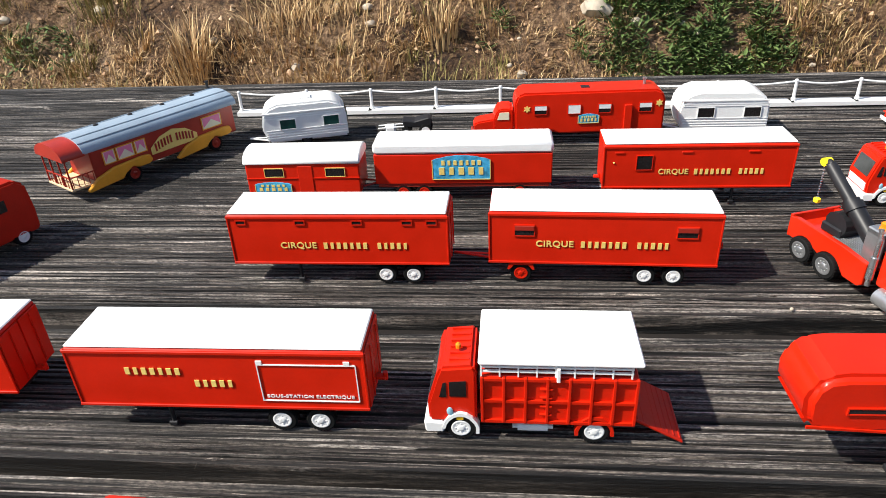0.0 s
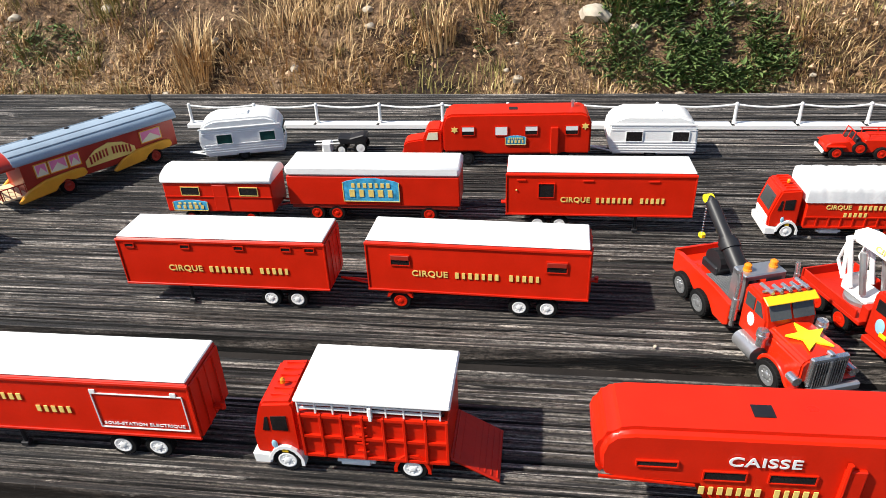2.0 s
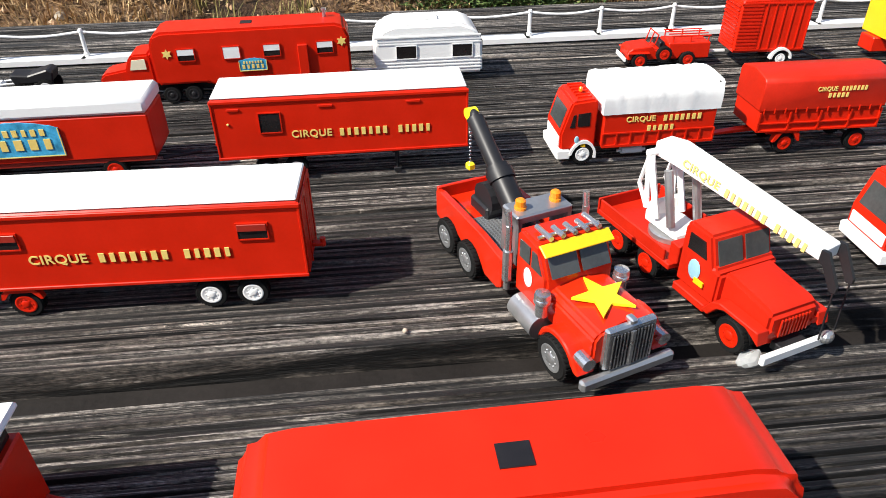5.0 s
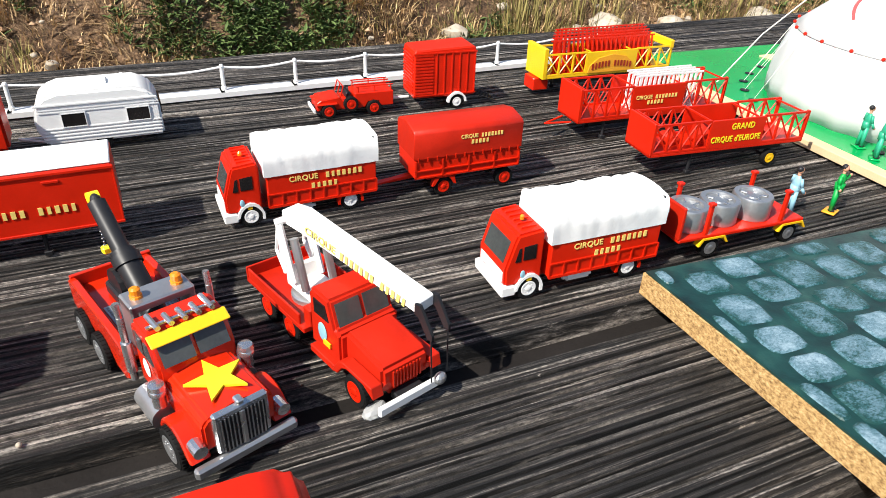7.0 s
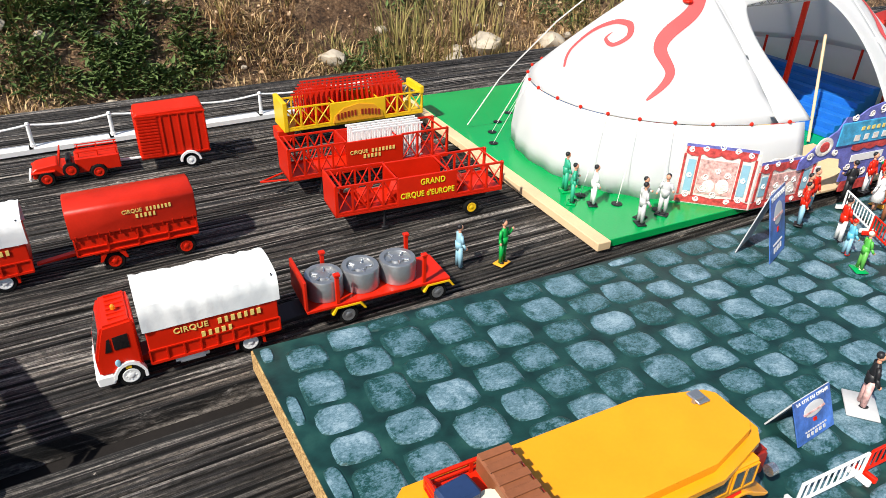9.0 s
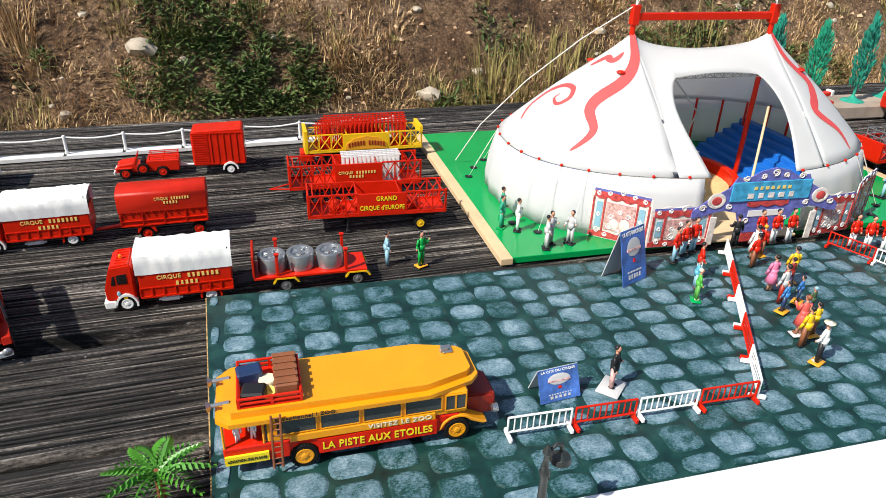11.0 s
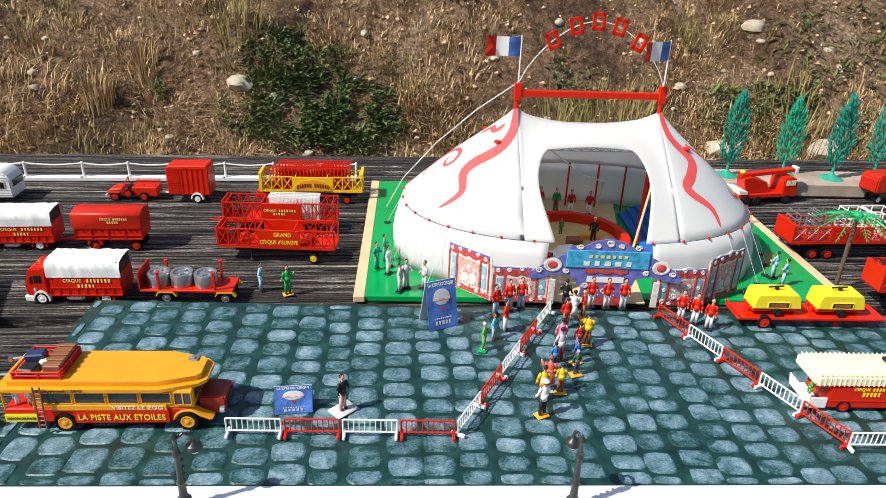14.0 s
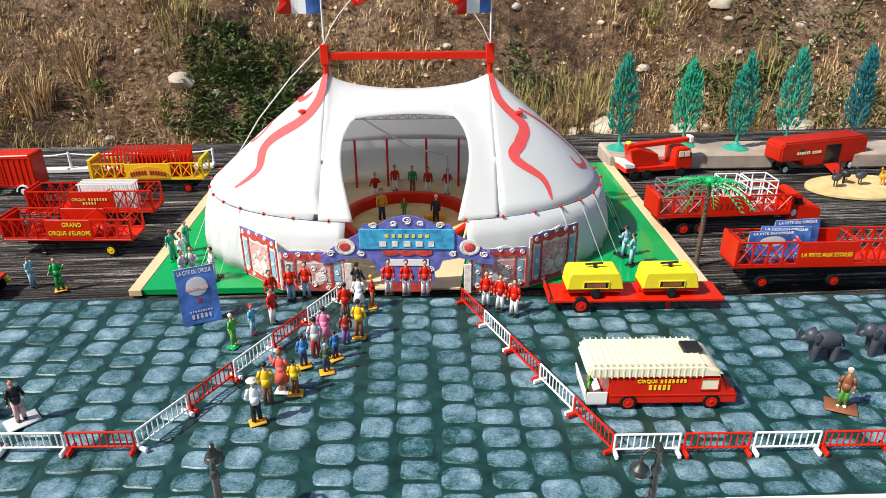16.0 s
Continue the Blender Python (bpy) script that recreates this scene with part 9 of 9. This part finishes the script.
# ---- cobbles, last: pieces on shared shapes, in the board's own plan ----
SHAPES = []
srng = random.Random(21)
for k in range(14):
    b = bmesh.new()
    uv = b.loops.layers.uv.new("plan")
    n = 16
    ex = 2 / srng.uniform(3.2, 6.0)
    ph = [srng.uniform(-0.06, 0.05) for _ in range(n)]
    out, mid = [], []
    for i in range(n):
        a = 2 * math.pi * i / n
        c, s = math.cos(a), math.sin(a)
        r = 1 + ph[i]
        x, y = 0.5 * r * math.copysign(abs(c) ** ex, c), 0.5 * r * math.copysign(abs(s) ** ex, s)
        out.append(b.verts.new((x, y, 0.0)))
        mid.append(b.verts.new((x * 0.88, y * 0.88, 1.0)))
    for i in range(n):
        b.faces.new((out[i], out[(i + 1) % n], mid[(i + 1) % n], mid[i]))
    b.faces.new(mid)
    for f in b.faces:
        for lp in f.loops:
            lp[uv].uv = (lp.vert.co.x + 0.5, lp.vert.co.y + 0.5)
    me = mesh_of(b, "cobble")
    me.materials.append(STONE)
    SHAPES.append(me)
rest = bmesh.new()
count = 0
x = -0.016
while x < 1.69:
    big = max(0.0, 1 - x / 0.3)
    w = srng.uniform(0.0265, 0.0315)
    y = srng.uniform(-0.016, 0.0)
    ph = srng.uniform(0, 6)
    while y < 0.28:
        d = srng.uniform(0.019, 0.0275) * (1 + 0.2 * big)
        y0, y1 = max(y, 0.0012), min(y + d, 0.2742 - 0.0193 * x)
        ym = 0.5 * (y0 + y1)
        lean = 0.0022 * math.sin(ym * 28 + ph) - 0.015 * max(0.0, 1 - x) * ym / 0.28
        xa, xb = x + lean, x + w + lean + srng.uniform(-0.0015, 0.001)
        xa = max(xa, 0.002 - 0.016 * ym / 0.279)
        if y1 - y0 > 0.008 and xb - xa > 0.009:
            m = pose((xa + xb) / 2, ym, 0.01685, 0, 0, srng.uniform(-4, 4)) @ Matrix.Diagonal((xb - xa - 0.0034, y1 - y0 - 0.003, 0.0007, 1)) @ pose(0, 0, 0, 0, 0, srng.choice((0, 180)))
            me = srng.choice(SHAPES)
            if x < 1.0 and count < 300:
                o = new("cobble", me)
                o.parent = PLAZA
                o.matrix_local = m
                count += 1
            else:
                q = bmesh.new()
                q.from_mesh(me)
                join(rest, q, m)
        y += d
    x += w
me = mesh_of(rest, "cobbles_rest")
me.materials.clear()
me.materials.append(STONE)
o = new("cobbles_beyond", me)
o.parent = PLAZA
o["kind"] = "stuff"
